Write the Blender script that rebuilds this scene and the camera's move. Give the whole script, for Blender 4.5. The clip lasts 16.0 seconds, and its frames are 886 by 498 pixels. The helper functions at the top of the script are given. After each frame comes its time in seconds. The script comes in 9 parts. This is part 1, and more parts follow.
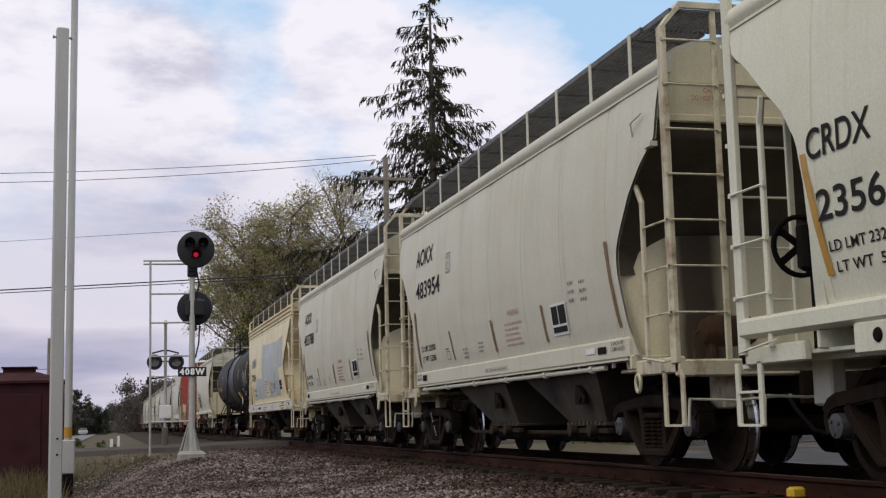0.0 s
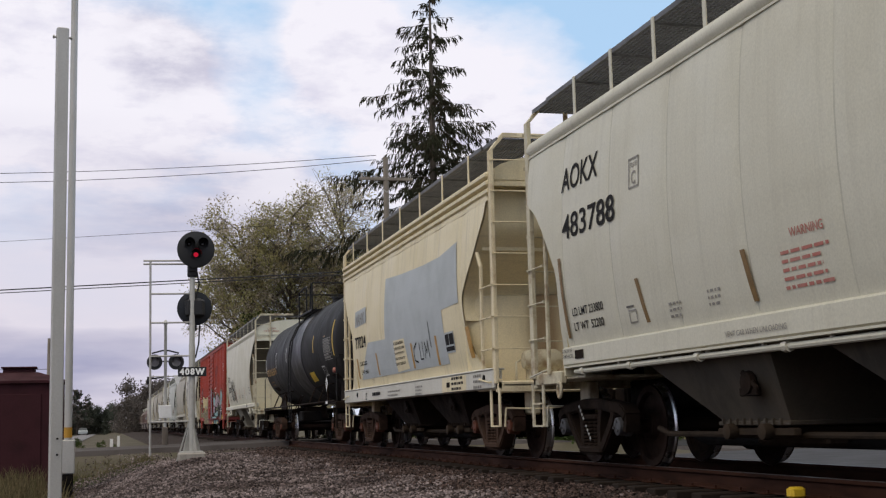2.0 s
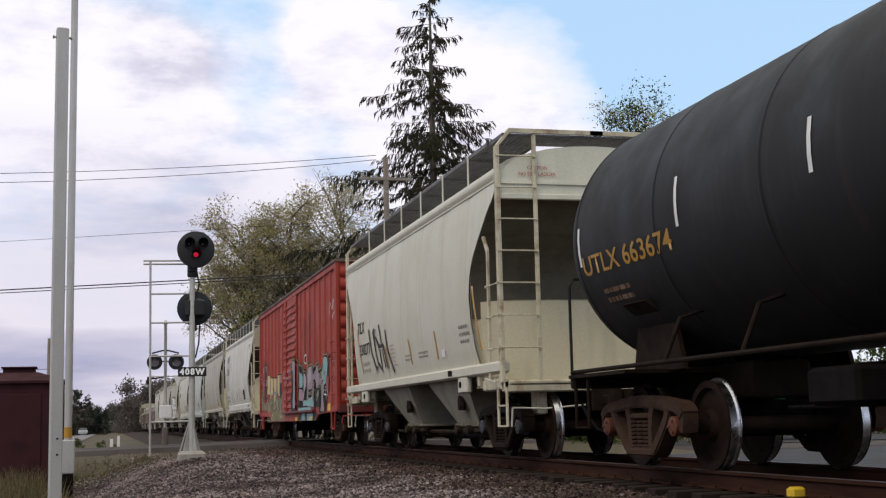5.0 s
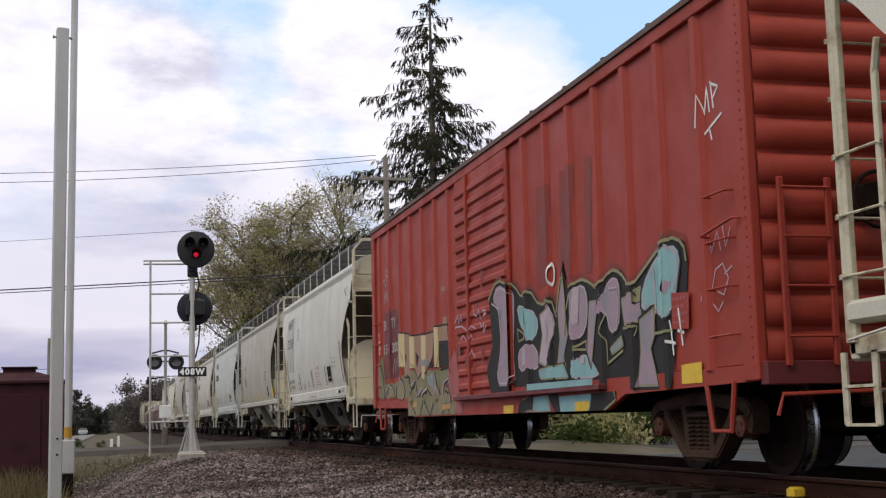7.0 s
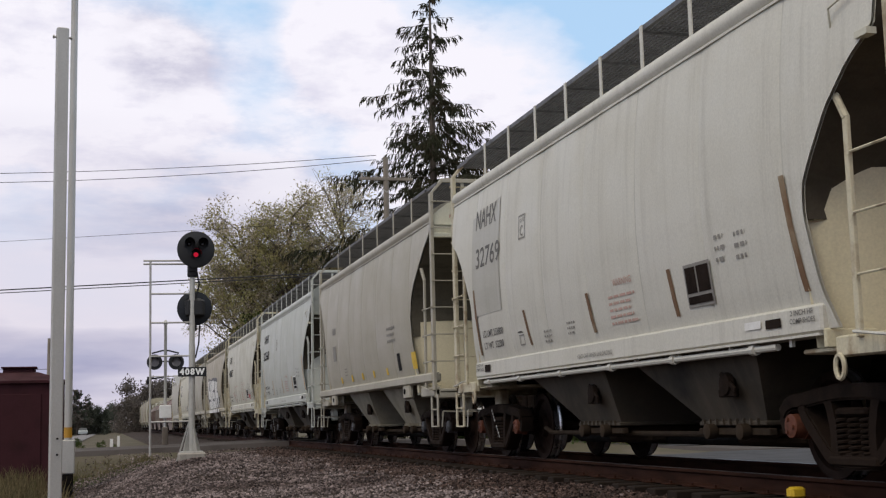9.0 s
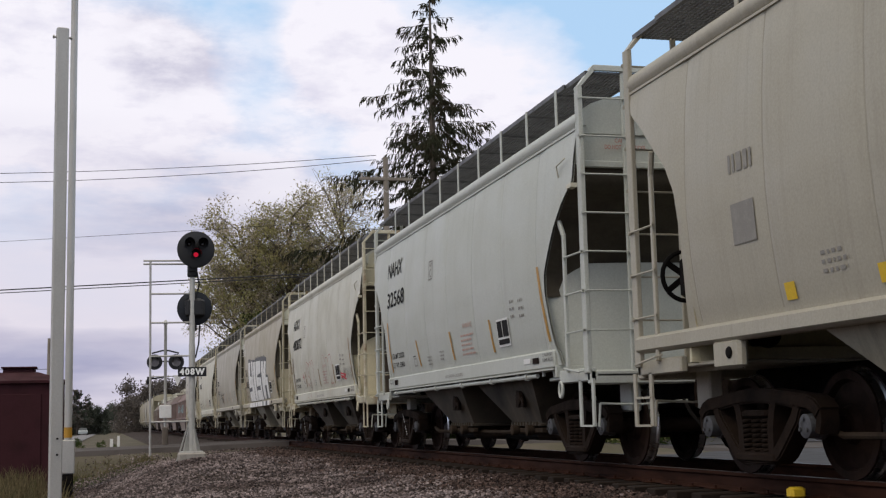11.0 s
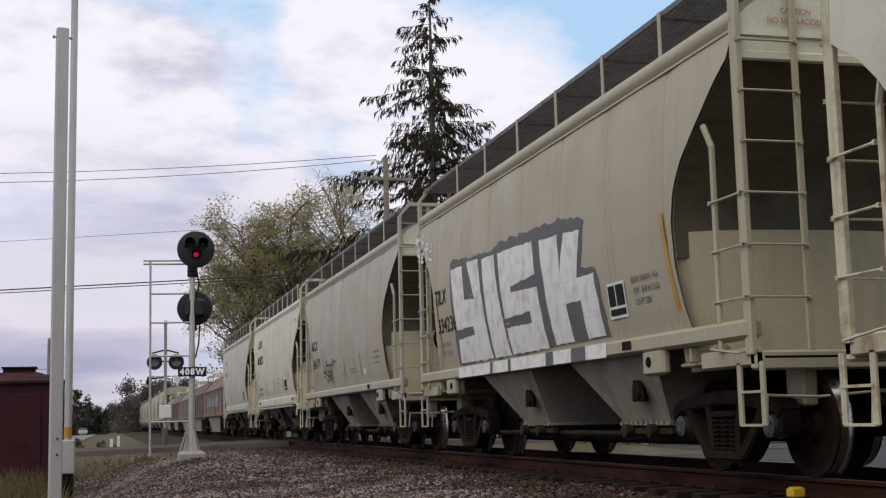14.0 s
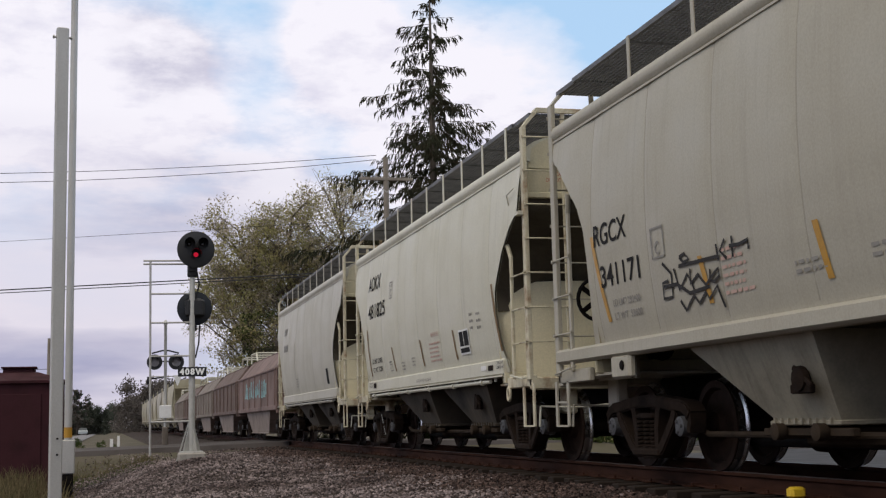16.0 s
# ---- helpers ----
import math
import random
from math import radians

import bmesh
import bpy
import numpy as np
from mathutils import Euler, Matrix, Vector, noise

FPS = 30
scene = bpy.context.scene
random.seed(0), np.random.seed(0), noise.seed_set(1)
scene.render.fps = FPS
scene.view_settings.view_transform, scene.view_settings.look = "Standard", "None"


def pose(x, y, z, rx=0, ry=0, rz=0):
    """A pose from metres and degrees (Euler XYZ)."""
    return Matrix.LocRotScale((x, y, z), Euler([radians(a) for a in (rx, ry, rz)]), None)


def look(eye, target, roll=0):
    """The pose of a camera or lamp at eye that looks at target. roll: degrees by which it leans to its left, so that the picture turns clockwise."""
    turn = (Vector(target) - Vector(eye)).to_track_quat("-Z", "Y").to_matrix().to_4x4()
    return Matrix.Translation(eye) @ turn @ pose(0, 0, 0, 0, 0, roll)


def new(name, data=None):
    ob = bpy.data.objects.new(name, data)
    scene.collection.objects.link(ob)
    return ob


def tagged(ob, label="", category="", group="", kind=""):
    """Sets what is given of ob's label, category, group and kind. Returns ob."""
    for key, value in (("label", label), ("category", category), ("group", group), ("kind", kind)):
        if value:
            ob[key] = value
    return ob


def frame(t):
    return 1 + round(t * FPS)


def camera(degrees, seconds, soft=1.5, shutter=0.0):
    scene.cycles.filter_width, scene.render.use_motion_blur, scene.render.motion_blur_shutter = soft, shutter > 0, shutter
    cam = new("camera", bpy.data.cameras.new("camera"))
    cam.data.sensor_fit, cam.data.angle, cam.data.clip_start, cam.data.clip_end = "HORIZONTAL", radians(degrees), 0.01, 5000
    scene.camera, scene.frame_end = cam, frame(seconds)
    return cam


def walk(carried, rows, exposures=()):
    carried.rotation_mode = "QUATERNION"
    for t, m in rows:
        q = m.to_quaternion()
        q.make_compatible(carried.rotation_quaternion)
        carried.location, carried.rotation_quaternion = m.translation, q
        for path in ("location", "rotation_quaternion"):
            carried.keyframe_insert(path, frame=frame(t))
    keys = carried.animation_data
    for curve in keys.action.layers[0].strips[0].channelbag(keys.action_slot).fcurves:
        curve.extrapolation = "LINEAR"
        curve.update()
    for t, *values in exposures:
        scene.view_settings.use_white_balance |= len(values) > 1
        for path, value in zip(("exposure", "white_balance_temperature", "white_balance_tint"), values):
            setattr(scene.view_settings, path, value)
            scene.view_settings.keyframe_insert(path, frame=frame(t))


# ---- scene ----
def travelled(t):
    """How far the train has rolled by t, towards -y, at an almost even pace, with one short check just after 12 s."""
    u, w = t / 8.0, min(max((t - 12.02) / 0.24, 0.0), 1.0)
    return 10.2 * t + 1.2424 * u - 1.1342 * u * u + 0.2561 * u ** 3 - 0.35 * w


cam = camera(38.24, 16.0, soft=1.25)
EYE = (-6.7564, 0.0, 0.5755)
YAW, PITCH, ROLL = 14.725, 7.6146, -1.318
AIM = Matrix.Translation(EYE) @ pose(0, 0, 0, 90 + PITCH, 0, -YAW) @ pose(0, 0, 0, 0, 0, ROLL)
# the clip's camera opens up a little while the black and the red car fill the view
walk(cam, [(0.0, AIM), (16.0, AIM)], [(0.0, 0.0), (2.5, 0.02), (3.3, 0.08), (4.0, 0.20), (5.2, 0.14), (6.4, 0.14), (7.2, 0.21), (8.0, 0.12), (9.0, 0.05), (11.5, 0.04), (16.0, 0.04)])

# ---- light ----
scene.view_settings.exposure = 0.0
world = bpy.data.worlds.new("sky")
scene.world = world
world.use_nodes = True


def build_sky():
    nt = world.node_tree
    nt.nodes.clear()
    n, ln = nt.nodes.new, nt.links.new
    out, bg = n("ShaderNodeOutputWorld"), n("ShaderNodeBackground")
    sky = n("ShaderNodeTexSky")
    sky.sky_type, sky.sun_disc = "NISHITA", False
    sky.sun_elevation, sky.sun_rotation = radians(48), radians(236)
    tc = n("ShaderNodeTexCoord")
    sep = n("ShaderNodeSeparateXYZ")
    ln(tc.outputs["Generated"], sep.inputs[0])

    def mth(op, a, b=None, clamp=False):
        m = n("ShaderNodeMath")
        m.operation, m.use_clamp = op, clamp
        for i, v in enumerate((a, b)):
            if v is None:
                continue
            if isinstance(v, (int, float)):
                m.inputs[i].default_value = v
            else:
                ln(v, m.inputs[i])
        return m.outputs[0]

    def ramp(fac, stops):
        r = n("ShaderNodeValToRGB")
        while len(r.color_ramp.elements) < len(stops):
            r.color_ramp.elements.new(0.5)
        for e, (p, c) in zip(r.color_ramp.elements, stops):
            e.position, e.color = p, (*c, 1)
        ln(fac, r.inputs[0])
        return r.outputs[0]

    def mix(fac, a, b):
        m = n("ShaderNodeMix")
        m.data_type = "RGBA"
        if isinstance(fac, (int, float)):
            m.inputs[0].default_value = fac
        else:
            ln(fac, m.inputs[0])
        for i, v in ((6, a), (7, b)):
            if isinstance(v, tuple):
                m.inputs[i].default_value = (*v, 1)
            else:
                ln(v, m.inputs[i])
        return m.outputs[2]

    # cloud deck, projected on a plane overhead so that clouds flatten towards the horizon
    zz = mth("MAXIMUM", sep.outputs[2], 0.0)
    den = mth("ADD", zz, 0.22)
    cx, cy = mth("DIVIDE", sep.outputs[0], den), mth("DIVIDE", sep.outputs[1], den)
    comb = n("ShaderNodeCombineXYZ")
    ln(cx, comb.inputs[0]), ln(cy, comb.inputs[1])

    def cloud(scale, detail, off, rough=0.55):
        mp = n("ShaderNodeMapping")
        mp.inputs["Location"].default_value = off
        ln(comb.outputs[0], mp.inputs[0])
        t = n("ShaderNodeTexNoise")
        t.inputs["Scale"].default_value, t.inputs["Detail"].default_value = scale, detail
        t.inputs["Roughness"].default_value = rough
        ln(mp.outputs[0], t.inputs[0])
        return t.outputs["Fac"]

    big = cloud(1.5, 6, CLOUD_OFF)
    small = cloud(4.5, 7, (7.1, 3.3, 0), 0.6)
    f = mth("ADD", mth("MULTIPLY", big, 0.68), mth("MULTIPLY", small, 0.32))

    def region(d, inner, outer):
        """1 within inner degrees of a direction, fading to 0 at outer, with a torn edge."""
        dot = n("ShaderNodeVectorMath")
        dot.operation = "DOT_PRODUCT"
        ln(tc.outputs["Generated"], dot.inputs[0])
        dot.inputs[1].default_value = Vector(d).normalized()
        r = n("ShaderNodeMapRange")
        r.interpolation_type = "SMOOTHSTEP"
        for i, v in ((1, math.cos(radians(outer))), (2, math.cos(radians(inner))), (3, 0.0), (4, 1.0)):
            r.inputs[i].default_value = v
        ln(dot.outputs["Value"], r.inputs[0])
        return r.outputs[0]

    # openings in the cloud deck, and thicker heaps of cloud between them
    for d, a, b, w in (((0.085, 0.963, 0.252), 0.3, 4.6, -0.06), ((0.135, 0.962, 0.24), 0.3, 3.6, -0.06), ((0.36, 0.888, 0.305), 1.0, 8.0, -0.20), ((0.46, 0.84, 0.31), 2.0, 9.0, -0.20), ((0.10, 0.95, 0.32), 0.3, 3.6, -0.03),
                       ((0.30, 0.92, 0.22), 2.0, 6.5, 0.16), ((0.168, 0.94, 0.29), 1.0, 3.4, 0.14), ((-0.05, 0.96, 0.26), 3.0, 8.0, 0.12), ((0.05, 0.975, 0.20), 2.5, 7.0, 0.10), ((0.19, 0.955, 0.215), 2.0, 5.5, 0.10)):
        f = mth("ADD", f, mth("MULTIPLY", region(d, a, b), w))
    scaled = n("ShaderNodeVectorMath")
    scaled.operation = "SCALE"
    ln(sky.outputs[0], scaled.inputs[0])
    scaled.inputs["Scale"].default_value = 0.13
    # a hazy veil over the clear sky
    clear = mix(0.85, scaled.outputs[0], (0.47, 0.69, 0.95))
    cover = ramp(f, [(0.41, (0, 0, 0)), (0.60, (1, 1, 1))])
    white = ramp(small, [(0.33, (0.68, 0.665, 0.80)), (0.52, (0.91, 0.885, 0.96))])
    # thin grey undersides
    dull = mth("MULTIPLY", mth("MAXIMUM", mth("MULTIPLY", region((0.042, 0.959, 0.285), 0.3, 3.0), 0.75), mth("MULTIPLY", region((0.06, 0.98, 0.16), 0.6, 3.6), 0.5)), ramp(small, [(0.38, (1, 1, 1)), (0.60, (0, 0, 0))]))
    white = mix(dull, white, (0.50, 0.49, 0.62))
    up = mix(cover, clear, white)
    # low banks, greyer and mauve, towards the north-west horizon
    band_map = n("ShaderNodeMapping")
    band_map.inputs["Scale"].default_value = (1.0, 1.0, 5.0)
    ln(tc.outputs["Generated"], band_map.inputs[0])
    bt = n("ShaderNodeTexNoise")
    bt.inputs["Scale"].default_value, bt.inputs["Detail"].default_value = 3.2, 6
    ln(band_map.outputs[0], bt.inputs[0])
    bank = ramp(bt.outputs["Fac"], [(0.40, (0.385, 0.375, 0.53)), (0.58, (0.75, 0.70, 0.79))])
    lowness = ramp(sep.outputs[2], [(0.0, (1, 1, 1)), (0.13, (0.85, 0.85, 0.85)), (0.24, (0, 0, 0))])
    # the banks thin out towards +x
    side = ramp(mth("ADD", mth("MULTIPLY", sep.outputs[0], 1.0), 0.5), [(0.52, (1, 1, 1)), (0.70, (0.1, 0.1, 0.1))])
    m2 = mth("MULTIPLY", lowness, side)
    # overhead, out of the banks, thin cloud lit warm by the low sun
    high = ramp(sep.outputs[2], [(0.42, (0, 0, 0)), (0.75, (1, 1, 1))])
    up = mix(high, up, (0.98, 0.945, 0.88))
    colr = mix(m2, up, bank)
    ln(colr, bg.inputs[0])
    bg.inputs[1].default_value = SKY_STRENGTH
    ln(bg.outputs[0], out.inputs[0])


CLOUD_OFF, SKY_STRENGTH = (3.0, 1.7, 0), 1.0
build_sky()
sun_data = bpy.data.lights.new("sun", "SUN")
sun_data.energy, sun_data.angle, sun_data.color = 0.85, radians(24), (1.0, 0.87, 0.69)
sun = new("sun", sun_data)
sun.matrix_world = look((-56, -38, 74), (0, 0, 0))


# ---- materials ----
def material(name, base, second=None, amount=0.5, scale=3.0, rough=0.6, metal=0.0, bump=0.1, fine=60.0, streak=0.0, streak_col=(0.12, 0.09, 0.07),
             island=0.0, spec=0.4, stretch=(1, 1, 1), edge=0.47, run=None):
    """base mottled with second at a coarse scale, vertical streaks, and a fine grain in colour and relief."""
    m = bpy.data.materials.new(name)
    m.use_nodes = True
    nt = m.node_tree
    n, ln = nt.nodes.new, nt.links.new
    b = nt.nodes["Principled BSDF"]
    tc = n("ShaderNodeTexCoord")
    second = second or tuple(c * 0.75 for c in base)

    def noise_tex(sc, det, st=(1, 1, 1), rg=0.6):
        mp = n("ShaderNodeMapping")
        mp.inputs["Scale"].default_value = st
        ln(tc.outputs["Object"], mp.inputs[0])
        t = n("ShaderNodeTexNoise")
        t.inputs["Scale"].default_value, t.inputs["Detail"].default_value, t.inputs["Roughness"].default_value = sc, det, rg
        ln(mp.outputs[0], t.inputs[0])
        return t.outputs["Fac"]

    def ramp(fac, p0, p1, v0, v1):
        r = n("ShaderNodeMapRange")
        for i, v in ((1, p0), (2, p1), (3, v0), (4, v1)):
            r.inputs[i].default_value = v
        ln(fac, r.inputs[0])
        return r.outputs[0]

    def mix(fac, a, c, mode="MIX"):
        x = n("ShaderNodeMix")
        x.data_type, x.blend_type = "RGBA", mode
        if isinstance(fac, float):
            x.inputs[0].default_value = fac
        else:
            ln(fac, x.inputs[0])
        for i, v in ((6, a), (7, c)):
            if isinstance(v, tuple):
                x.inputs[i].default_value = (*v, 1)
            else:
                ln(v, x.inputs[i])
        return x.outputs[2]

    coarse = noise_tex(scale, 6, stretch)
    col = mix(ramp(coarse, edge, edge + 0.22, 0.0, amount), base, second)
    if streak:
        st = noise_tex(2.2, 5, (1, 3.2, 0.16), 0.65)
        col = mix(ramp(st, 0.52, 0.72, 0.0, streak), col, streak_col)
        st2 = noise_tex(1.1, 3, (1, 6.0, 0.3), 0.7)
        col = mix(ramp(st2, 0.56, 0.70, 0.0, streak * 0.7), col, tuple(c * 0.6 for c in streak_col))
    if run:
        # a soft rust run down the sheet: place across, half width, colour, strength
        sp, wob = n("ShaderNodeSeparateXYZ"), noise_tex(2.5, 4, (1, 1, 0.25))
        ln(tc.outputs["Object"], sp.inputs[0])
        off, ab = n("ShaderNodeMath"), n("ShaderNodeMath")
        off.operation, off.inputs[1].default_value = "SUBTRACT", run[0] + 0.125
        wb = n("ShaderNodeMath")
        wb.operation, wb.inputs[1].default_value = "MULTIPLY_ADD", 0.25
        ln(wob, wb.inputs[0]), ln(sp.outputs[0], wb.inputs[2])
        ln(wb.outputs[0], off.inputs[0])
        ab.operation = "ABSOLUTE"
        ln(off.outputs[0], ab.inputs[0])
        col = mix(ramp(ab.outputs[0], run[1] * 0.5, run[1] * 1.5, run[3], 0.0), col, run[2])
    grain = noise_tex(fine, 3)
    col = mix(0.35, col, mix(ramp(grain, 0.3, 0.7, 0.0, 1.0), (0.75, 0.75, 0.75), (1.2, 1.2, 1.2)), "MULTIPLY")
    if island:
        g = n("ShaderNodeNewGeometry")
        lum = ramp(g.outputs["Random Per Island"], 0, 1, 1 - island, 1 + island)
        cb = n("ShaderNodeCombineColor")
        for i in range(3):
            ln(lum, cb.inputs[i])
        col = mix(1.0, col, cb.outputs[0], "MULTIPLY")
    ln(col, b.inputs["Base Color"])
    ln(ramp(coarse, 0.3, 0.7, max(rough - 0.12, 0.05), min(rough + 0.12, 1)), b.inputs["Roughness"])
    b.inputs["Metallic"].default_value = metal
    b.inputs["Specular IOR Level"].default_value = spec
    if bump:
        bp = n("ShaderNodeBump")
        bp.inputs["Strength"].default_value, bp.inputs["Distance"].default_value = bump, 0.01
        ln(grain, bp.inputs["Height"])
        ln(bp.outputs[0], b.inputs["Normal"])
    return m


def glow(name, col, strength):
    m = bpy.data.materials.new(name)
    m.use_nodes = True
    b = m.node_tree.nodes["Principled BSDF"]
    b.inputs["Base Color"].default_value = (*col, 1)
    b.inputs["Emission Color"].default_value = (*col, 1)
    b.inputs["Emission Strength"].default_value = strength
    return m


SEAM = {}          # base colour of each paint, for its grimy weld lines


def paint(name, col, dirt=(0.20, 0.165, 0.115), amount=0.25, streak=0.35, rough=0.5, run=None):
    SEAM[name] = col
    return material(name, col, tuple(c * 0.72 + d * 0.28 for c, d in zip(col, dirt)), amount, 1.1, rough, 0, 0.06, 45, streak, dirt, run=run)


CREAM = paint("cream_paint", (0.60, 0.545, 0.385), streak=0.22)
CHALK = paint("chalky_cream_paint", (0.665, 0.65, 0.525), streak=0.12)
WORN = material("worn_rust_spotted_paint", (0.565, 0.515, 0.375), (0.22, 0.125, 0.06), 0.85, 4.0, 0.6, 0, 0.1, 45, 0.45, (0.15, 0.10, 0.065), edge=0.48)
CREAM_R1 = paint("rust_run_cream_paint", (0.60, 0.545, 0.385), streak=0.22, run=(-0.72, 0.30, (0.022, 0.010, 0.005), 0.96))
CREAM_R2 = paint("thin_rust_run_cream_paint", (0.60, 0.545, 0.385), streak=0.25, run=(-0.80, 0.10, (0.12, 0.06, 0.025), 0.85))
CREAM_R3 = paint("brown_run_cream_paint", (0.57, 0.51, 0.35), streak=0.3, run=(-0.72, 0.21, (0.022, 0.012, 0.006), 0.96))
CREAM_R4 = paint("rust_patched_old_cream_paint", (0.72, 0.625, 0.41), amount=0.5, streak=0.3, run=(-0.35, 0.24, (0.17, 0.085, 0.035), 0.75))
WORN_Y = material("rust_chipped_old_cream_paint", (0.70, 0.60, 0.40), (0.24, 0.12, 0.05), 0.8, 3.0, 0.6, 0, 0.1, 45, 0.5, (0.17, 0.09, 0.045), edge=0.55)
CREAM_OLD = paint("old_cream_paint", (0.72, 0.625, 0.41), streak=0.22)
PALE = paint("pale_grey_paint", (0.57, 0.545, 0.445), streak=0.12)
PALE_BLUE = paint("pale_blue_grey_paint", (0.475, 0.488, 0.445), amount=0.15, streak=0.08)
BEIGE = paint("beige_grey_paint", (0.385, 0.355, 0.285), streak=0.16)
GREIGE = paint("weathered_grey_paint", (0.46, 0.435, 0.37), streak=0.18)
WHITE_P = paint("white_paint", (0.58, 0.56, 0.495), streak=0.18)
BEIGE_S = paint("streaked_beige_paint", (0.54, 0.525, 0.44), amount=0.75, streak=0.10)
TAN = paint("tan_paint", (0.385, 0.342, 0.25), streak=0.16)
TAN_E = paint("dull_tan_end_paint", (0.40, 0.36, 0.25), streak=0.3)
# both slope paints: grime streaks, plus the overhang's shade in the base colours
SLOPE_DIRT_SHADE = material("grimy_shaded_slope_paint", (0.075, 0.064, 0.049), (0.04, 0.034, 0.027), 0.7, 1.3, 0.85, 0, 0.1, 40, 0.4, (0.05, 0.04, 0.03), spec=0.08)
SLOPE_OLIVE = material("grimy_shaded_olive_slope_paint", (0.125, 0.112, 0.085), (0.07, 0.061, 0.047), 0.7, 1.3, 0.85, 0, 0.1, 40, 0.4, (0.06, 0.05, 0.038), spec=0.08)
RED = material("oxide_red_paint", (0.325, 0.037, 0.019), (0.24, 0.028, 0.015), 0.55, 1.4, 0.62, 0, 0.08, 50, 0.3, (0.14, 0.03, 0.02))
BLACK_T = material("black_tank_paint", (0.011, 0.0105, 0.011), (0.021, 0.019, 0.018), 0.5, 1.2, 0.62, 0, 0.05, 40, 0.2, (0.06, 0.045, 0.035), spec=0.22)
BLACK_G = material("black_rubbed_paint", (0.019, 0.019, 0.022), (0.036, 0.035, 0.038), 0.7, 2.5, 0.42, 0, 0.05, 40)
GRIME = material("brown_brake_grime", (0.019, 0.012, 0.0085), (0.008, 0.0065, 0.006), 0.8, 5, 0.85, 0, 0.3, 70, spec=0.08)
GRIME_D = material("dark_grime", (0.009, 0.0075, 0.007), (0.0055, 0.005, 0.0048), 0.8, 5, 0.8, 0, 0.3, 70, spec=0.08)
OUTLET_M = material("dusty_outlet_steel", (0.042, 0.030, 0.021), (0.022, 0.017, 0.014), 0.8, 4, 0.9, 0, 0.2, 60, spec=0.08)
GRIME_B = material("rusty_brake_dust", (0.062, 0.036, 0.025), (0.028, 0.019, 0.015), 0.8, 5, 0.9, 0, 0.3, 70, spec=0.08)
WHEEL_M = material("wheel_steel_brown", (0.026, 0.015, 0.011), (0.012, 0.009, 0.0075), 0.8, 4, 0.7, 0.3, 0.2, 60, spec=0.08)
TREAD = material("bright_tread_steel", (0.55, 0.55, 0.56), (0.4, 0.4, 0.42), 0.5, 8, 0.3, 1.0, 0.02, 60)
CAP_M = material("grey_bearing_cap", (0.075, 0.075, 0.08), (0.035, 0.033, 0.033), 0.7, 14, 0.6, 0.2, 0.1, 60)
CAP_R = material("rust_bearing_cap", (0.13, 0.04, 0.02), (0.05, 0.024, 0.016), 0.7, 14, 0.7, 0.1, 0.1, 60)
GRATE = material("galvanised_grating", (0.15, 0.15, 0.155), (0.09, 0.09, 0.095), 0.6, 6, 0.6, 0.5, 0.05, 60)
INK = material("black_stencil_paint", (0.024, 0.023, 0.024), (0.05, 0.048, 0.046), 0.4, 8, 0.85, 0, 0.03, 80, spec=0.08)
INK_M = material("worn_black_stencil", (0.10, 0.095, 0.09), (0.24, 0.225, 0.20), 0.7, 7, 0.7, 0, 0.03, 80)
INK_F = material("faded_stencil_paint", (0.24, 0.225, 0.205), (0.36, 0.34, 0.30), 0.5, 8, 0.7, 0, 0.03, 80)
INK_RF = material("faded_red_stencil", (0.50, 0.32, 0.27), (0.54, 0.44, 0.37), 0.6, 8, 0.7, 0, 0.03, 80)
RED_M = material("red_marker_paint", (0.50, 0.05, 0.06), (0.42, 0.10, 0.09), 0.5, 8, 0.7, 0, 0.03, 80)
INK_R = material("red_stencil_paint", (0.42, 0.15, 0.12), (0.5, 0.32, 0.27), 0.5, 8, 0.7, 0, 0.03, 80)
WHITE_L = material("white_lettering_paint", (0.75, 0.74, 0.72), (0.6, 0.58, 0.55), 0.4, 8, 0.6, 0, 0.03, 80)
WHITE_D = material("dull_white_stencil", (0.40, 0.40, 0.39), (0.3, 0.3, 0.29), 0.5, 6, 0.7)
OCHRE = material("yellow_reflective_tape", (0.44, 0.23, 0.025), (0.30, 0.16, 0.03), 0.5, 9, 0.4, 0, 0.03, 80)
TAPE_B = material("browned_reflective_tape", (0.27, 0.145, 0.03), (0.17, 0.10, 0.035), 0.6, 7, 0.5, 0, 0.03, 80)
TAPE_D = material("dirty_reflective_tape", (0.19, 0.11, 0.03), (0.11, 0.07, 0.03), 0.6, 9, 0.5, 0, 0.03, 80)
YELLOW = material("bright_yellow_decal", (0.70, 0.46, 0.03), (0.5, 0.33, 0.03), 0.4, 9, 0.5, 0, 0.03, 80)
RUST = material("rust_stain", (0.16, 0.088, 0.045), (0.34, 0.28, 0.19), 0.75, 2.2, 0.85, 0, 0.1, 60)
PATCH = material("grey_cover_paint", (0.42, 0.45, 0.46), (0.36, 0.38, 0.39), 0.5, 1.5, 0.55, 0, 0.03, 60)
RAIL_M = material("rusty_rail_side", (0.046, 0.019, 0.0115), (0.022, 0.011, 0.008), 0.8, 7, 0.8, 0.2, 0.2, 60, stretch=(1, 0.2, 1), spec=0.08)
RAIL_T = material("worn_rail_head", (0.12, 0.095, 0.085), (0.06, 0.043, 0.036), 0.7, 4, 0.5, 0.6, 0.03, 60, stretch=(1, 0.1, 1))
TIE_M = material("creosoted_timber", (0.026, 0.019, 0.015), (0.014, 0.011, 0.009), 0.8, 4, 0.9, 0, 0.3, 40, spec=0.08)
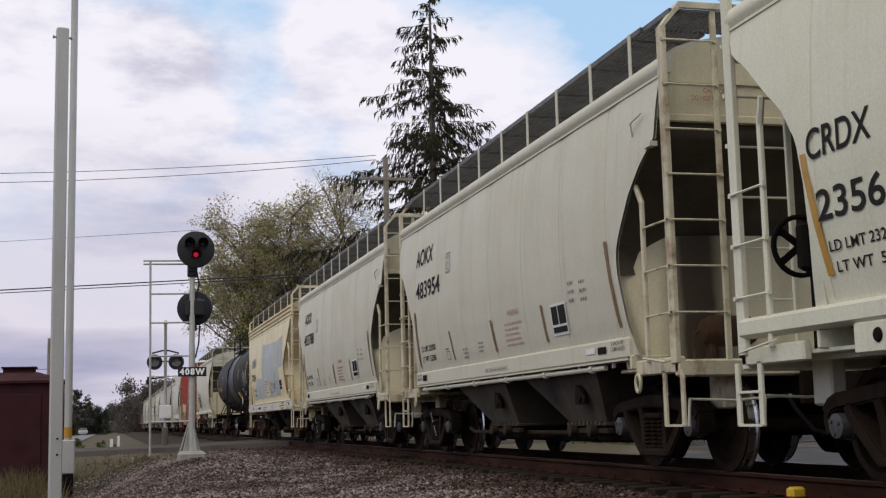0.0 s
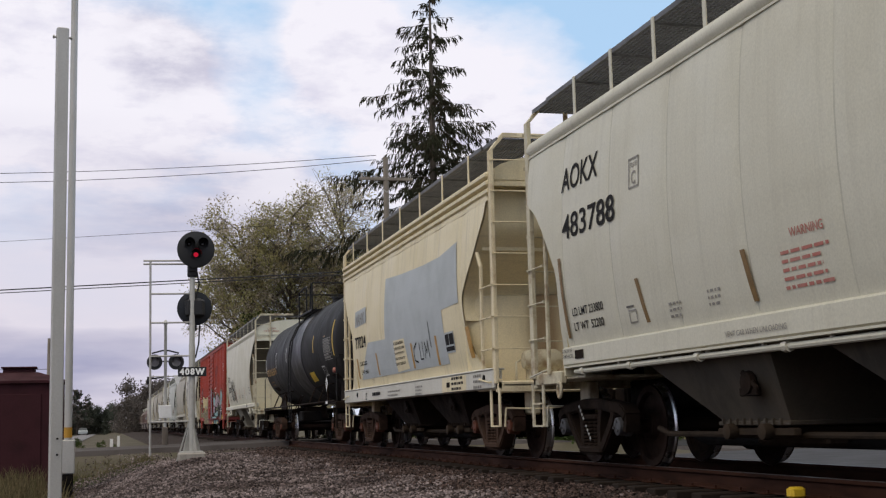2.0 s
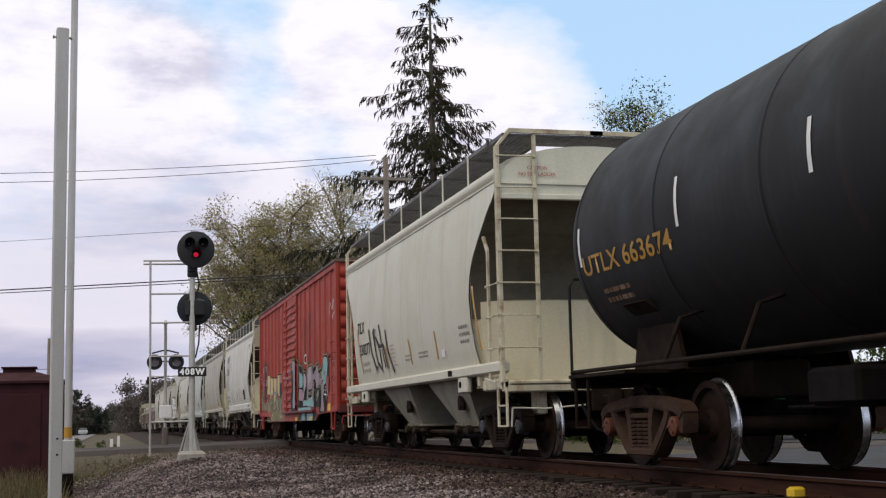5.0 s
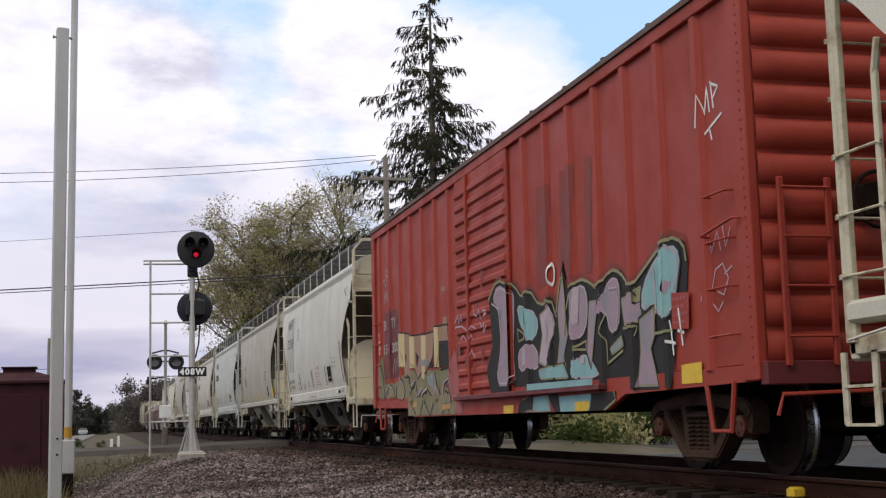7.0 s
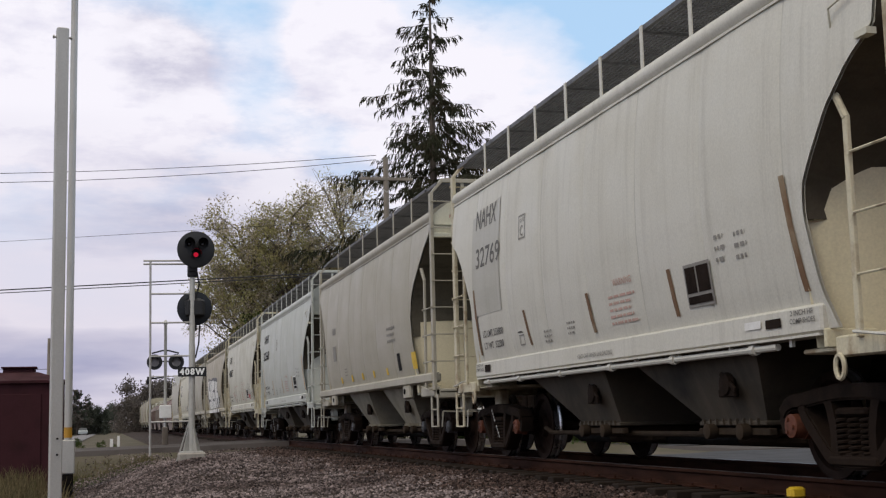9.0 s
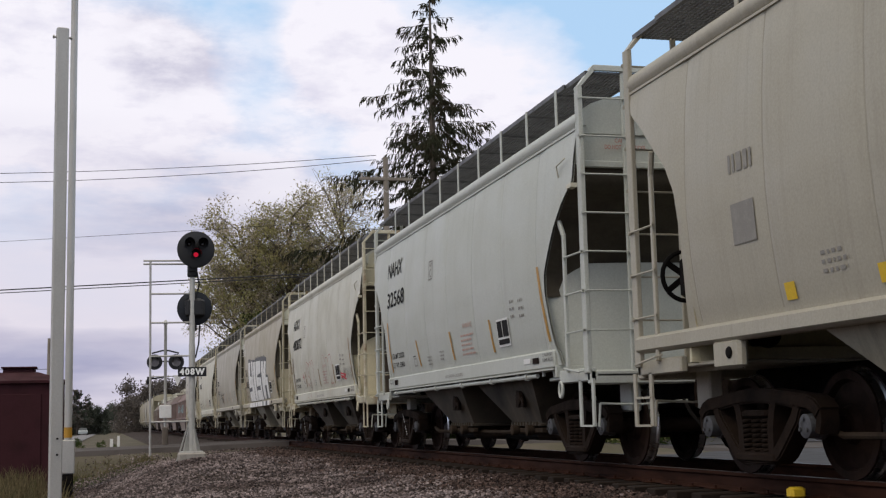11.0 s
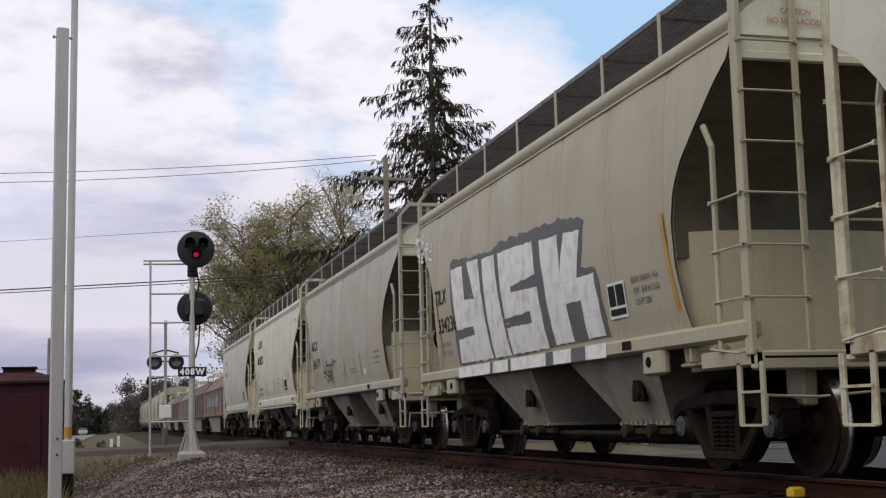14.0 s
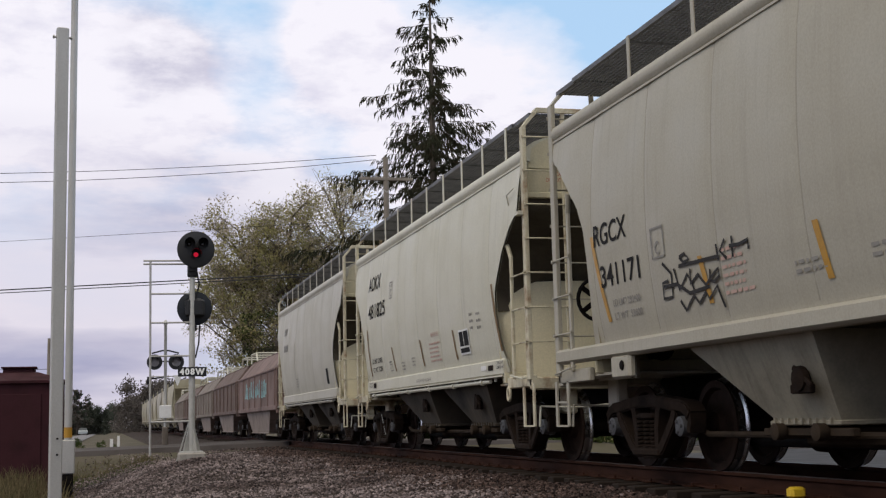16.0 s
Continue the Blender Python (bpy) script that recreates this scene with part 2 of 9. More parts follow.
GRAVEL = material("ballast_bed", (0.048, 0.036, 0.031), (0.022, 0.017, 0.015), 0.8, 9, 0.95, 0, 0.8, 28, spec=0.08)
STONE = material("crushed_ballast_stone", (0.22, 0.178, 0.171), (0.092, 0.07, 0.066), 0.9, 0.45, 0.9, 0, 0.3, 60, island=0.85, spec=0.08, edge=0.40)
STONE_R = material("brake_dust_ballast_stone", (0.082, 0.056, 0.048), (0.032, 0.022, 0.019), 0.9, 0.8, 0.9, 0, 0.3, 60, island=0.85, spec=0.08)
SOIL = material("grass_and_soil", (0.085, 0.075, 0.05), (0.14, 0.115, 0.10), 0.9, 0.35, 0.95, 0, 0.6, 12, spec=0.08)
ASPHALT = material("asphalt", (0.046, 0.044, 0.048), (0.033, 0.031, 0.034), 0.7, 0.9, 0.85, 0, 0.3, 50, spec=0.2)
ROAD_M = material("worn_road_asphalt", (0.085, 0.074, 0.07), (0.05, 0.043, 0.041), 0.7, 0.9, 0.9, 0, 0.3, 50, spec=0.08)
FAR_ROAD = material("pale_worn_asphalt", (0.20, 0.19, 0.195), (0.15, 0.14, 0.145), 0.7, 0.5, 0.85, 0, 0.2, 40, spec=0.2)
GALV = material("galvanised_steel", (0.47, 0.455, 0.43), (0.38, 0.365, 0.35), 0.7, 2.5, 0.5, 0.35, 0.05, 60, stretch=(1, 1, 0.3))
ALU = material("silver_mast_paint", (0.46, 0.45, 0.42), (0.32, 0.30, 0.28), 0.6, 3, 0.55, 0.3, 0.05, 60)
SIG_BLACK = material("signal_black", (0.014, 0.014, 0.016), (0.03, 0.03, 0.032), 0.5, 4, 0.6, 0, 0.05, 60)
SIG_GREY = material("weathered_signal_back", (0.018, 0.021, 0.027), (0.035, 0.037, 0.043), 0.6, 3, 0.6, 0.2, 0.05, 60)
CONC = material("concrete", (0.34, 0.315, 0.28), (0.24, 0.215, 0.19), 0.7, 4, 0.9, 0, 0.3, 60)
HUT_M = material("rusty_maroon_sheet", (0.048, 0.016, 0.020), (0.026, 0.012, 0.014), 0.7, 2, 0.75, 0, 0.1, 40, 0.4, (0.03, 0.015, 0.012), spec=0.1)
WOOD_P = material("weathered_pole_wood", (0.26, 0.225, 0.185), (0.16, 0.135, 0.11), 0.7, 3, 0.9, 0, 0.3, 40, stretch=(1, 1, 0.15))
PLATE_W = material("bright_white_sheeting", (0.92, 0.92, 0.90), (0.85, 0.85, 0.83), 0.3, 6, 0.5)
WIRE_M = material("wire_black", (0.03, 0.03, 0.034), rough=0.6)
BARK = material("bark", (0.14, 0.115, 0.095), (0.08, 0.066, 0.055), 0.8, 5, 0.95, 0, 0.5, 30, stretch=(1, 1, 0.25))


def foliage(name, base, second, through_part=0.5, coarse=0.5):
    """Leaves: mottled, varied leaf by leaf, partly letting light through."""
    m = material(name, base, second, 0.8, coarse, 0.9, 0, 0, 30, island=0.4, spec=0.1)
    nt = m.node_tree
    b = nt.nodes["Principled BSDF"]
    tr, mx = nt.nodes.new("ShaderNodeBsdfTranslucent"), nt.nodes.new("ShaderNodeMixShader")
    nt.links.new(b.inputs["Base Color"].links[0].from_socket, tr.inputs[0])
    mx.inputs[0].default_value = through_part
    nt.links.new(b.outputs[0], mx.inputs[1])
    nt.links.new(tr.outputs[0], mx.inputs[2])
    nt.links.new(mx.outputs[0], nt.nodes["Material Output"].inputs[0])
    return m


NEEDLE = foliage("spruce_needles", (0.055, 0.058, 0.036), (0.085, 0.058, 0.038), 0.35, 0.7)
LEAF_G = foliage("autumn_olive_leaf", (0.34, 0.32, 0.15), (0.42, 0.33, 0.19), 0.6)
LEAF_B = foliage("dull_brown_leaf", (0.44, 0.38, 0.29), (0.32, 0.28, 0.21), 0.6)
LEAF_D = foliage("deep_green_leaf", (0.05, 0.072, 0.022), (0.08, 0.09, 0.03), 0.35)
LEAF_F = foliage("hazy_far_leaf", (0.075, 0.083, 0.065), (0.115, 0.082, 0.075), 0.3, 0.05)
LEAF_FB = foliage("hazy_far_brown_leaf", (0.145, 0.125, 0.11), (0.105, 0.092, 0.082), 0.4, 0.05)
WEED = foliage("dry_weeds", (0.14, 0.11, 0.06), (0.06, 0.066, 0.028), 0.5, 2)
TRUCK_G = material("green_cab_paint", (0.02, 0.14, 0.085), (0.03, 0.10, 0.07), 0.4, 2, 0.35, 0, 0.02, 40)
RUBBER = material("tyre_rubber", (0.02, 0.02, 0.021), rough=0.85)
CHROME = material("chrome", (0.6, 0.6, 0.61), (0.45, 0.45, 0.46), 0.4, 6, 0.25, 1.0, 0.02, 50)
GLASS_D = material("dark_window_glass", (0.03, 0.035, 0.04), rough=0.1, spec=0.6, bump=0)
RED_GLOW = glow("red_signal_lens", (0.75, 0.012, 0.045), 0.55)
LENS_D = material("unlit_lens", (0.015, 0.013, 0.014), rough=0.15, spec=0.6, bump=0)
LENS_X = material("crossing_lens", (0.30, 0.28, 0.29), (0.22, 0.2, 0.21), 0.4, 9, 0.3, spec=0.6, bump=0)
MAUVE_H = material("dusty_mauve_bay", (0.25, 0.20, 0.175), (0.15, 0.115, 0.10), 0.7, 1.4, 0.8, 0, 0.1, 40, 0.3, (0.09, 0.06, 0.05))
TAN_H = material("stained_tan_hood", (0.20, 0.165, 0.14), (0.12, 0.095, 0.08), 0.7, 1.4, 0.8, 0, 0.1, 40, 0.4, (0.09, 0.06, 0.05))
BROWN_H = material("rust_pink_hood", (0.20, 0.135, 0.12), (0.09, 0.06, 0.052), 0.9, 0.8, 0.8, 0, 0.1, 40, 0.4, (0.07, 0.04, 0.03))
DARK_H = material("dark_brown_hood", (0.135, 0.09, 0.075), (0.085, 0.058, 0.05), 0.7, 1.4, 0.8, 0, 0.1, 40, 0.3, (0.05, 0.03, 0.025))
GRAF_T = material("turquoise_spray", (0.24, 0.42, 0.43), (0.17, 0.28, 0.30), 0.6, 2.6, 0.7)
GRAF_B = material("blue_grey_spray", (0.24, 0.28, 0.30), (0.18, 0.21, 0.23), 0.5, 3, 0.7)
GRAF_P = material("lilac_spray", (0.34, 0.24, 0.29), (0.19, 0.25, 0.27), 0.9, 2.6, 0.7)
GRAF_K = material("black_spray", (0.018, 0.016, 0.016), (0.035, 0.028, 0.027), 0.5, 3, 0.8)
GRAF_S = material("smoky_spray", (0.20, 0.035, 0.026), (0.28, 0.037, 0.024), 0.6, 3, 0.65)
GRAF_Y = material("cream_spray", (0.55, 0.46, 0.25), (0.42, 0.33, 0.18), 0.5, 3, 0.6)
GRAF_O = material("olive_spray", (0.25, 0.24, 0.12), (0.17, 0.15, 0.08), 0.5, 3, 0.6)
GRAF_M = material("thin_grey_spray_mist", (0.36, 0.345, 0.29), (0.46, 0.44, 0.36), 0.9, 6, 0.65)
GRAF_G = material("grey_spray", (0.105, 0.105, 0.11), (0.15, 0.15, 0.155), 0.6, 5, 0.65)
GRAF_W = material("white_spray", (0.76, 0.75, 0.73), (0.50, 0.48, 0.45), 0.75, 4.5, 0.6)


# ---- mesh building ----
class Shape:
    """Vertices and faces gathered for one mesh."""

    def __init__(self):
        self.v, self.f = [], []

    def add(self, vs, fs):
        k = len(self.v)
        self.v.extend(tuple(p) for p in vs)
        self.f.extend(tuple(i + k for i in q) for q in fs)
        return self

    def box(self, x0, x1, y0, y1, z0, z1, c=0.0):
        if c <= 0:
            vs = [(x, y, z) for x in (x0, x1) for y in (y0, y1) for z in (z0, z1)]
            return self.add(vs, [(0, 1, 3, 2), (4, 6, 7, 5), (0, 4, 5, 1), (2, 3, 7, 6), (0, 2, 6, 4), (1, 5, 7, 3)])
        c = min(c, (x1 - x0) * 0.4, (y1 - y0) * 0.4, (z1 - z0) * 0.4)
        rings = []
        for z, i in ((z0, c), (z0 + c, 0), (z1 - c, 0), (z1, c)):
            e = max(i, 0)
            a, b, d, g = x0 + e, x1 - e, y0 + e, y1 - e
            rings.append([(a + c, d, z), (b - c, d, z), (b, d + c, z), (b, g - c, z), (b - c, g, z), (a + c, g, z), (a, g - c, z), (a, d + c, z)])
        return self.loft(rings, True, True)

    def obox(self, m, sx, sy, sz, c=0.0):
        s = Shape().box(-sx / 2, sx / 2, -sy / 2, sy / 2, -sz / 2, sz / 2, c)
        return self.add([m @ Vector(p) for p in s.v], s.f)

    def loft(self, rings, cap=False, closed=True):
        n = len(rings[0])
        vs = [p for r in rings for p in r]
        fs = []
        for j in range(len(rings) - 1):
            for i in range(n if closed else n - 1):
                a, b = j * n + i, j * n + (i + 1) % n
                fs.append((a, b, b + n, a + n))
        if cap:
            fs.append(tuple(range(n - 1, -1, -1)))
            fs.append(tuple(range((len(rings) - 1) * n, len(rings) * n)))
        return self.add(vs, fs)

    def tube(self, pts, r, n=8, r2=None):
        pts = [Vector(p) for p in pts]
        rings, ref = [], None
        for i, p in enumerate(pts):
            d = (pts[min(i + 1, len(pts) - 1)] - pts[max(i - 1, 0)]).normalized()
            if ref is None or abs(ref.dot(d)) > 0.95:
                ref = Vector((0, 0, 1)) if abs(d.z) < 0.9 else Vector((1, 0, 0))
            u = d.cross(ref).normalized()
            w = d.cross(u).normalized()
            ref = u.cross(d).normalized()
            rr = r if r2 is None else r + (r2 - r) * i / max(len(pts) - 1, 1)
            rings.append([p + rr * (math.cos(a) * u + math.sin(a) * w) for a in (2 * math.pi * k / n for k in range(n))])
        return self.loft(rings, True)

    def lathe(self, profile, axis="x", centre=(0, 0, 0), n=24, cap=True):
        rings = []
        for r, h in profile:
            ring = []
            for k in range(n):
                a = 2 * math.pi * k / n
                c, s = r * math.cos(a), r * math.sin(a)
                p = {"x": (h, c, s), "y": (s, h, c), "z": (c, s, h)}[axis]
                ring.append((p[0] + centre[0], p[1] + centre[1], p[2] + centre[2]))
            rings.append(ring)
        return self.loft(rings, cap)

    def prism(self, poly, axis, h0, h1):
        """poly in the two other axes, drawn out along axis from h0 to h1."""
        put = {"x": lambda a, b, h: (h, a, b), "y": lambda a, b, h: (a, h, b), "z": lambda a, b, h: (a, b, h)}[axis]
        return self.loft([[put(a, b, h) for a, b in poly] for h in (h0, h1)], True)

    def strip(self, pts, width, normal, lift=0.0):
        """A flat painted stroke along pts."""
        nrm = Vector(normal)
        pts = [Vector(p) + nrm * lift for p in pts]
        vs = []
        for i, p in enumerate(pts):
            d = (pts[min(i + 1, len(pts) - 1)] - pts[max(i - 1, 0)]).normalized()
            s = d.cross(nrm).normalized() * width / 2
            vs += [p - s, p + s]
        return self.add(vs, [(2 * i, 2 * i + 1, 2 * i + 3, 2 * i + 2) for i in range(len(pts) - 1)])

    def mesh(self, name, smooth=False):
        me = bpy.data.meshes.new(name)
        me.from_pydata([tuple(p) for p in self.v], [], self.f)
        bm = bmesh.new()
        bm.from_mesh(me)
        bmesh.ops.recalc_face_normals(bm, faces=bm.faces)
        bm.to_mesh(me)
        bm.free()
        if smooth:
            me.polygons.foreach_set("use_smooth", [True] * len(me.polygons))
            me.set_sharp_from_angle(angle=radians(38))
        me.update()
        return me


SHARED = {}


def part(name, shape, mat, parent, label="", at=None, key=None, smooth=True):
    """One mesh object under a thing or part. With a key, the mesh is made once and shared."""
    if key and key in SHARED:
        me = SHARED[key]
    else:
        s = shape() if callable(shape) else shape
        me = s.mesh(name, smooth)
        me.materials.append(mat)
        if key:
            SHARED[key] = me
    ob = new(name, me)
    ob.parent = parent
    if ob.material_slots[0].material != mat:
        ob.material_slots[0].link = "OBJECT"
        ob.material_slots[0].material = mat
    if at is not None:
        ob.matrix_basis = at if isinstance(at, Matrix) else Matrix.Translation(at)
    if label:
        tagged(ob, label)
    return ob


def thing(name, label, category, at=(0, 0, 0), group="", kind=""):
    ob = new(name)
    ob.empty_display_size = 0.2
    ob.matrix_basis = at if isinstance(at, Matrix) else Matrix.Translation(at)
    return tagged(ob, label, category, group, kind)


def solid(name, shape, mat, label, category="", kind="", group="", smooth=True, at=None):
    ob = new(name, shape.mesh(name, smooth))
    ob.data.materials.append(mat)
    if at is not None:
        ob.matrix_basis = at
    return tagged(ob, label, category, group, kind)


def lerp(table, z):
    """Piecewise linear reading of a table of (z, value), z rising."""
    if z <= table[0][0]:
        return table[0][1]
    for (a, p), (b, q) in zip(table, table[1:]):
        if z <= b:
            return p + (q - p) * (z - a) / (b - a)
    return table[-1][1]


def smooth01(a, b, x):
    t = min(max((x - a) / (b - a), 0.0), 1.0)
    return t * t * (3 - 2 * t)


# ---- ground and track ----
def ground_height(x, y):
    h = -0.24 - 0.20 * smooth01(-2.6, -5.0, x) - 0.46 * smooth01(-5.5, -7.5, x)
    h += 0.37 * math.exp(-((x + 4.9) / 1.3) ** 2 - ((y - 26.0) / 5.5) ** 2)
    h -= 0.55 * smooth01(2.4, 5.0, x)
    if abs(x) < 1.7:
        h = -0.24
    # the crossing road comes up to the rails
    k = smooth01(41.0, 44.0, y) * (1 - smooth01(50.0, 53.0, y))
    return h + (-0.20 - h) * k * (1 - smooth01(9.0, 16.0, abs(x)))


def build_ground():
    xs = sorted(set([-2500, -900, -400, -200, -110, -70, -45, -32, -24, -18, -14] + [-12 + 0.5 * i for i in range(53)] + [16, 20, 26, 34, 45, 70, 110, 200, 400, 900, 2500]))
    ys = sorted(set([-900, -300, -120, -60, -30, -15] + [0.8 * i for i in range(100)] + [85, 95, 110, 130, 160, 200, 260, 340, 460, 700, 1200, 2500, 4500]))
    s = Shape()
    vs = [(x, y, ground_height(x, y) - 0.06) for y in ys for x in xs]
    w = len(xs)
    s.add(vs, [(j * w + i, j * w + i + 1, (j + 1) * w + i + 1, (j + 1) * w + i) for j in range(len(ys) - 1) for i in range(w - 1)])
    solid("ground", s, SOIL, "grass and bare soil beside the railway", "ground", "structure")

    rng = random.Random(4)
    s = Shape()
    xs = [-8.2 + 0.14 * i for i in range(86)]
    ys = [5 + 0.2 * i for i in range(190)] + [43 + 1.0 * i for i in range(60)] + [103 + 12 * i for i in range(28)]
    w = len(xs)
    vs = []
    for y in ys:
        for x in xs:
            edge = min(x + 8.2, 3.84 - x)
            drop = 0.12 * (1 - smooth01(0.0, 0.8, edge)) + (0.10 if x < -4.5 and y > 36 else 0) + (0.10 if 41 < y < 53 and abs(x) > 2 else 0)
            vs.append((x, y, ground_height(x, y) - drop + 0.05 * (noise.noise((x * 0.9, y * 0.9, 0.3))) + 0.025 * noise.noise((x * 3.1, y * 3.1, 5))))
    s.add(vs, [(j * w + i, j * w + i + 1, (j + 1) * w + i + 1, (j + 1) * w + i) for j in range(len(ys) - 1) for i in range(w - 1)])
    solid("ballast", s, GRAVEL, "crushed stone ballast bed under the track", "ballast", "structure")

    # loose stones, many thousands, lying on the bed: grey on the shoulder, brown with brake dust by the rail
    base = [(1, 0, 0), (-1, 0, 0), (0, 1, 0), (0, -1, 0), (0, 0, 1), (0, 0, -1)]
    tri = [(0, 2, 4), (2, 1, 4), (1, 3, 4), (3, 0, 4), (2, 0, 5), (1, 2, 5), (3, 1, 5), (0, 3, 5)]
    heaps = {False: ([], []), True: ([], [])}
    for i in range(76000):
        y = 9 + 30 * rng.random() ** 1.9 if i % 6 else 9 + 34 * rng.random()
        x = -7.6 + 6.75 * rng.random() ** 0.85
        if x > -0.84:
            continue
        r = rng.choice((0.011, 0.014, 0.017, 0.020, 0.025)) * (1 if rng.random() < 0.97 else 1.5) * (1 + 0.012 * max(y - 14, 0))
        z = ground_height(x, y) + 0.05 * noise.noise((x * 0.9, y * 0.9, 0.3)) + 0.025 * noise.noise((x * 3.1, y * 3.1, 5)) + r * 0.35
        q = Euler((rng.random() * 6, rng.random() * 6, rng.random() * 6)).to_matrix()
        vs, fs = heaps[x > -2.7 + 0.9 * noise.noise((x * 0.7, y * 0.35, 2)) + rng.gauss(0, 0.45)]
        k = len(vs)
        for p in base:
            f = r * (0.65 + 0.7 * rng.random())
            d = q @ (Vector(p) * f)
            vs.append((x + d.x, y + d.y, z + d.z * 0.8))
        fs.extend((a + k, b + k, c + k) for a, b, c in tri)
    for dusty, mat, label in ((False, STONE, "grey and mauve crushed ballast stones on the shoulder"), (True, STONE_R, "brown dusty ballast stones beside the rail")):
        me = bpy.data.meshes.new("ballast_stones")
        me.from_pydata(heaps[dusty][0], [], heaps[dusty][1])
        me.materials.append(mat)
        tagged(new("ballast_stones", me), label, "gravel", kind="stuff")


def rail_profile():
    half = [(0.037, 0.0), (0.037, -0.030), (0.010, -0.048), (0.010, -0.140), (0.070, -0.158), (0.074, -0.172)]
    return [(-a, b) for a, b in reversed(half)] + half


def build_track():
    track = thing("railway_track", "single railway track with rusty rails on timber ties", "track", kind="structure")
    for x in (-0.7545, 0.7545):
        rail = part("rail", Shape().prism([(a, b) for a, b in rail_profile()], "y", -40, 430), RAIL_M, track, "rust-brown steel rail", (x, 0, 0), smooth=False)
        part("rail_head", Shape().box(-0.034, 0.034, -40, 430, 0, 0.003), RAIL_T, rail, "worn rail head", smooth=False)
    rng = random.Random(9)
    for i in range(190):
        y = 4 + i * 0.53
        part("tie", lambda: Shape().box(-1.3, 1.3, -0.11, 0.11, -0.17, 0, 0.012), TIE_M, track, at=pose(rng.uniform(-0.04, 0.04), y, -0.174, 0, 0, rng.uniform(-0.8, 0.8)), key="tie")
        for sx in (-1, 1):
            part("tie_plate", lambda: Shape().box(-0.17, 0.17, -0.09, 0.09, 0, 0.016, 0.006).box(-0.115, -0.095, -0.05, -0.02, 0, 0.045).box(0.095, 0.115, 0.02, 0.05, 0, 0.045), RAIL_M, track,
                 at=(sx * 0.7545, y, -0.176), key="tie_plate") if i < 90 else None
    # yellow marker on the near rail
    m = thing("rail_marker", "small yellow painted marker fixed beside the rail", "marker", (-0.97, 10.15, -0.17))
    part("marker_body", Shape().box(-0.07, 0.07, -0.06, 0.06, 0, 0.10, 0.02), YELLOW, m)


def build_road():
    road = Shape()
    pts = [(-60, -0.45), (-16, -0.40), (-9, -0.20), (-2.0, -0.06), (-0.84, -0.012), (0.84, -0.012), (2.0, -0.06), (9, -0.25), (16, -0.75), (60, -0.80)]
    for (x0, z0), (x1, z1) in zip(pts, pts[1:]):
        if x1 <= -0.84 + 1e-6 or x0 >= 0.84 - 1e-6:
            road.add([(x0, 43.6, z0), (x1, 43.6, z1), (x1, 50.6, z1), (x0, 50.6, z0), (x0, 43.4, z0 - 0.3), (x1, 43.4, z1 - 0.3), (x1, 50.8, z1 - 0.3), (x0, 50.8, z0 - 0.3)],
                     [(0, 1, 2, 3), (0, 4, 5, 1), (3, 2, 6, 7)])
    solid("crossing_road", road, ROAD_M, "grey asphalt road over the level crossing", "road", "structure", smooth=False)
    deck = Shape().box(-0.66, 0.66, 43.6, 50.6, -0.16, -0.015, 0.02)
    solid("crossing_panel", deck, ROAD_M, "asphalt panel between the rails at the crossing", "crossing", "structure")
    far = Shape()
    for (xa, xb, ya), (xc, xd, yb) in zip(((-15.5, -10.2, 72), (-13.0, -9.6, 150), (-12.6, -9.4, 320)), ((-13.0, -9.6, 150), (-12.6, -9.4, 320), (-12.4, -9.3, 620))):
        far.add([(xa, ya, -0.86), (xb, ya, -0.86), (xd, yb, -0.86), (xc, yb, -0.86)], [(0, 1, 2, 3)])
    solid("far_road", far, FAR_ROAD, "pale grey asphalt road running beside the railway", "road", "structure", smooth=False)
    lot = Shape()
    lot.add([(5.2, 12, -0.80), (60, 12, -0.72), (60, 43.3, -0.72), (5.2, 43.3, -0.80), (60, 64, -0.70), (19.0, 64, -0.72), (19.0, 51.2, -0.74), (60, 51.2, -0.71), (5.2, 51.2, -0.78), (5.2, 59.5, -0.78), (19.0, 59.5, -0.73)], [(0, 1, 2, 3), (6, 7, 4, 5), (8, 6, 10, 9)])
    solid("paved_yard", lot, ASPHALT, "wet grey asphalt yard behind the track", "pavement", "structure", smooth=False)


build_ground()
build_track()
build_road()


# ---- running gear ----
AXLE_R = 0.457
ROLLING = []          # (wheelset, y, z, side turn) for the motions


def wheelset_shape():
    s = Shape()
    s.tube([(-1.1, 0, 0), (1.1, 0, 0)], 0.085, 12)
    for sx in (-1, 1):
        pr = [(0.09, 0.655), (0.13, 0.655), (0.16, 0.70), (0.36, 0.715), (0.395, 0.672), (0.482, 0.672), (0.487, 0.690), (0.462, 0.708), (0.455, 0.80), (0.385, 0.80), (0.36, 0.745), (0.17, 0.765), (0.14, 0.83), (0.09, 0.83)]
        s.lathe([(r, sx * h) for r, h in pr], "x", n=40, cap=False)
    return s


def tread_shape():
    return Shape().lathe([(0.4885, 0.676), (0.4885, 0.688), (0.4640, 0.710), (0.4575, 0.780)], "x", n=40, cap=False)


def cap_shape():
    s = Shape().lathe([(0.03, 1.135), (0.07, 1.135), (0.10, 1.125), (0.105, 1.02), (0.115, 1.02), (0.115, 0.97)], "x", n=20)
    for k in range(3):
        a = k * 2 * math.pi / 3 + 0.4
        s.lathe([(0.018, 1.15), (0.02, 1.12)], "x", (0, 0.06 * math.cos(a), 0.06 * math.sin(a)), 6)
    return s


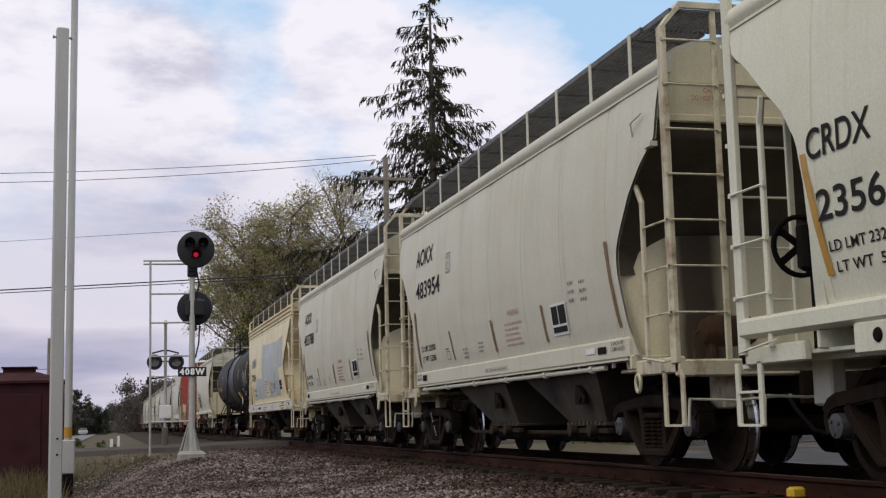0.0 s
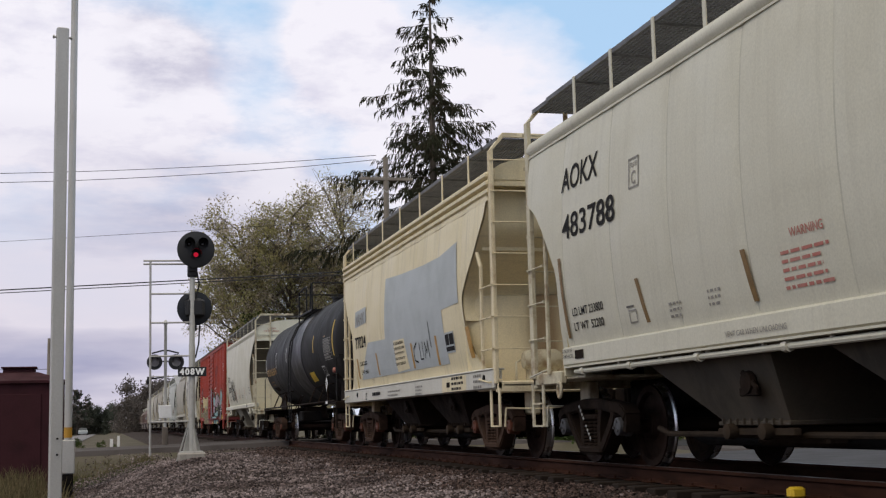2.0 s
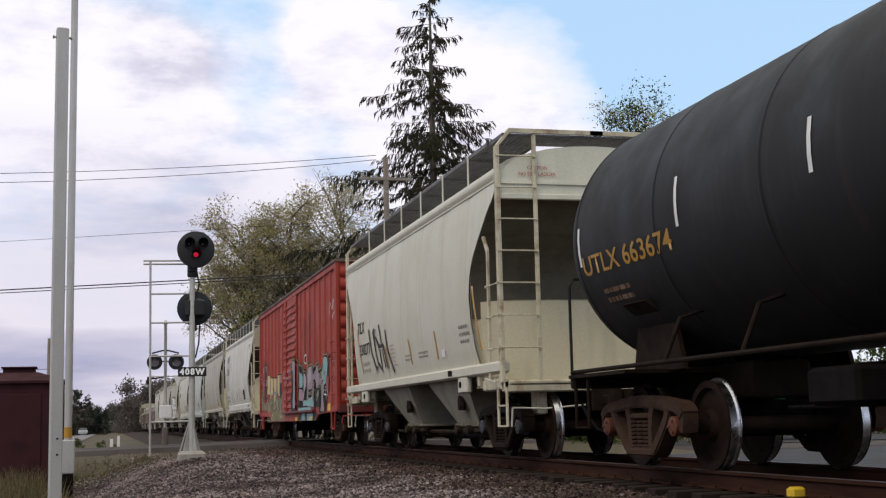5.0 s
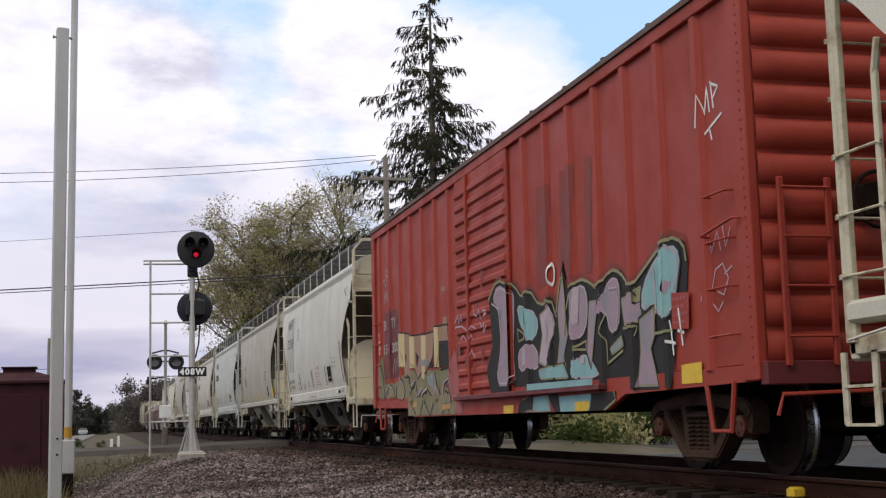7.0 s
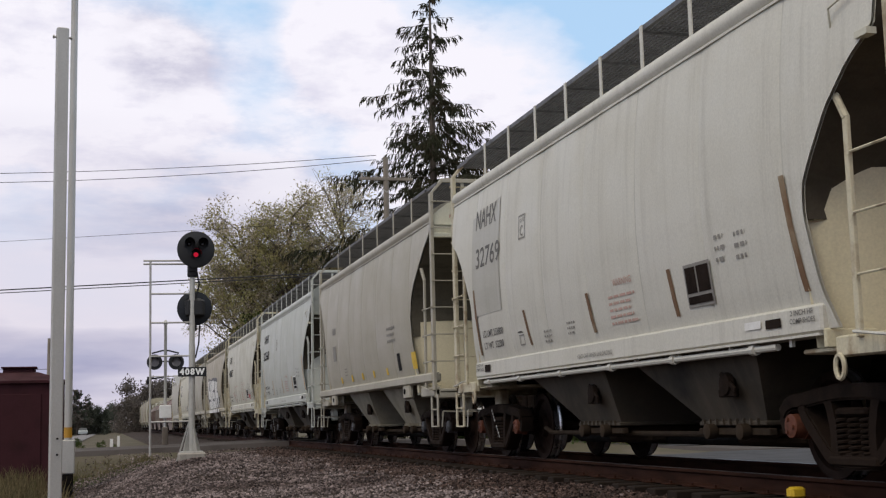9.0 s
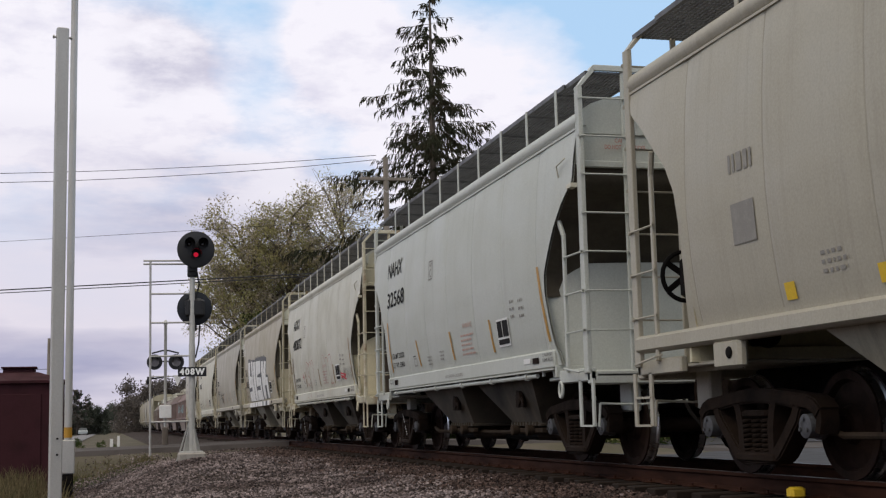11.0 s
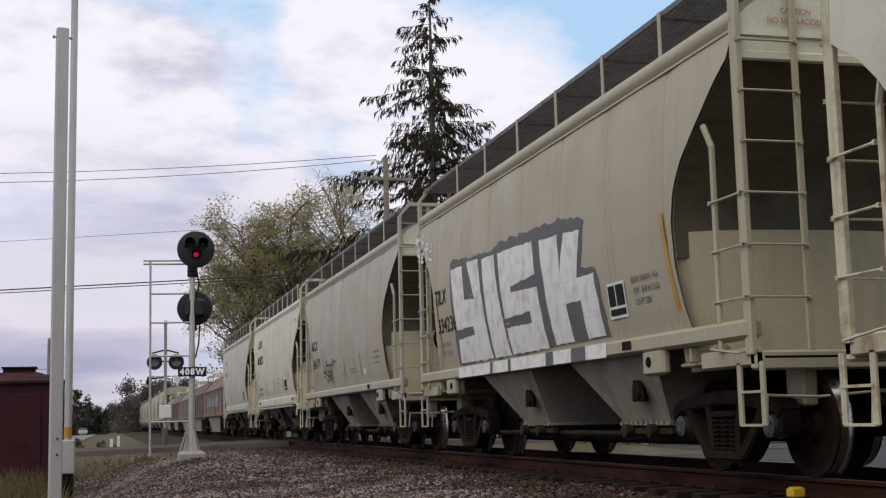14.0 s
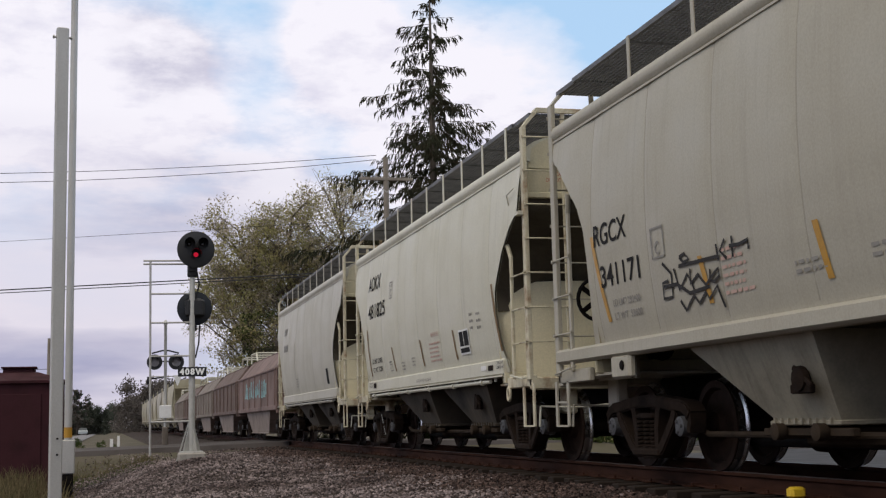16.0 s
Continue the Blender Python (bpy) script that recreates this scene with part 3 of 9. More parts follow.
def chord(line, h):
    """Outline of a band of depth h along a bent line in (y, z)."""
    a, b = [], []
    for i, (y, z) in enumerate(line):
        p, q = line[max(i - 1, 0)], line[min(i + 1, len(line) - 1)]
        d = math.hypot(q[0] - p[0], q[1] - p[1])
        ny, nz = -(q[1] - p[1]) / d * h / 2, (q[0] - p[0]) / d * h / 2
        a.append((y + ny, z + nz))
        b.append((y - ny, z - nz))
    return a + b[::-1]


def side_frame_shape():
    """A cast truck side frame at x = 1.0: arched top chord, bellied bottom chord, columns round the springs, jaws over the bearings."""
    s = Shape()
    top = [(-1.06, 0.56), (-1.0, 0.62), (-0.90, 0.655), (-0.70, 0.67), (-0.45, 0.70), (-0.2, 0.72), (0, 0.725), (0.2, 0.72), (0.45, 0.70), (0.70, 0.67), (0.90, 0.655), (1.0, 0.62), (1.06, 0.56)]
    low = [(-0.74, 0.62), (-0.69, 0.53), (-0.60, 0.44), (-0.48, 0.33), (-0.38, 0.24), (-0.28, 0.19), (0, 0.18), (0.28, 0.19), (0.38, 0.24), (0.48, 0.33), (0.60, 0.44), (0.69, 0.53), (0.74, 0.62)]
    for line, h, x0, x1 in ((top, 0.13, 0.93, 1.10), (low, 0.13, 0.93, 1.10)):
        for ya, yb, e in ((x0, x1, 1.0), (x1, x1 + 0.015, 0.72)):
            s.prism(chord(line, h * e), "x", ya, yb)
    for sg in (-1, 1):
        s.prism(chord([(sg * 0.26, 0.22), (sg * 0.27, 0.45), (sg * 0.31, 0.60), (sg * 0.36, 0.70)], 0.10), "x", 0.93, 1.105)
        s.box(0.92, 1.10, sg * 0.889 - 0.15, sg * 0.889 + 0.15, 0.565, 0.66, 0.03)
        s.prism(chord([(sg * 1.05, 0.62), (sg * 1.065, 0.50), (sg * 1.03, 0.40)], 0.075), "x", 0.93, 1.10)
    s.box(0.90, 1.13, -0.36, 0.36, 0.13, 0.235, 0.03)
    s.box(0.96, 1.12, -0.225, 0.225, 0.53, 0.60, 0.02)
    return s


def spring_shape():
    s = Shape()
    s.tube([(1.055 + 0.062 * math.cos(a), 0.072 * math.sin(a), 0.245 + 0.28 * a / (13 * math.pi)) for a in (k * math.pi / 4 for k in range(53))], 0.0145, 5)
    return s


def add_trucks(car, ys, cap_mat=CAP_M, frame_mat=GRIME):
    for y in ys:
        for sx in (-1, 1):
            m = Matrix.Translation((0, y, 0)) @ (Matrix.Rotation(math.pi, 4, "Z") if sx < 0 else Matrix.Identity(4))
            m = m @ Matrix.Translation((0.08, 0, 0))
            part("side_frame", side_frame_shape, frame_mat, car, "brown cast steel truck frame", m, "side_frame")
            for dy in (-0.17, 0.0, 0.17):
                part("spring", spring_shape, frame_mat, car, "", m @ Matrix.Translation((0, dy, 0)), "spring")
        part("bolster", lambda: Shape().box(-0.95, 0.95, -0.20, 0.20, 0.47, 0.72, 0.05).box(-0.2, 0.2, -0.2, 0.2, 0.70, 0.80, 0.03), GRIME_D, car, "", (0, y, 0), "bolster")
        part("brake_beam", lambda: Shape().box(-0.8, 0.8, -0.42, -0.34, 0.33, 0.43, 0.02).box(-0.8, 0.8, 0.34, 0.42, 0.33, 0.43, 0.02), GRIME_D, car, "", (0, y, 0), "brake_beam")
        for dy in (-0.889, 0.889):
            w = part("wheelset", wheelset_shape, WHEEL_M, car, "brown steel wheels on an axle", (0, y + dy, AXLE_R), "wheelset")
            for sx in (-1, 1):
                part("tread", tread_shape, TREAD, w, "bright worn wheel tread", Matrix.Rotation(math.pi, 4, "Z") if sx < 0 else Matrix.Identity(4), "tread")
                part("bearing_cap", cap_shape, cap_mat, w, "round bolted bearing cap", (Matrix.Rotation(math.pi, 4, "Z") if sx < 0 else Matrix.Identity(4)) @ Matrix.Translation((0.08, 0, 0)), "cap")
            ROLLING.append((w, y + dy))


def add_couplers(car, half, reach, mat=GRIME, z=0.80):
    for sg in (-1, 1):
        def shape():
            s = Shape().box(-0.075, 0.075, half - 0.35, reach - 0.22, z - 0.07, z + 0.07, 0.02)
            s.prism([(-0.13, reach - 0.26), (0.10, reach - 0.26), (0.15, reach - 0.1), (0.13, reach + 0.07), (0.04, reach + 0.07), (0.03, reach - 0.05), (-0.06, reach - 0.08), (-0.10, reach + 0.02), (-0.16, reach - 0.02)], "z", z - 0.14, z + 0.14)
            s.box(-0.22, 0.22, half - 0.05, half + 0.02, z - 0.16, z + 0.2, 0.02)
            return s
        m = Matrix.Rotation(math.pi, 4, "Z") if sg < 0 else Matrix.Identity(4)
        part("coupler", shape, mat, car, "knuckle coupler", m, ("coupler", half, reach, z))
        part("air_hose", lambda: Shape().tube([(0.35, half - 0.05, z - 0.05), (0.34, half + 0.1, z - 0.2), (0.25, half + 0.25, z - 0.40), (0.1, reach - 0.02, z - 0.48)], 0.022, 6), GRIME_D, car, "rubber air hose", m, ("hose", half, reach, z))


# ---- lettering and painted marks on a car side ----
def text_mesh(txt, height, width, bold=0.012, gap=1.0):
    cu = bpy.data.curves.new("letters", "FONT")
    cu.offset, cu.space_character = bold, gap
    cu.body = txt
    cu.size = 1.0
    tmp = bpy.data.objects.new("letters", cu)
    me = bpy.data.meshes.new_from_object(tmp)
    bpy.data.objects.remove(tmp)
    bpy.data.curves.remove(cu)
    xs = [v.co.x for v in me.vertices]
    ys = [v.co.y for v in me.vertices]
    x0, x1, y0, y1 = min(xs), max(xs), min(ys), max(ys)
    for v in me.vertices:
        v.co.x = (v.co.x - x0) / (x1 - x0) * width
        v.co.y = (v.co.y - y0) / (y1 - y0) * height
    return me


BOX_RIBS = [-7.1 + 0.86 * k for k in range(7)] + [1.95 + 0.9 * k for k in range(7)]
BOX_TURNS = sorted([y + d for y in BOX_RIBS for d in (-0.10, -0.05, 0.05, 0.10)] + [-1.281, -1.28, 1.44, 1.441, 7.779, 7.78, -7.78, -7.779])


def skin_ribs(z):
    return 1.532


def box_surface(y):
    """The ribbed boxcar side: flat sheet, raised posts, door and corner strips."""
    if -1.2805 < y < 1.4405:
        return 1.562
    if abs(y) > 7.7795:
        return 1.531
    for r in BOX_RIBS:
        d = abs(y - r)
        if d < 0.10:
            return 1.48 + 0.044 * min(1.0, (0.10 - d) / 0.05)
    return 1.48


def surface(skin, y, z):
    return box_surface(y) if skin is skin_ribs else skin(z)


def letter(car, txt, y, z, height, width, skin, mat, name="lettering", lift=0.006):
    """Words on the side at -x: they start at y, run towards -y, and lie on the skin."""
    me = text_mesh(txt, height, width)
    for v in me.vertices:
        a, b = v.co.x, v.co.y
        v.co = (-(1.528 if skin is skin_ribs else skin(z + b)) - lift, y - a, z + b)
    me.materials.append(mat)
    ob = new(name, me)
    ob.parent = car
    return ob


def ragged(poly, amp, seed, step=0.10):
    """A polygon with brushed, uneven edges."""
    rng = random.Random(seed)
    out = []
    for (a, b), (c, d) in zip(poly, poly[1:] + poly[:1]):
        k = max(1, int(math.hypot(c - a, d - b) / step))
        for i in range(k):
            u = i / k
            j = amp if i else amp * 0.4
            out.append((a + (c - a) * u + rng.uniform(-j, j), b + (d - b) * u + rng.uniform(-j, j)))
    return out


def patch(car, poly, skin, mat, name="painted_mark", lift=0.005, label=""):
    """A painted or taped patch: polygon of (y, z) on the side at -x, cut in level bands so that it follows the skin."""
    zs = sorted({round(p[1], 4) for p in poly})
    n = max(1, int((zs[-1] - zs[0]) / 0.12))
    cuts = sorted(set(zs) | {round(zs[0] + (zs[-1] - zs[0]) * i / n, 4) for i in range(n + 1)})
    edges = list(zip(poly, poly[1:] + poly[:1]))
    s = Shape()
    for a, b in zip(cuts, cuts[1:]):
        if b - a < 1e-3:
            continue
        m = (a + b) / 2
        hit = []
        for (y0, z0), (y1, z1) in edges:
            if min(z0, z1) < m < max(z0, z1):
                at = lambda z: y0 + (y1 - y0) * (z - z0) / (z1 - z0)
                hit.append((at(m), at(a), at(b)))
        hit.sort()
        xa, xb = -skin(a) - lift, -skin(b) - lift
        for p, q in zip(hit[0::2], hit[1::2]):
            if skin is skin_ribs:
                lo, hi = min(p[1], p[2], q[1], q[2]), max(p[1], p[2], q[1], q[2])
                cuts_y = [lo] + [t for t in BOX_TURNS if lo < t < hi] + [hi]
                for r0, r1 in zip(cuts_y, cuts_y[1:]):
                    cl = lambda v: min(max(v, r0), r1)
                    e = [cl(p[1]), cl(q[1]), cl(q[2]), cl(p[2])]
                    if r1 - r0 < 0.002 or (abs(e[1] - e[0]) < 1e-4 and abs(e[2] - e[3]) < 1e-4):
                        continue
                    xs = [-box_surface(min(max(v, r0 + 5e-4), r1 - 5e-4)) - lift for v in e]
                    s.add([(xs[0], e[0], a), (xs[1], e[1], a), (xs[2], e[2], b), (xs[3], e[3], b)], [(0, 1, 2, 3)])
                continue
            s.add([(xa, p[1], a), (xa, q[1], a), (xb, q[2], b), (xb, p[2], b)], [(0, 1, 2, 3)])
    return part(name, s, mat, car, label, smooth=False)


def rounded(poly, times=2):
    """Corners cut off twice over, for sprayed shapes."""
    for _ in range(times):
        poly = [q for (a, b), (c, d) in zip(poly, poly[1:] + poly[:1]) for q in ((a * 0.75 + c * 0.25, b * 0.75 + d * 0.25), (a * 0.25 + c * 0.75, b * 0.25 + d * 0.75))]
    return poly


def quad(y0, y1, z0, z1):
    return [(y0, z0), (y1, z0), (y1, z1), (y0, z1)]


def bars(car, y, z, width, rows, skin, mat, step=0.075, h=0.035, seed=1, lift=0.005, name="small_print"):
    """Unreadable small print: rows of short bars."""
    rng = random.Random(seed)
    s = Shape()
    for r in range(rows):
        a, zz = y, z - r * step
        end = y - width * rng.uniform(0.72, 1.0)
        while a > end:
            b = max(a - rng.uniform(0.06, 0.2) * max(width, 0.4), end)
            s.add([(-surface(skin, p, q) - lift, p, q) for p, q in ((a, zz), (b, zz), (b, zz + h), (a, zz + h))], [(0, 1, 2, 3)])
            a = b - 0.03
    return tagged(part(name, s, mat, car, smooth=False), kind="stuff")


def scrawl(car, strokes, width, skin, mat, name="graffiti", lift=0.007, label=""):
    """Spray strokes: lists of (y, z) on the side at -x, laid on the skin."""
    s = Shape()
    for st in strokes:
        pts = []
        for (a, b), (c, d) in zip(st, st[1:]):
            k = max(1, int(math.hypot(c - a, d - b) / (0.045 if skin is skin_ribs else 0.12)))
            pts += [(a + (c - a) * i / k, b + (d - b) * i / k) for i in range(k)]
        pts.append(st[-1])
        s.strip([(-surface(skin, y, z), y, z) for y, z in pts], width, (-1, 0, 0), lift)
    return part(name, s, mat, car, label, smooth=False)


# ---- covered hoppers ----
SIDE = [(1.20, 1.455), (1.35, 1.475), (1.6, 1.525), (2.0, 1.575), (2.4, 1.60), (2.8, 1.60), (3.2, 1.58), (3.6, 1.545), (4.05, 1.48)]
CUT = {
    "flared": [(1.20, 4.90), (1.46, 4.78), (1.81, 4.73), (2.12, 4.69), (2.31, 4.72), (2.54, 4.88), (2.84, 5.12), (3.11, 5.42), (3.24, 5.66), (3.3, 5.74), (4.05, 5.80)],
    "arched": [(1.20, 4.76), (1.59, 4.66), (1.95, 4.60), (2.36, 4.60), (2.67, 4.67), (2.95, 4.86), (3.2, 5.16), (3.5, 5.50), (3.66, 5.74), (3.8, 5.80), (4.05, 5.81)],
    "ribbed": [(1.20, 5.66), (1.30, 5.2), (1.6, 4.80), (1.85, 4.62), (2.2, 4.52), (2.45, 4.54), (2.7, 4.82), (2.95, 5.14), (3.2, 5.38), (3.5, 5.66), (4.05, 5.80)],
}


def skin_hopper(z):
    return lerp(SIDE, z)


def shell_side(style, sx):
    """Bulging side: sheets that belly out a little between sunk vertical welds."""
    s = Shape()
    zs = [1.2 + 2.85 * i / 38 for i in range(39)]
    cols = sorted({round(1.48 * k + d, 3) for k in range(-3, 4) for d in (-0.055, -0.022, 0.0, 0.022, 0.055)} | {round(1.48 * k + d, 3) for k in range(-3, 3) for d in (0.25, 0.5, 0.74, 0.98, 1.23)})
    cols = [y for y in cols if abs(y) < 4.47]
    for lift in (0, -0.03):
        vs = []
        for z in zs:
            e = lerp(CUT[style], z)
            row = [-e + (cols[0] + e) * k / 4 for k in range(4)] + cols + [cols[-1] + (e - cols[-1]) * k / 4 for k in range(1, 5)]
            for y in row:
                d = abs((y + 0.74) % 1.48 - 0.74)
                sink = -0.009 * max(0.0, 1 - d / 0.05) - 0.006 * (1 + math.cos(2 * math.pi * y / 1.48)) / 2
                vs.append((sx * (lerp(SIDE, z) + lift + (sink if lift == 0 and abs(y) < 4.47 else 0)), y, z))
        w = len(row)
        s.add(vs, [(j * w + i, j * w + i + 1, (j + 1) * w + i + 1, (j + 1) * w + i) for j in range(len(zs) - 1) for i in range(w - 1)])
    return s


def end_walls(style, sg):
    """Upper end panel, slope sheet and lower bulkhead of one end."""
    panel, slope, bulk = Shape(), Shape(), Shape()
    e = 4.74 if style == "flared" else (4.66 if style == "arched" else 4.58)
    ztop = {"flared": 2.45, "arched": 2.30, "ribbed": 2.42}[style]
    y1, zb = {"flared": (5.76, 3.48), "arched": (5.86, 3.66), "ribbed": (5.72, 3.92)}[style]
    pts = [(-1.50, zb), (1.50, zb), (1.47, 4.02)] + [(1.40 * math.cos(a), 4.02 + 0.42 * math.sin(a)) for a in (math.pi * k / 12 for k in range(1, 12))] + [(-1.47, 4.02)]
    panel.prism(pts, "y", sg * (y1 - 0.05), sg * y1)
    panel.box(-1.49, 1.49, sg * y1 - 0.03, sg * y1 + 0.03, zb - 0.02, zb + 0.06, 0.01)
    if style != "ribbed":
        panel.box(-1.45, 1.45, sg * (y1 + 0.01) - 0.015, sg * (y1 + 0.01) + 0.015, 3.86, 3.90)
    else:
        # open frame: a cross beam and a broad raking brace down to the sill
        panel.box(-1.47, 1.47, sg * 5.2 - 0.05, sg * 5.2 + 0.05, 3.02, 3.10, 0.01)
        panel.prism([(-0.62, 3.9), (-0.30, 3.9), (0.35, 1.08), (0.02, 1.08)], "y", sg * 5.50, sg * 5.58)
    lo, hi = 2.05, zb + 0.02
    for lift in (0.015, 0.055):
        rows = []
        for k in range(19):
            z = lo + (hi - lo) * k / 18
            w = lerp(SIDE, z) - 0.025
            y = lerp(CUT[style], z) - lift if style != "ribbed" else min(lerp(CUT[style], z), 5.5) - lift
            rows.append([(w * (-1 + 2 * i / 8), sg * y, z) for i in range(9)])
        slope.loft(rows, False, False)
    n = 14
    ring0 = []
    for k in range(n + 1):
        a = -1 + 2 * k / n
        ring0.append((1.47 * a, sg * (e - 0.14 + 0.34 * (1 - abs(a) ** 2.2))))
    rings = [[(x * sc, y, z) for x, y in ring0] for z, sc in ((1.06, 1.0), (1.5, 1.03), (2.0, 1.06), (ztop, 1.06))]
    bulk.loft(rings, False, False)
    bulk.loft([[(x * 1.06, y, ztop) for x, y in ring0], [(x * 1.06, sg * (e - 0.45), ztop + 0.10) for x, y in ring0]], False, False)
    bulk.box(-1.5, 1.5, sg * (e + 0.02) - 0.02, sg * (e + 0.02) + 0.02, 1.05, 1.2, 0.01)
    return panel, slope, bulk


def bay_shape(y, half_top, half_low, zl, xl=1.12, zt=1.22):
    s = Shape()
    s.loft([[(-1.42, y - half_top, zt), (1.42, y - half_top, zt), (1.42, y + half_top, zt), (-1.42, y + half_top, zt)],
            [(-xl, y - half_low, zl), (xl, y - half_low, zl), (xl, y + half_low, zl), (-xl, y + half_low, zl)]], True)
    s.box(-xl - 0.05, xl + 0.05, y - half_low - 0.05, y + half_low + 0.05, zl - 0.03, zl + 0.015, 0.01)
    return s


def bay_between(t0, t1, b0, b1, zl, xl=1.12, zt=1.22):
    """A discharge bay whose mouth lies off centre under its top."""
    s = Shape()
    s.loft([[(-1.42, t1, zt), (1.42, t1, zt), (1.42, t0, zt), (-1.42, t0, zt)], [(-xl, b1, zl), (xl, b1, zl), (xl, b0, zl), (-xl, b0, zl)]], True)
    s.box(-xl - 0.05, xl + 0.05, b1 - 0.06, b0 + 0.06, zl - 0.03, zl + 0.015, 0.01)
    for sx in (-1, 1):
        # flange with bolts along the mouth
        for k in range(9):
            y = b1 + (b0 - b1) * (k + 0.5) / 9
            s.box(sx * (xl + 0.06) - 0.012, sx * (xl + 0.06) + 0.012, y - 0.012, y + 0.012, zl - 0.02, zl + 0.035)
    return s


def outlet_shape(y, zl):
    s = Shape()
    s.box(-0.95, 0.95, y - 0.42, y + 0.42, zl - 0.13, zl - 0.02, 0.03)
    for dy in (-0.33, 0.33):
        s.tube([(-1.22, y + dy, zl - 0.08), (1.22, y + dy, zl - 0.08)], 0.035, 8)
        for sx in (-1, 1):
            s.lathe([(0.06, sx * 1.16), (0.075, sx * 1.19), (0.075, sx * 1.26), (0.05, sx * 1.27)], "x", (0, y + dy, zl - 0.08), 10)
    s.box(-0.80, 0.80, y - 0.62, y + 0.62, zl - 0.22, zl - 0.12, 0.03)
    s.box(-1.16, -1.08, y - 0.7, y + 0.7, zl - 0.12, zl - 0.05, 0.01)
    s.box(1.08, 1.16, y - 0.7, y + 0.7, zl - 0.12, zl - 0.05, 0.01)
    return s


def crank_shape(sx):
    s = Shape().lathe([(0.02, sx * 1.36), (0.10, sx * 1.35), (0.11, sx * 1.30), (0.05, sx * 1.24)], "x", (0, 0, 0.84), 12)
    s.obox(Matrix.Translation((sx * 1.33, -0.05, 0.86)) @ Matrix.Rotation(0.5, 4, "X"), 0.03, 0.32, 0.05, 0.01)
    s.box(min(sx * 1.28, sx * 1.33), max(sx * 1.28, sx * 1.33), -0.16, 0.16, 0.72, 0.80, 0.01)
    return s


def grating_shape(x0, x1, y0, y1, z):
    s = Shape()
    n = max(2, round((x1 - x0) / 0.055))
    for i in range(n + 1):
        x = x0 + (x1 - x0) * i / n
        s.box(x - 0.008, x + 0.008, y0, y1, z - 0.03, z)
    m = round((y1 - y0) / 0.075)
    for i in range(m + 1):
        y = y0 + (y1 - y0) * i / m
        s.box(x0, x1, y - 0.008, y + 0.008, z - 0.026, z - 0.004)
    for x in (x0 - 0.012, x1 - 0.012):
        s.box(x, x + 0.024, y0, y1, z - 0.05, z + 0.004)
    return s


SEAM_M = {}


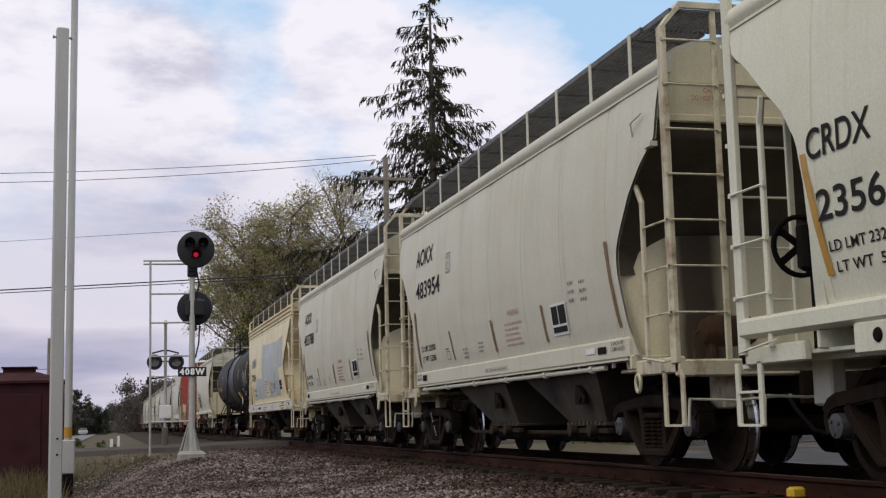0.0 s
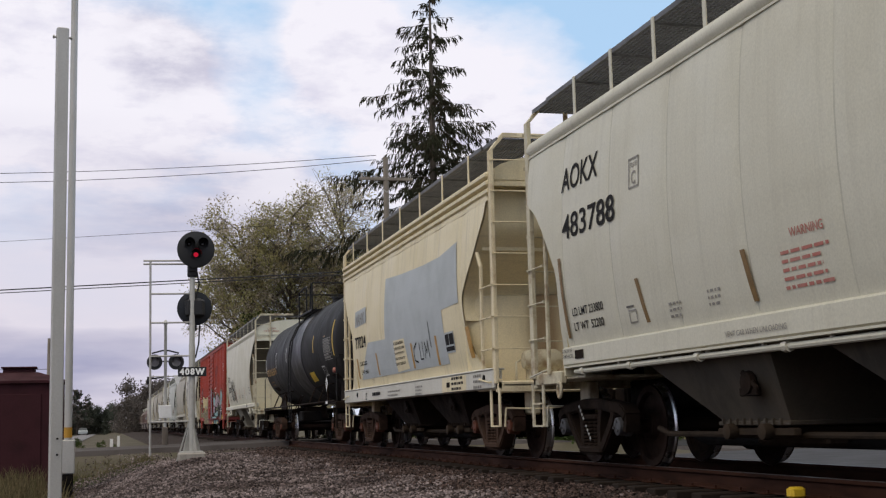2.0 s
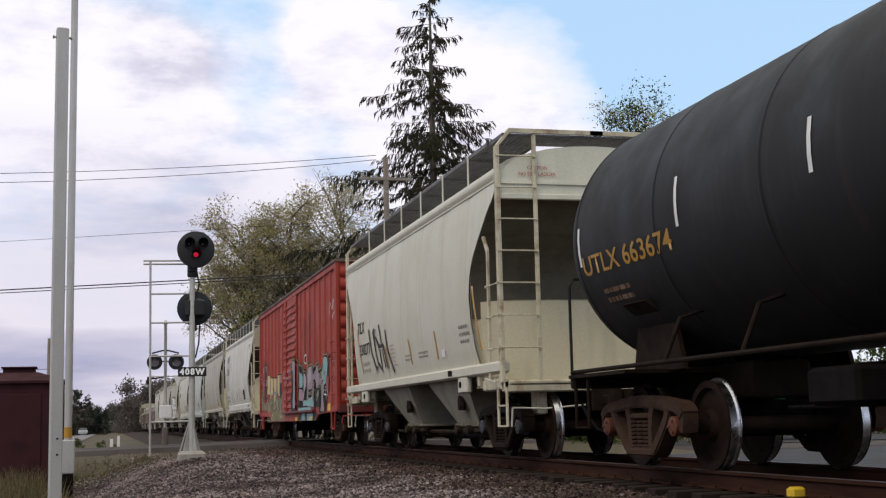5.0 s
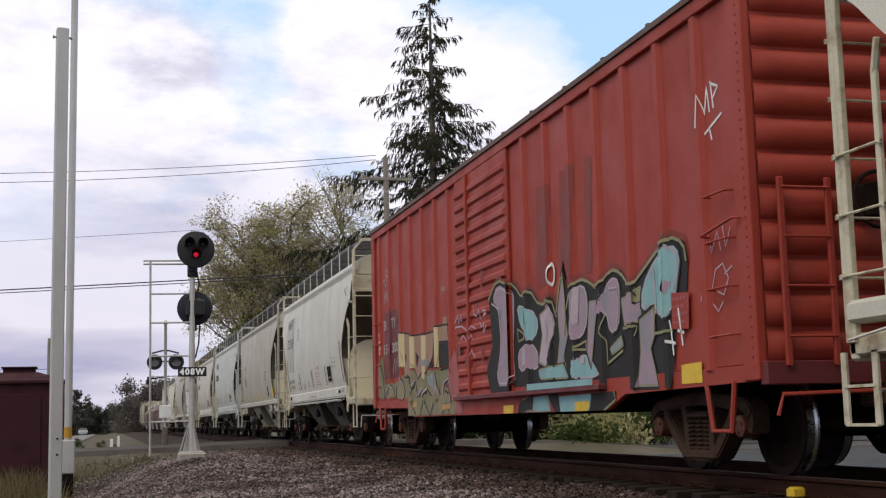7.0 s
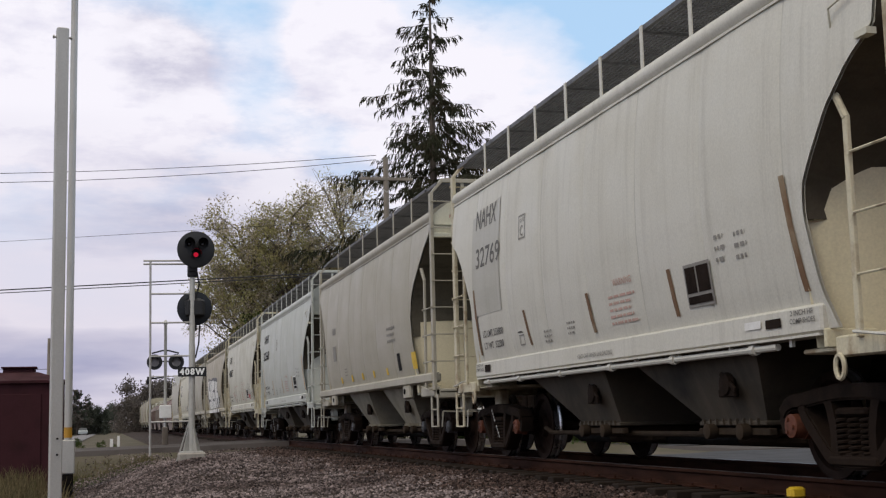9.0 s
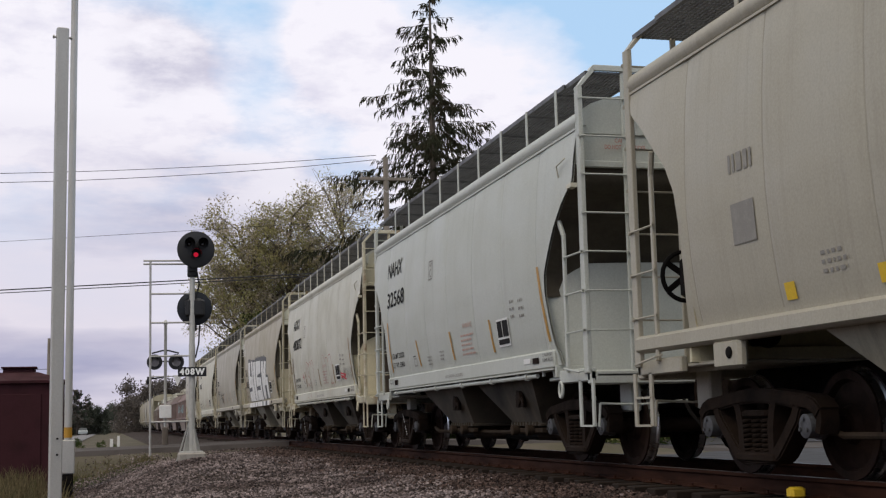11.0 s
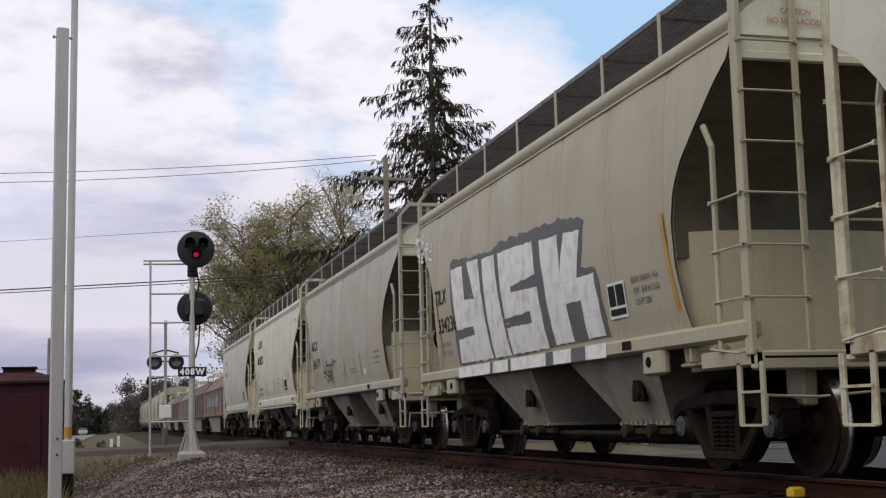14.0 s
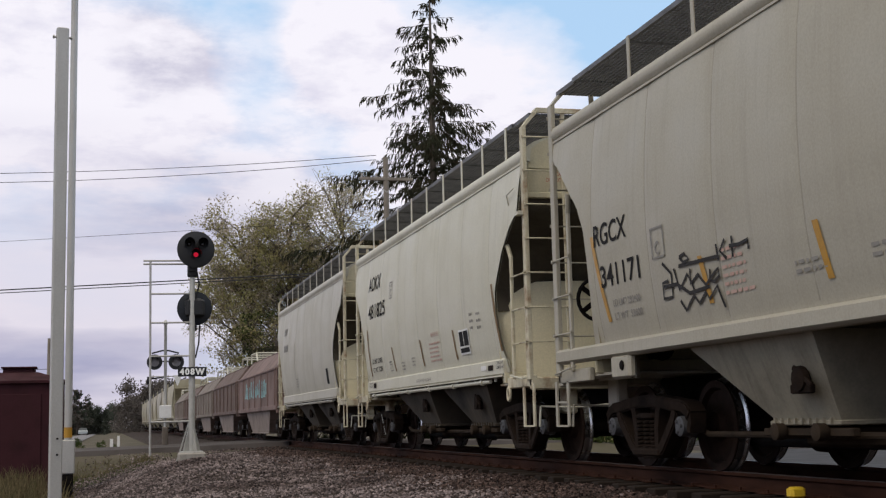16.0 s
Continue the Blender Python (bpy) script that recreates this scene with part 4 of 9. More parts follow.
def covered_hopper(label, y0, style, paint_mat, end_mat=None, marks=None, bay_mat=None, cap_mat=CAP_M, half=5.93, reach=6.5, bulk_mat=None, sill_mat=None, shift=0.0):
    car = thing("covered_hopper_car", label, "freight car", (0, y0, 0), "covered hopper cars of the train")
    P = paint_mat
    E_ = end_mat or P
    W = WORN_Y if P == CREAM_OLD else P if P in (PALE_BLUE, BEIGE, CHALK) else (TAN_E if P == TAN else WORN)
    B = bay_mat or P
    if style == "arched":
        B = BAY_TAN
    full = style != "flared"
    for sx in (-1, 1):
        part("side_sheet", lambda: shell_side(style, sx), P, car, "bulging painted steel side", key=("side", style, sx))
        # eave: a rounded roof edge, or stepped mouldings
        def eave():
            s = Shape()
            if style == "ribbed":
                for i in range(4):
                    z = 3.66 + 0.115 * i
                    s.box(min(sx * 1.44, sx * (1.535 + 0.014 * i)), max(sx * 1.44, sx * (1.535 + 0.014 * i)), -5.83, 5.83, z, z + 0.082, 0.02)
                    s.box(min(sx * 1.44, sx * 1.50), max(sx * 1.44, sx * 1.50), -5.83, 5.83, z + 0.082, z + 0.115)
                return s
            prof = [(1.40, 3.94), (1.50, 3.94), (1.525, 3.98), (1.53, 4.03), (1.51, 4.09), (1.46, 4.125), (1.38, 4.13)]
            s.prism([(sx * a, b) for a, b in prof], "y", -5.85, 5.85)
            s.prism([(sx * a, b) for a, b in [(1.42, 3.90), (1.515, 3.90), (1.515, 3.925), (1.42, 3.925)]], "y", -5.83, 5.83)
            return s
        part("roof_edge", eave, P, car, "", key=("eave", style, sx))
        def sill():
            s = Shape()
            if style == "flared":
                s.box(min(sx * 1.40, sx * 1.52), max(sx * 1.40, sx * 1.52), -4.76, 4.76, 1.17, 1.395, 0.02)
                s.box(min(sx * 1.30, sx * 1.52), max(sx * 1.30, sx * 1.52), -4.72, 4.72, 1.15, 1.17)
                for k in range(9):
                    y = -4.2 + k * 1.05
                    s.box(min(sx * 1.44, sx * 1.47), max(sx * 1.44, sx * 1.47), y - 0.02, y + 0.02, 1.09, 1.15)
                s.tube([(sx * 1.47, -4.0, 1.10), (sx * 1.47, 4.45, 1.10)], 0.03, 8)
                for y in (-3.6, -2.0, -0.4, 1.2, 2.8, 4.2):
                    s.tube([(sx * 1.47, y - 0.04, 1.10), (sx * 1.47, y + 0.04, 1.10)], 0.048, 8)
            elif style == "arched":
                s.box(min(sx * 1.38, sx * 1.55), max(sx * 1.38, sx * 1.55), -5.88, 5.88, 1.20, 1.37, 0.03)
                for sg in (-1, 1):
                    a, b = sorted((sg * 3.65, sg * 4.15))
                    s.box(min(sx * 1.44, sx * 1.54), max(sx * 1.44, sx * 1.54), a, b, 0.96, 1.22, 0.03)
                    s.prism([(sg * 4.15, 1.20), (sg * 4.95, 1.20), (sg * 5.28, 0.98), (sg * 4.15, 0.98)], "x", sx * 1.20, sx * 1.24)
            else:
                s.box(min(sx * 1.40, sx * 1.545), max(sx * 1.40, sx * 1.545), -5.85, 5.85, 0.99, 1.27, 0.02)
                s.box(min(sx * 1.36, sx * 1.56), max(sx * 1.36, sx * 1.56), -5.85, 5.85, 1.255, 1.285, 0.01)
            return s
        part("side_sill", sill, sill_mat or P, car, "painted side sill", key=("sill", style, sx))
        if style == "arched":
            for sg in (-1, 1):
                part("lifting_hole", lambda: Shape().lathe([(0.001, -0.012), (0.045, -0.012), (0.055, 0.0), (0.045, 0.012), (0.001, 0.012)], "x", n=14), GRIME_D, car, "dark jacking hole", (sx * 1.545, sg * 3.82, 1.10), "hole")
        # running board and its posts
        part("running_board", lambda: grating_shape(min(sx * 0.72, sx * 1.43), max(sx * 0.72, sx * 1.43), -5.25, 5.25, 4.58), GRATE, car, "dark steel grating walkway", key=("board", sx))
        first, gap, count = {"flared": (-4.97, 1.15, 9), "arched": (-4.23, 1.55, 6), "ribbed": (-4.55, 1.6, 7)}[style]
        for k in range(count):
            y = first + gap * k
            part("walkway_post", lambda: Shape().box(sx * 1.45 - 0.006, sx * 1.45 + 0.006, -0.034, 0.034, 4.06, 4.585), P, car, "flat steel post", (0, y, 0), ("post", sx))
            part("walkway_bracket", lambda: Shape().box(min(sx * 0.72, sx * 1.43), max(sx * 0.72, sx * 1.43), -0.012, 0.012, 4.505, 4.53), GRATE, car, "", (0, y, 0), ("bracket", sx))
    prof = [(1.44 * math.cos(a), 4.09 + 0.33 * math.sin(a)) for a in (math.pi * k / 14 for k in range(15))]
    part("roof", lambda: Shape().prism(prof + [(-1.40, 4.0), (1.40, 4.0)], "y", -5.74, 5.74), P, car, "", key="roof")
    for k in range(4):
        part("hatch", lambda: Shape().lathe([(0.36, 4.25), (0.38, 4.28), (0.38, 4.36), (0.30, 4.40), (0.02, 4.42)], "z", n=20), P, car, "round roof hatch", (0, -3.9 + 2.6 * k, 0.12), "hatch")
    for sg in (-1, 1):
        pn, sl, bk = (lambda i: (lambda: end_walls(style, sg)[i]))(0), (lambda i: (lambda: end_walls(style, sg)[i]))(1), (lambda i: (lambda: end_walls(style, sg)[i]))(2)
        part("end_panel", pn, CHALK if style == "arched" else E_, car, "cream upper end panel", key=("panel", style, sg))
        # flared and arched sheets carry the overhang's shade in their paint; ribbed stays cream
        part("slope_sheet", sl, {"flared": SLOPE_DIRT_SHADE, "arched": SLOPE_OLIVE, "ribbed": CREAM_OLD}[style], car, "sloping sheet under the car end", key=("slope", style, sg))
        part("end_bulkhead", bk, bulk_mat or E_, car, "stained cream lower bulkhead", key=("bulk", style, sg))
        def platform():
            s = Shape()
            a, b = sorted((sg * 4.3, sg * half))
            s.box(-1.42, 1.42, a, b, 1.02, 1.06, 0.01)
            a, b = sorted((sg * (half - 0.10), sg * half))
            s.box(-1.50, 1.50, a, b, 0.93, 1.10, 0.02)
            for sx in (-1, 1):
                a, b = sorted((sg * 4.9, sg * half))
                s.box(min(sx * 1.42, sx * 1.50), max(sx * 1.42, sx * 1.50), a, b, 0.97, 1.13, 0.015)
                # tie-down eye
                if style == "flared":
                    s.tube([(sx * 1.50, sg * 4.95 + 0.06 * math.cos(t), 0.90 + 0.09 * math.sin(t)) for t in (k * math.pi / 6 for k in range(13))], 0.02, 6)
            a, b = sorted((sg * (half - 0.5), sg * (half - 0.2)))
            s.box(-0.95, -0.80, a, b, 0.62, 1.02, 0.02)
            return s
        part("end_platform", platform, W, car, "end sill and platform", key=("platform", style, sg, half))
        part("crosswalk", lambda: grating_shape(-1.40, 1.40, min(sg * 5.25, sg * 5.9), max(sg * 5.25, sg * 5.9), 4.58), GRATE, car, "steel grating end walkway", key=("cross", sg))
        # brake rigging pipes on the platform
        part("end_pipe", lambda: Shape().tube([(-1.35, sg * 5.82, 0.72), (-0.9, sg * 5.9, 0.70), (-0.3, sg * 5.88, 0.74)], 0.014, 6).tube([(-1.35, sg * 5.82, 0.72), (-1.37, sg * 5.82, 0.46)], 0.014, 6), P, car, "uncoupling lever", key=("lever", sg))
        for sx in (-1, 1):
            def stile():
                s = Shape()
                a, b = sorted((sg * 5.80, sg * 5.93))
                s.box(min(sx * 1.47, sx * 1.525), max(sx * 1.47, sx * 1.525), a, b, 1.06, 4.40, 0.008)
                s.loft([[(sx * 1.525, sg * 5.93, 4.38), (sx * 1.525, sg * 5.80, 4.38), (sx * 1.47, sg * 5.80, 4.40), (sx * 1.47, sg * 5.93, 4.40)],
                        [(sx * 1.32, sg * 5.93, 4.65), (sx * 1.32, sg * 5.80, 4.65), (sx * 1.30, sg * 5.80, 4.59), (sx * 1.30, sg * 5.93, 4.59)]], True)
                s.box(min(sx * 1.32, sx * -0.1), max(sx * 1.32, sx * -0.1), sg * 5.92 - 0.02, sg * 5.92 + 0.02, 4.58, 4.65, 0.005)
                return s
            part("corner_post", stile, W, car, "corner ladder post", key=("stile", sx, sg))
            ry, rt = {"flared": (5.26, 2.74), "arched": (5.36, 2.98), "ribbed": (5.30, 2.80)}[style]
            part("ladder_rail", lambda: Shape().box(sx * 1.515 - 0.02, sx * 1.515 + 0.02, sg * ry - 0.03, sg * ry + 0.03, 1.10, rt, 0.008).tube([(sx * 1.515, sg * ry, rt - 0.02), (sx * 1.54, sg * (ry - 0.10), rt + 0.2)], 0.03, 6), W, car, "", key=("srail", style, sx, sg))
            part("ladder_rail", lambda: Shape().box(sx * 0.95 - 0.03, sx * 0.95 + 0.03, sg * 5.9 - 0.02, sg * 5.9 + 0.02, 1.06, 4.60, 0.008), W, car, "", key=("erail", sx, sg))
            for k in range(7):
                z = 1.55 + 0.45 * k
                part("rung", lambda: Shape().tube([(-0.30, 0, 0), (0.30, 0, 0)], 0.011, 6).box(-0.30, -0.275, -0.014, 0.014, -0.018, 0.018).box(0.275, 0.30, -0.014, 0.014, -0.018, 0.018), W, car, "", (sx * 1.235, sg * 5.935, z), "rung_end")
                if z < 2.75:
                    part("rung", lambda: Shape().tube([(0, -0.30, 0), (0, 0.30, 0)], 0.011, 6).box(-0.014, 0.014, -0.30, -0.275, -0.018, 0.018).box(-0.014, 0.014, 0.275, 0.30, -0.018, 0.018), W, car, "", (sx * 1.54, sg * 5.60, z), "rung_side")
            def steps():
                t = Shape()
                a, b = (5.58, 5.98) if style != "arched" else (5.62, 6.02)
                for y in (a, b):
                    t.box(sx * 1.49 - 0.010, sx * 1.49 + 0.010, sg * y - 0.035, sg * y + 0.035, 0.47, 1.0)
                for z in (0.46, 0.74) if style == "arched" or sg > 0 else (0.46,):
                    t.box(sx * 1.49 - 0.02, sx * 1.49 + 0.02, min(sg * a, sg * b), max(sg * a, sg * b), z, z + 0.022)
                return t
            part("sill_step", steps, W, car, "hanging step", key=("step", style, sx, sg))
            part("grab_iron", lambda: Shape().tube([(sx * 1.51, sg * 5.28, 1.16), (sx * 1.58, sg * 5.28, 1.14), (sx * 1.58, sg * 5.80, 1.08), (sx * 1.51, sg * 5.80, 1.10)], 0.012, 6), P, car, "", key=("grab", sx, sg))
    for x, z, r in ((-0.98, 0.375, 0.03), (-0.55, 0.30, 0.055), (0.5, 0.31, 0.06)):
        part("brake_pipe", lambda: Shape().tube([(x, -3.25, z + 0.06), (x, -3.0, z), (x, 3.0, z), (x, 3.25, z + 0.06)], r, 8), GRIME_D if r > 0.04 else OUTLET_M, car, "", key=("pipe", x))
    part("reservoir", lambda: Shape().lathe([(0.02, -0.85), (0.16, -0.82), (0.20, -0.72), (0.20, 0.72), (0.16, 0.82), (0.02, 0.85)], "y", (0.25, 0, 0.52), 14), GRIME_D, car, "dark air reservoir", key="reservoir")
    part("centre_sill", lambda: Shape().box(-0.22, 0.22, -half + 0.1, half - 0.1, 0.66, 1.02, 0.02), GRIME_D, car, "", key=("csill", half))
    zl = 0.49
    for k, (t0, t1, b0, b1) in enumerate(((2.5, 0.25, 1.38, 0.38), (-1.2, -3.65, -2.15, -3.38)) if style == "arched" else ((2.85, 0.05, 1.42, 0.22), (-0.6, -3.5, -1.92, -3.12))):
        y = (b0 + b1) / 2
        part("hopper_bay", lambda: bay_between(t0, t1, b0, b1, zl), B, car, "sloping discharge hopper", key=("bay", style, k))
        part("outlet_gate", lambda: outlet_shape(y, zl), OUTLET_M, car, "discharge gate with pipes", key=("outlet", style, k))
        for sx in (-1, 1):
            part("vibrator_bracket", lambda: crank_shape(sx), GRIME, car, "", (0, y - 0.25, 0), ("crank", sx))
    bx = -1.12 if style == "arched" else -0.35
    bw = part("brake_wheel", lambda: Shape().tube([(0.25 * math.cos(a), 0, 0.25 * math.sin(a)) for a in (k * math.pi / 12 for k in range(25))], 0.024, 6)
              .tube([(0, 0.02, 0), (0, -0.25, 0)], 0.05, 10), GRIME_D, car, "dark hand brake wheel", (bx, 5.50, 1.96), "brake_wheel")
    for k in range(5):
        part("spoke", lambda: Shape().box(-0.03, 0.03, -0.012, 0.012, 0.04, 0.245, 0.004), GRIME_D, bw, "", Matrix.Rotation(k * 1.2566 + 0.3, 4, "Y"), "brake_spoke")
    part("brake_housing", lambda: Shape().box(-0.16, 0.16, 5.16, 5.32, 1.72, 2.12, 0.03).box(-0.05, 0.05, 5.18, 5.30, 1.06, 1.75, 0.01), GRIME_D, car, "dark gear housing of the hand brake", (bx, 0, 0), "brake_housing")
    part("brake_cylinder", lambda: Shape().lathe([(0.02, 4.65), (0.15, 4.66), (0.17, 4.75), (0.17, 5.23), (0.12, 5.28)], "y", (-0.7, 0, 1.33), 16).box(-0.9, -0.5, 4.7, 5.18, 1.06, 1.2, 0.02), GRIME, car, "", key="brake_cyl")
    if style == "ribbed" or bulk_mat is CREAM_R1:
        part("air_reservoir", lambda: Shape().lathe([(0.02, -0.62), (0.12, -0.60), (0.16, -0.52), (0.16, -0.10), (0.12, -0.03), (0.02, -0.01)], "x", (-0.25, -5.15, 1.42), 16).box(-0.80, -0.74, -5.22, -5.08, 1.06, 1.30, 0.01).box(-0.42, -0.36, -5.22, -5.08, 1.06, 1.30, 0.01)
             .tube([(-0.9, -5.15, 1.42), (-0.98, -5.2, 1.38), (-1.0, -5.25, 1.10)], 0.018, 6), WORN if style == "ribbed" else GRIME_B, car, "stained air reservoir on the end platform", key=("reservoir", style == "ribbed"))
    add_trucks(car, (-4.55, 4.80) if style != "arched" else (-4.66, 4.10), cap_mat, GRIME_B if style == "ribbed" else GRIME)
    add_couplers(car, half, reach)
    if P.name not in SEAM_M:
        c = SEAM[P.name]
        SEAM_M[P.name] = material("grimy_weld_on_" + P.name, tuple(v * 0.80 for v in c), tuple(v * 0.97 for v in c), 0.95, 1.6, 0.7, 0, 0.05, 60, stretch=(1, 1, 0.6))
    if style != "ribbed":
        for k in range(-3, 4):
            if k % 2 or style == "arched" or paint_mat in (PALE, BEIGE_S):
                patch(car, ragged([(1.48 * k - 0.022, 1.42), (1.48 * k + 0.020, 1.42), (1.48 * k + 0.026, 2.6), (1.48 * k + 0.015, 3.88), (1.48 * k - 0.015, 3.88), (1.48 * k - 0.024, 2.6)], 0.006, 40 + k, 0.2), lambda z: skin_hopper(z) - 0.013, SEAM_M[P.name], "weld_seam", 0.0)
    if marks:
        before = set(car.children)
        marks(car)
        for ob in car.children:
            if ob not in before and not ob.name.startswith("end_lettering"):
                ob.location.y += shift
    return car


# ---- tank car ----
TANK_R, TANK_Z = 1.46, 2.60


def skin_tank(z):
    return math.sqrt(max(TANK_R ** 2 - (z - TANK_Z) ** 2, 0.01))


def tank_car(y0):
    car = thing("tank_car", "black tank car with orange lettering and a railed top platform", "freight car", (0, y0, 0))
    prof = [(0.02, -7.66), (0.5, -7.63), (0.95, -7.54), (1.25, -7.40), (1.41, -7.23), (TANK_R, -7.05), (TANK_R, -0.35), (TANK_R, 7.05), (1.41, 7.23), (1.25, 7.40), (0.95, 7.54), (0.5, 7.63), (0.02, 7.66)]
    part("tank_shell", Shape().lathe(prof, "y", (0, 0, TANK_Z), 64), BLACK_T, car, "matt black cylindrical tank")
    for y in (-7.0, -4.4, 2.6, 4.8, 7.0):
        part("weld_band", Shape().lathe([(TANK_R + 0.001, y - 0.03), (TANK_R + 0.006, y - 0.02), (TANK_R + 0.006, y + 0.02), (TANK_R + 0.001, y + 0.03)], "y", (0, 0, TANK_Z), 64, False), BLACK_T, car)
    part("jacket_band", Shape().lathe([(TANK_R, -1.52), (TANK_R + 0.03, -1.50), (TANK_R + 0.03, 0.55), (TANK_R, 0.57)], "y", (0, 0, TANK_Z), 64, False), BLACK_G, car, "rubbed grey jacket band round the tank")
    for sg in (-1, 1):
        a, b = sorted((sg * 5.0, sg * 7.3))
        part("stub_sill", Shape().box(-0.35, 0.35, a, b, 0.72, 1.12, 0.03), GRIME, car, "", smooth=False)
        s = Shape().box(-1.48, 1.48, sg * 7.25 - 0.06, sg * 7.25 + 0.06, 0.90, 1.08, 0.02)
        a, b = sorted((sg * 5.6, sg * 7.3))
        s.box(-1.50, -0.35, a, b, 1.02, 1.06).box(0.35, 1.50, a, b, 1.02, 1.06)
        part("end_platform", s, GRIME, car, "brown end sill platform", smooth=False)
        for sx in (-1, 1):
            s = Shape()
            s.prism([(sg * 5.2, 1.05), (sg * 6.5, 1.05), (sg * 6.2, 2.0), (sg * 5.5, 1.9)], "x", sx * 0.95, sx * 1.0)
            s.loft([[(sx * 0.30, sg * 5.3, 1.10), (sx * 0.30, sg * 6.3, 1.10), (sx * 0.34, sg * 6.3, 1.10), (sx * 0.34, sg * 5.3, 1.10)], [(sx * 1.24, sg * 5.5, 1.80), (sx * 1.24, sg * 6.1, 1.80), (sx * 1.28, sg * 6.1, 1.78), (sx * 1.28, sg * 5.5, 1.78)]], True)
            part("saddle", s, GRIME, car, "brown steel tank saddle", smooth=False)
        for sx in (-1, 1):
            part("sill_step", Shape().tube([(sx * 1.45, sg * 7.2, 1.0), (sx * 1.45, sg * 7.2, 0.45), (sx * 1.45, sg * 6.8, 0.45), (sx * 1.45, sg * 6.8, 1.0)], 0.02, 6), GRIME, car, "hanging step")
            part("hand_rail", Shape().tube([(sx * 1.46, sg * 7.28, 1.05), (sx * 1.46, sg * 7.28, 2.1), (sx * 1.40, sg * 7.28, 2.2), (sx * 0.6, sg * 7.28, 2.2)], 0.018, 6), BLACK_T, car)
    for sx in (-1, 1):
        part("side_pipe", Shape().tube([(sx * 1.49, -7.2, 1.09), (sx * 1.49, 7.2, 1.09)], 0.024, 8), GRIME, car, "long side hand rail")
        for y in (-4.6, -3.0, 3.0, 4.6):
            part("pipe_bracket", Shape().tube([(sx * 1.49, y, 1.09), (sx * 1.30, y, 1.52), (sx * 1.05, y, 1.60)], 0.022, 6), GRIME, car)
        for y in (-0.02, 0.43):
            pts = [(sx * (skin_tank(z) + 0.10), y, z) for z in (3.9, 3.7, 3.4, 3.0, 2.6)] + [(sx * 1.58, y, 1.6), (sx * 1.54, y, 0.60)]
            part("ladder_rail", Shape().tube(pts, 0.022, 6), BLACK_T, car)
        for k in range(9):
            z = 0.62 + 0.37 * k
            x = sx * (skin_tank(max(z, 1.9)) + 0.10 if z > 2.5 else 1.56)
            part("rung", Shape().tube([(x, -0.02, z), (x, 0.43, z)], 0.013, 6), BLACK_T, car)
        part("ladder_brace", Shape().tube([(sx * 1.54, -0.02, 0.62), (sx * 1.40, -1.4, 1.35)], 0.018, 6).tube([(sx * 1.54, 0.43, 0.62), (sx * 1.40, -1.0, 1.35)], 0.018, 6), GRIME, car)
    # top platform, rails, manway and valves
    for sx in (-1, 1):
        part("platform", grating_shape(min(sx * 0.62, sx * 1.18), max(sx * 0.62, sx * 1.18), -1.75, 0.98, 3.80), BLACK_T, car, "black grating platform")
        part("platform_rail", Shape().tube([(sx * 1.16, 0.95, 3.35), (sx * 1.16, 0.95, 4.44), (sx * 1.16, 0.88, 4.50), (sx * 1.16, -0.42, 4.56), (sx * 1.16, -0.52, 4.50), (sx * 1.16, -0.55, 3.80)], 0.024, 6), BLACK_T, car, "black tubular rail")
        part("platform_rail", Shape().tube([(sx * 1.16, -1.28, 3.72), (sx * 1.16, -1.30, 4.40), (sx * 1.16, -1.38, 4.50), (sx * 1.16, -1.62, 4.54), (sx * 1.16, -1.64, 3.72)], 0.026, 6), BLACK_T, car, "black tubular rail")
    for y, z in ((-1.63, 4.55), (0.95, 4.46)):
        part("platform_rail", Shape().tube([(-1.16, y, z), (1.16, y, z)], 0.022, 6), BLACK_T, car, "black tubular rail")
    part("manway", Shape().lathe([(0.42, 3.98), (0.42, 4.16), (0.46, 4.16), (0.46, 4.22), (0.1, 4.26)], "z", (0, -0.9, 0), 20), BLACK_T, car, "round manway lid")
    part("valve", Shape().lathe([(0.12, 4.0), (0.12, 4.25), (0.05, 4.3)], "z", (-0.2, -0.2, 0), 12), BLACK_T, car)
    part("bottom_outlet", Shape().lathe([(0.25, 1.15), (0.25, 0.9), (0.15, 0.8), (0.15, 0.6)], "z", (0, 0.0, 0), 16), GRIME_D, car)
    part("brake_rod", Shape().tube([(-0.5, -4, 0.62), (-0.5, 4, 0.62)], 0.02, 6).tube([(0.4, -4, 0.70), (0.4, 4, 0.70)], 0.03, 6).box(-0.9, -0.3, 2.2, 3.0, 0.62, 0.95, 0.04), GRIME_D, car)
    tank_marks(car)
    add_trucks(car, (-6.0, 6.0), CAP_R, frame_mat=GRIME_B)
    add_couplers(car, 7.3, 8.0)
    return car


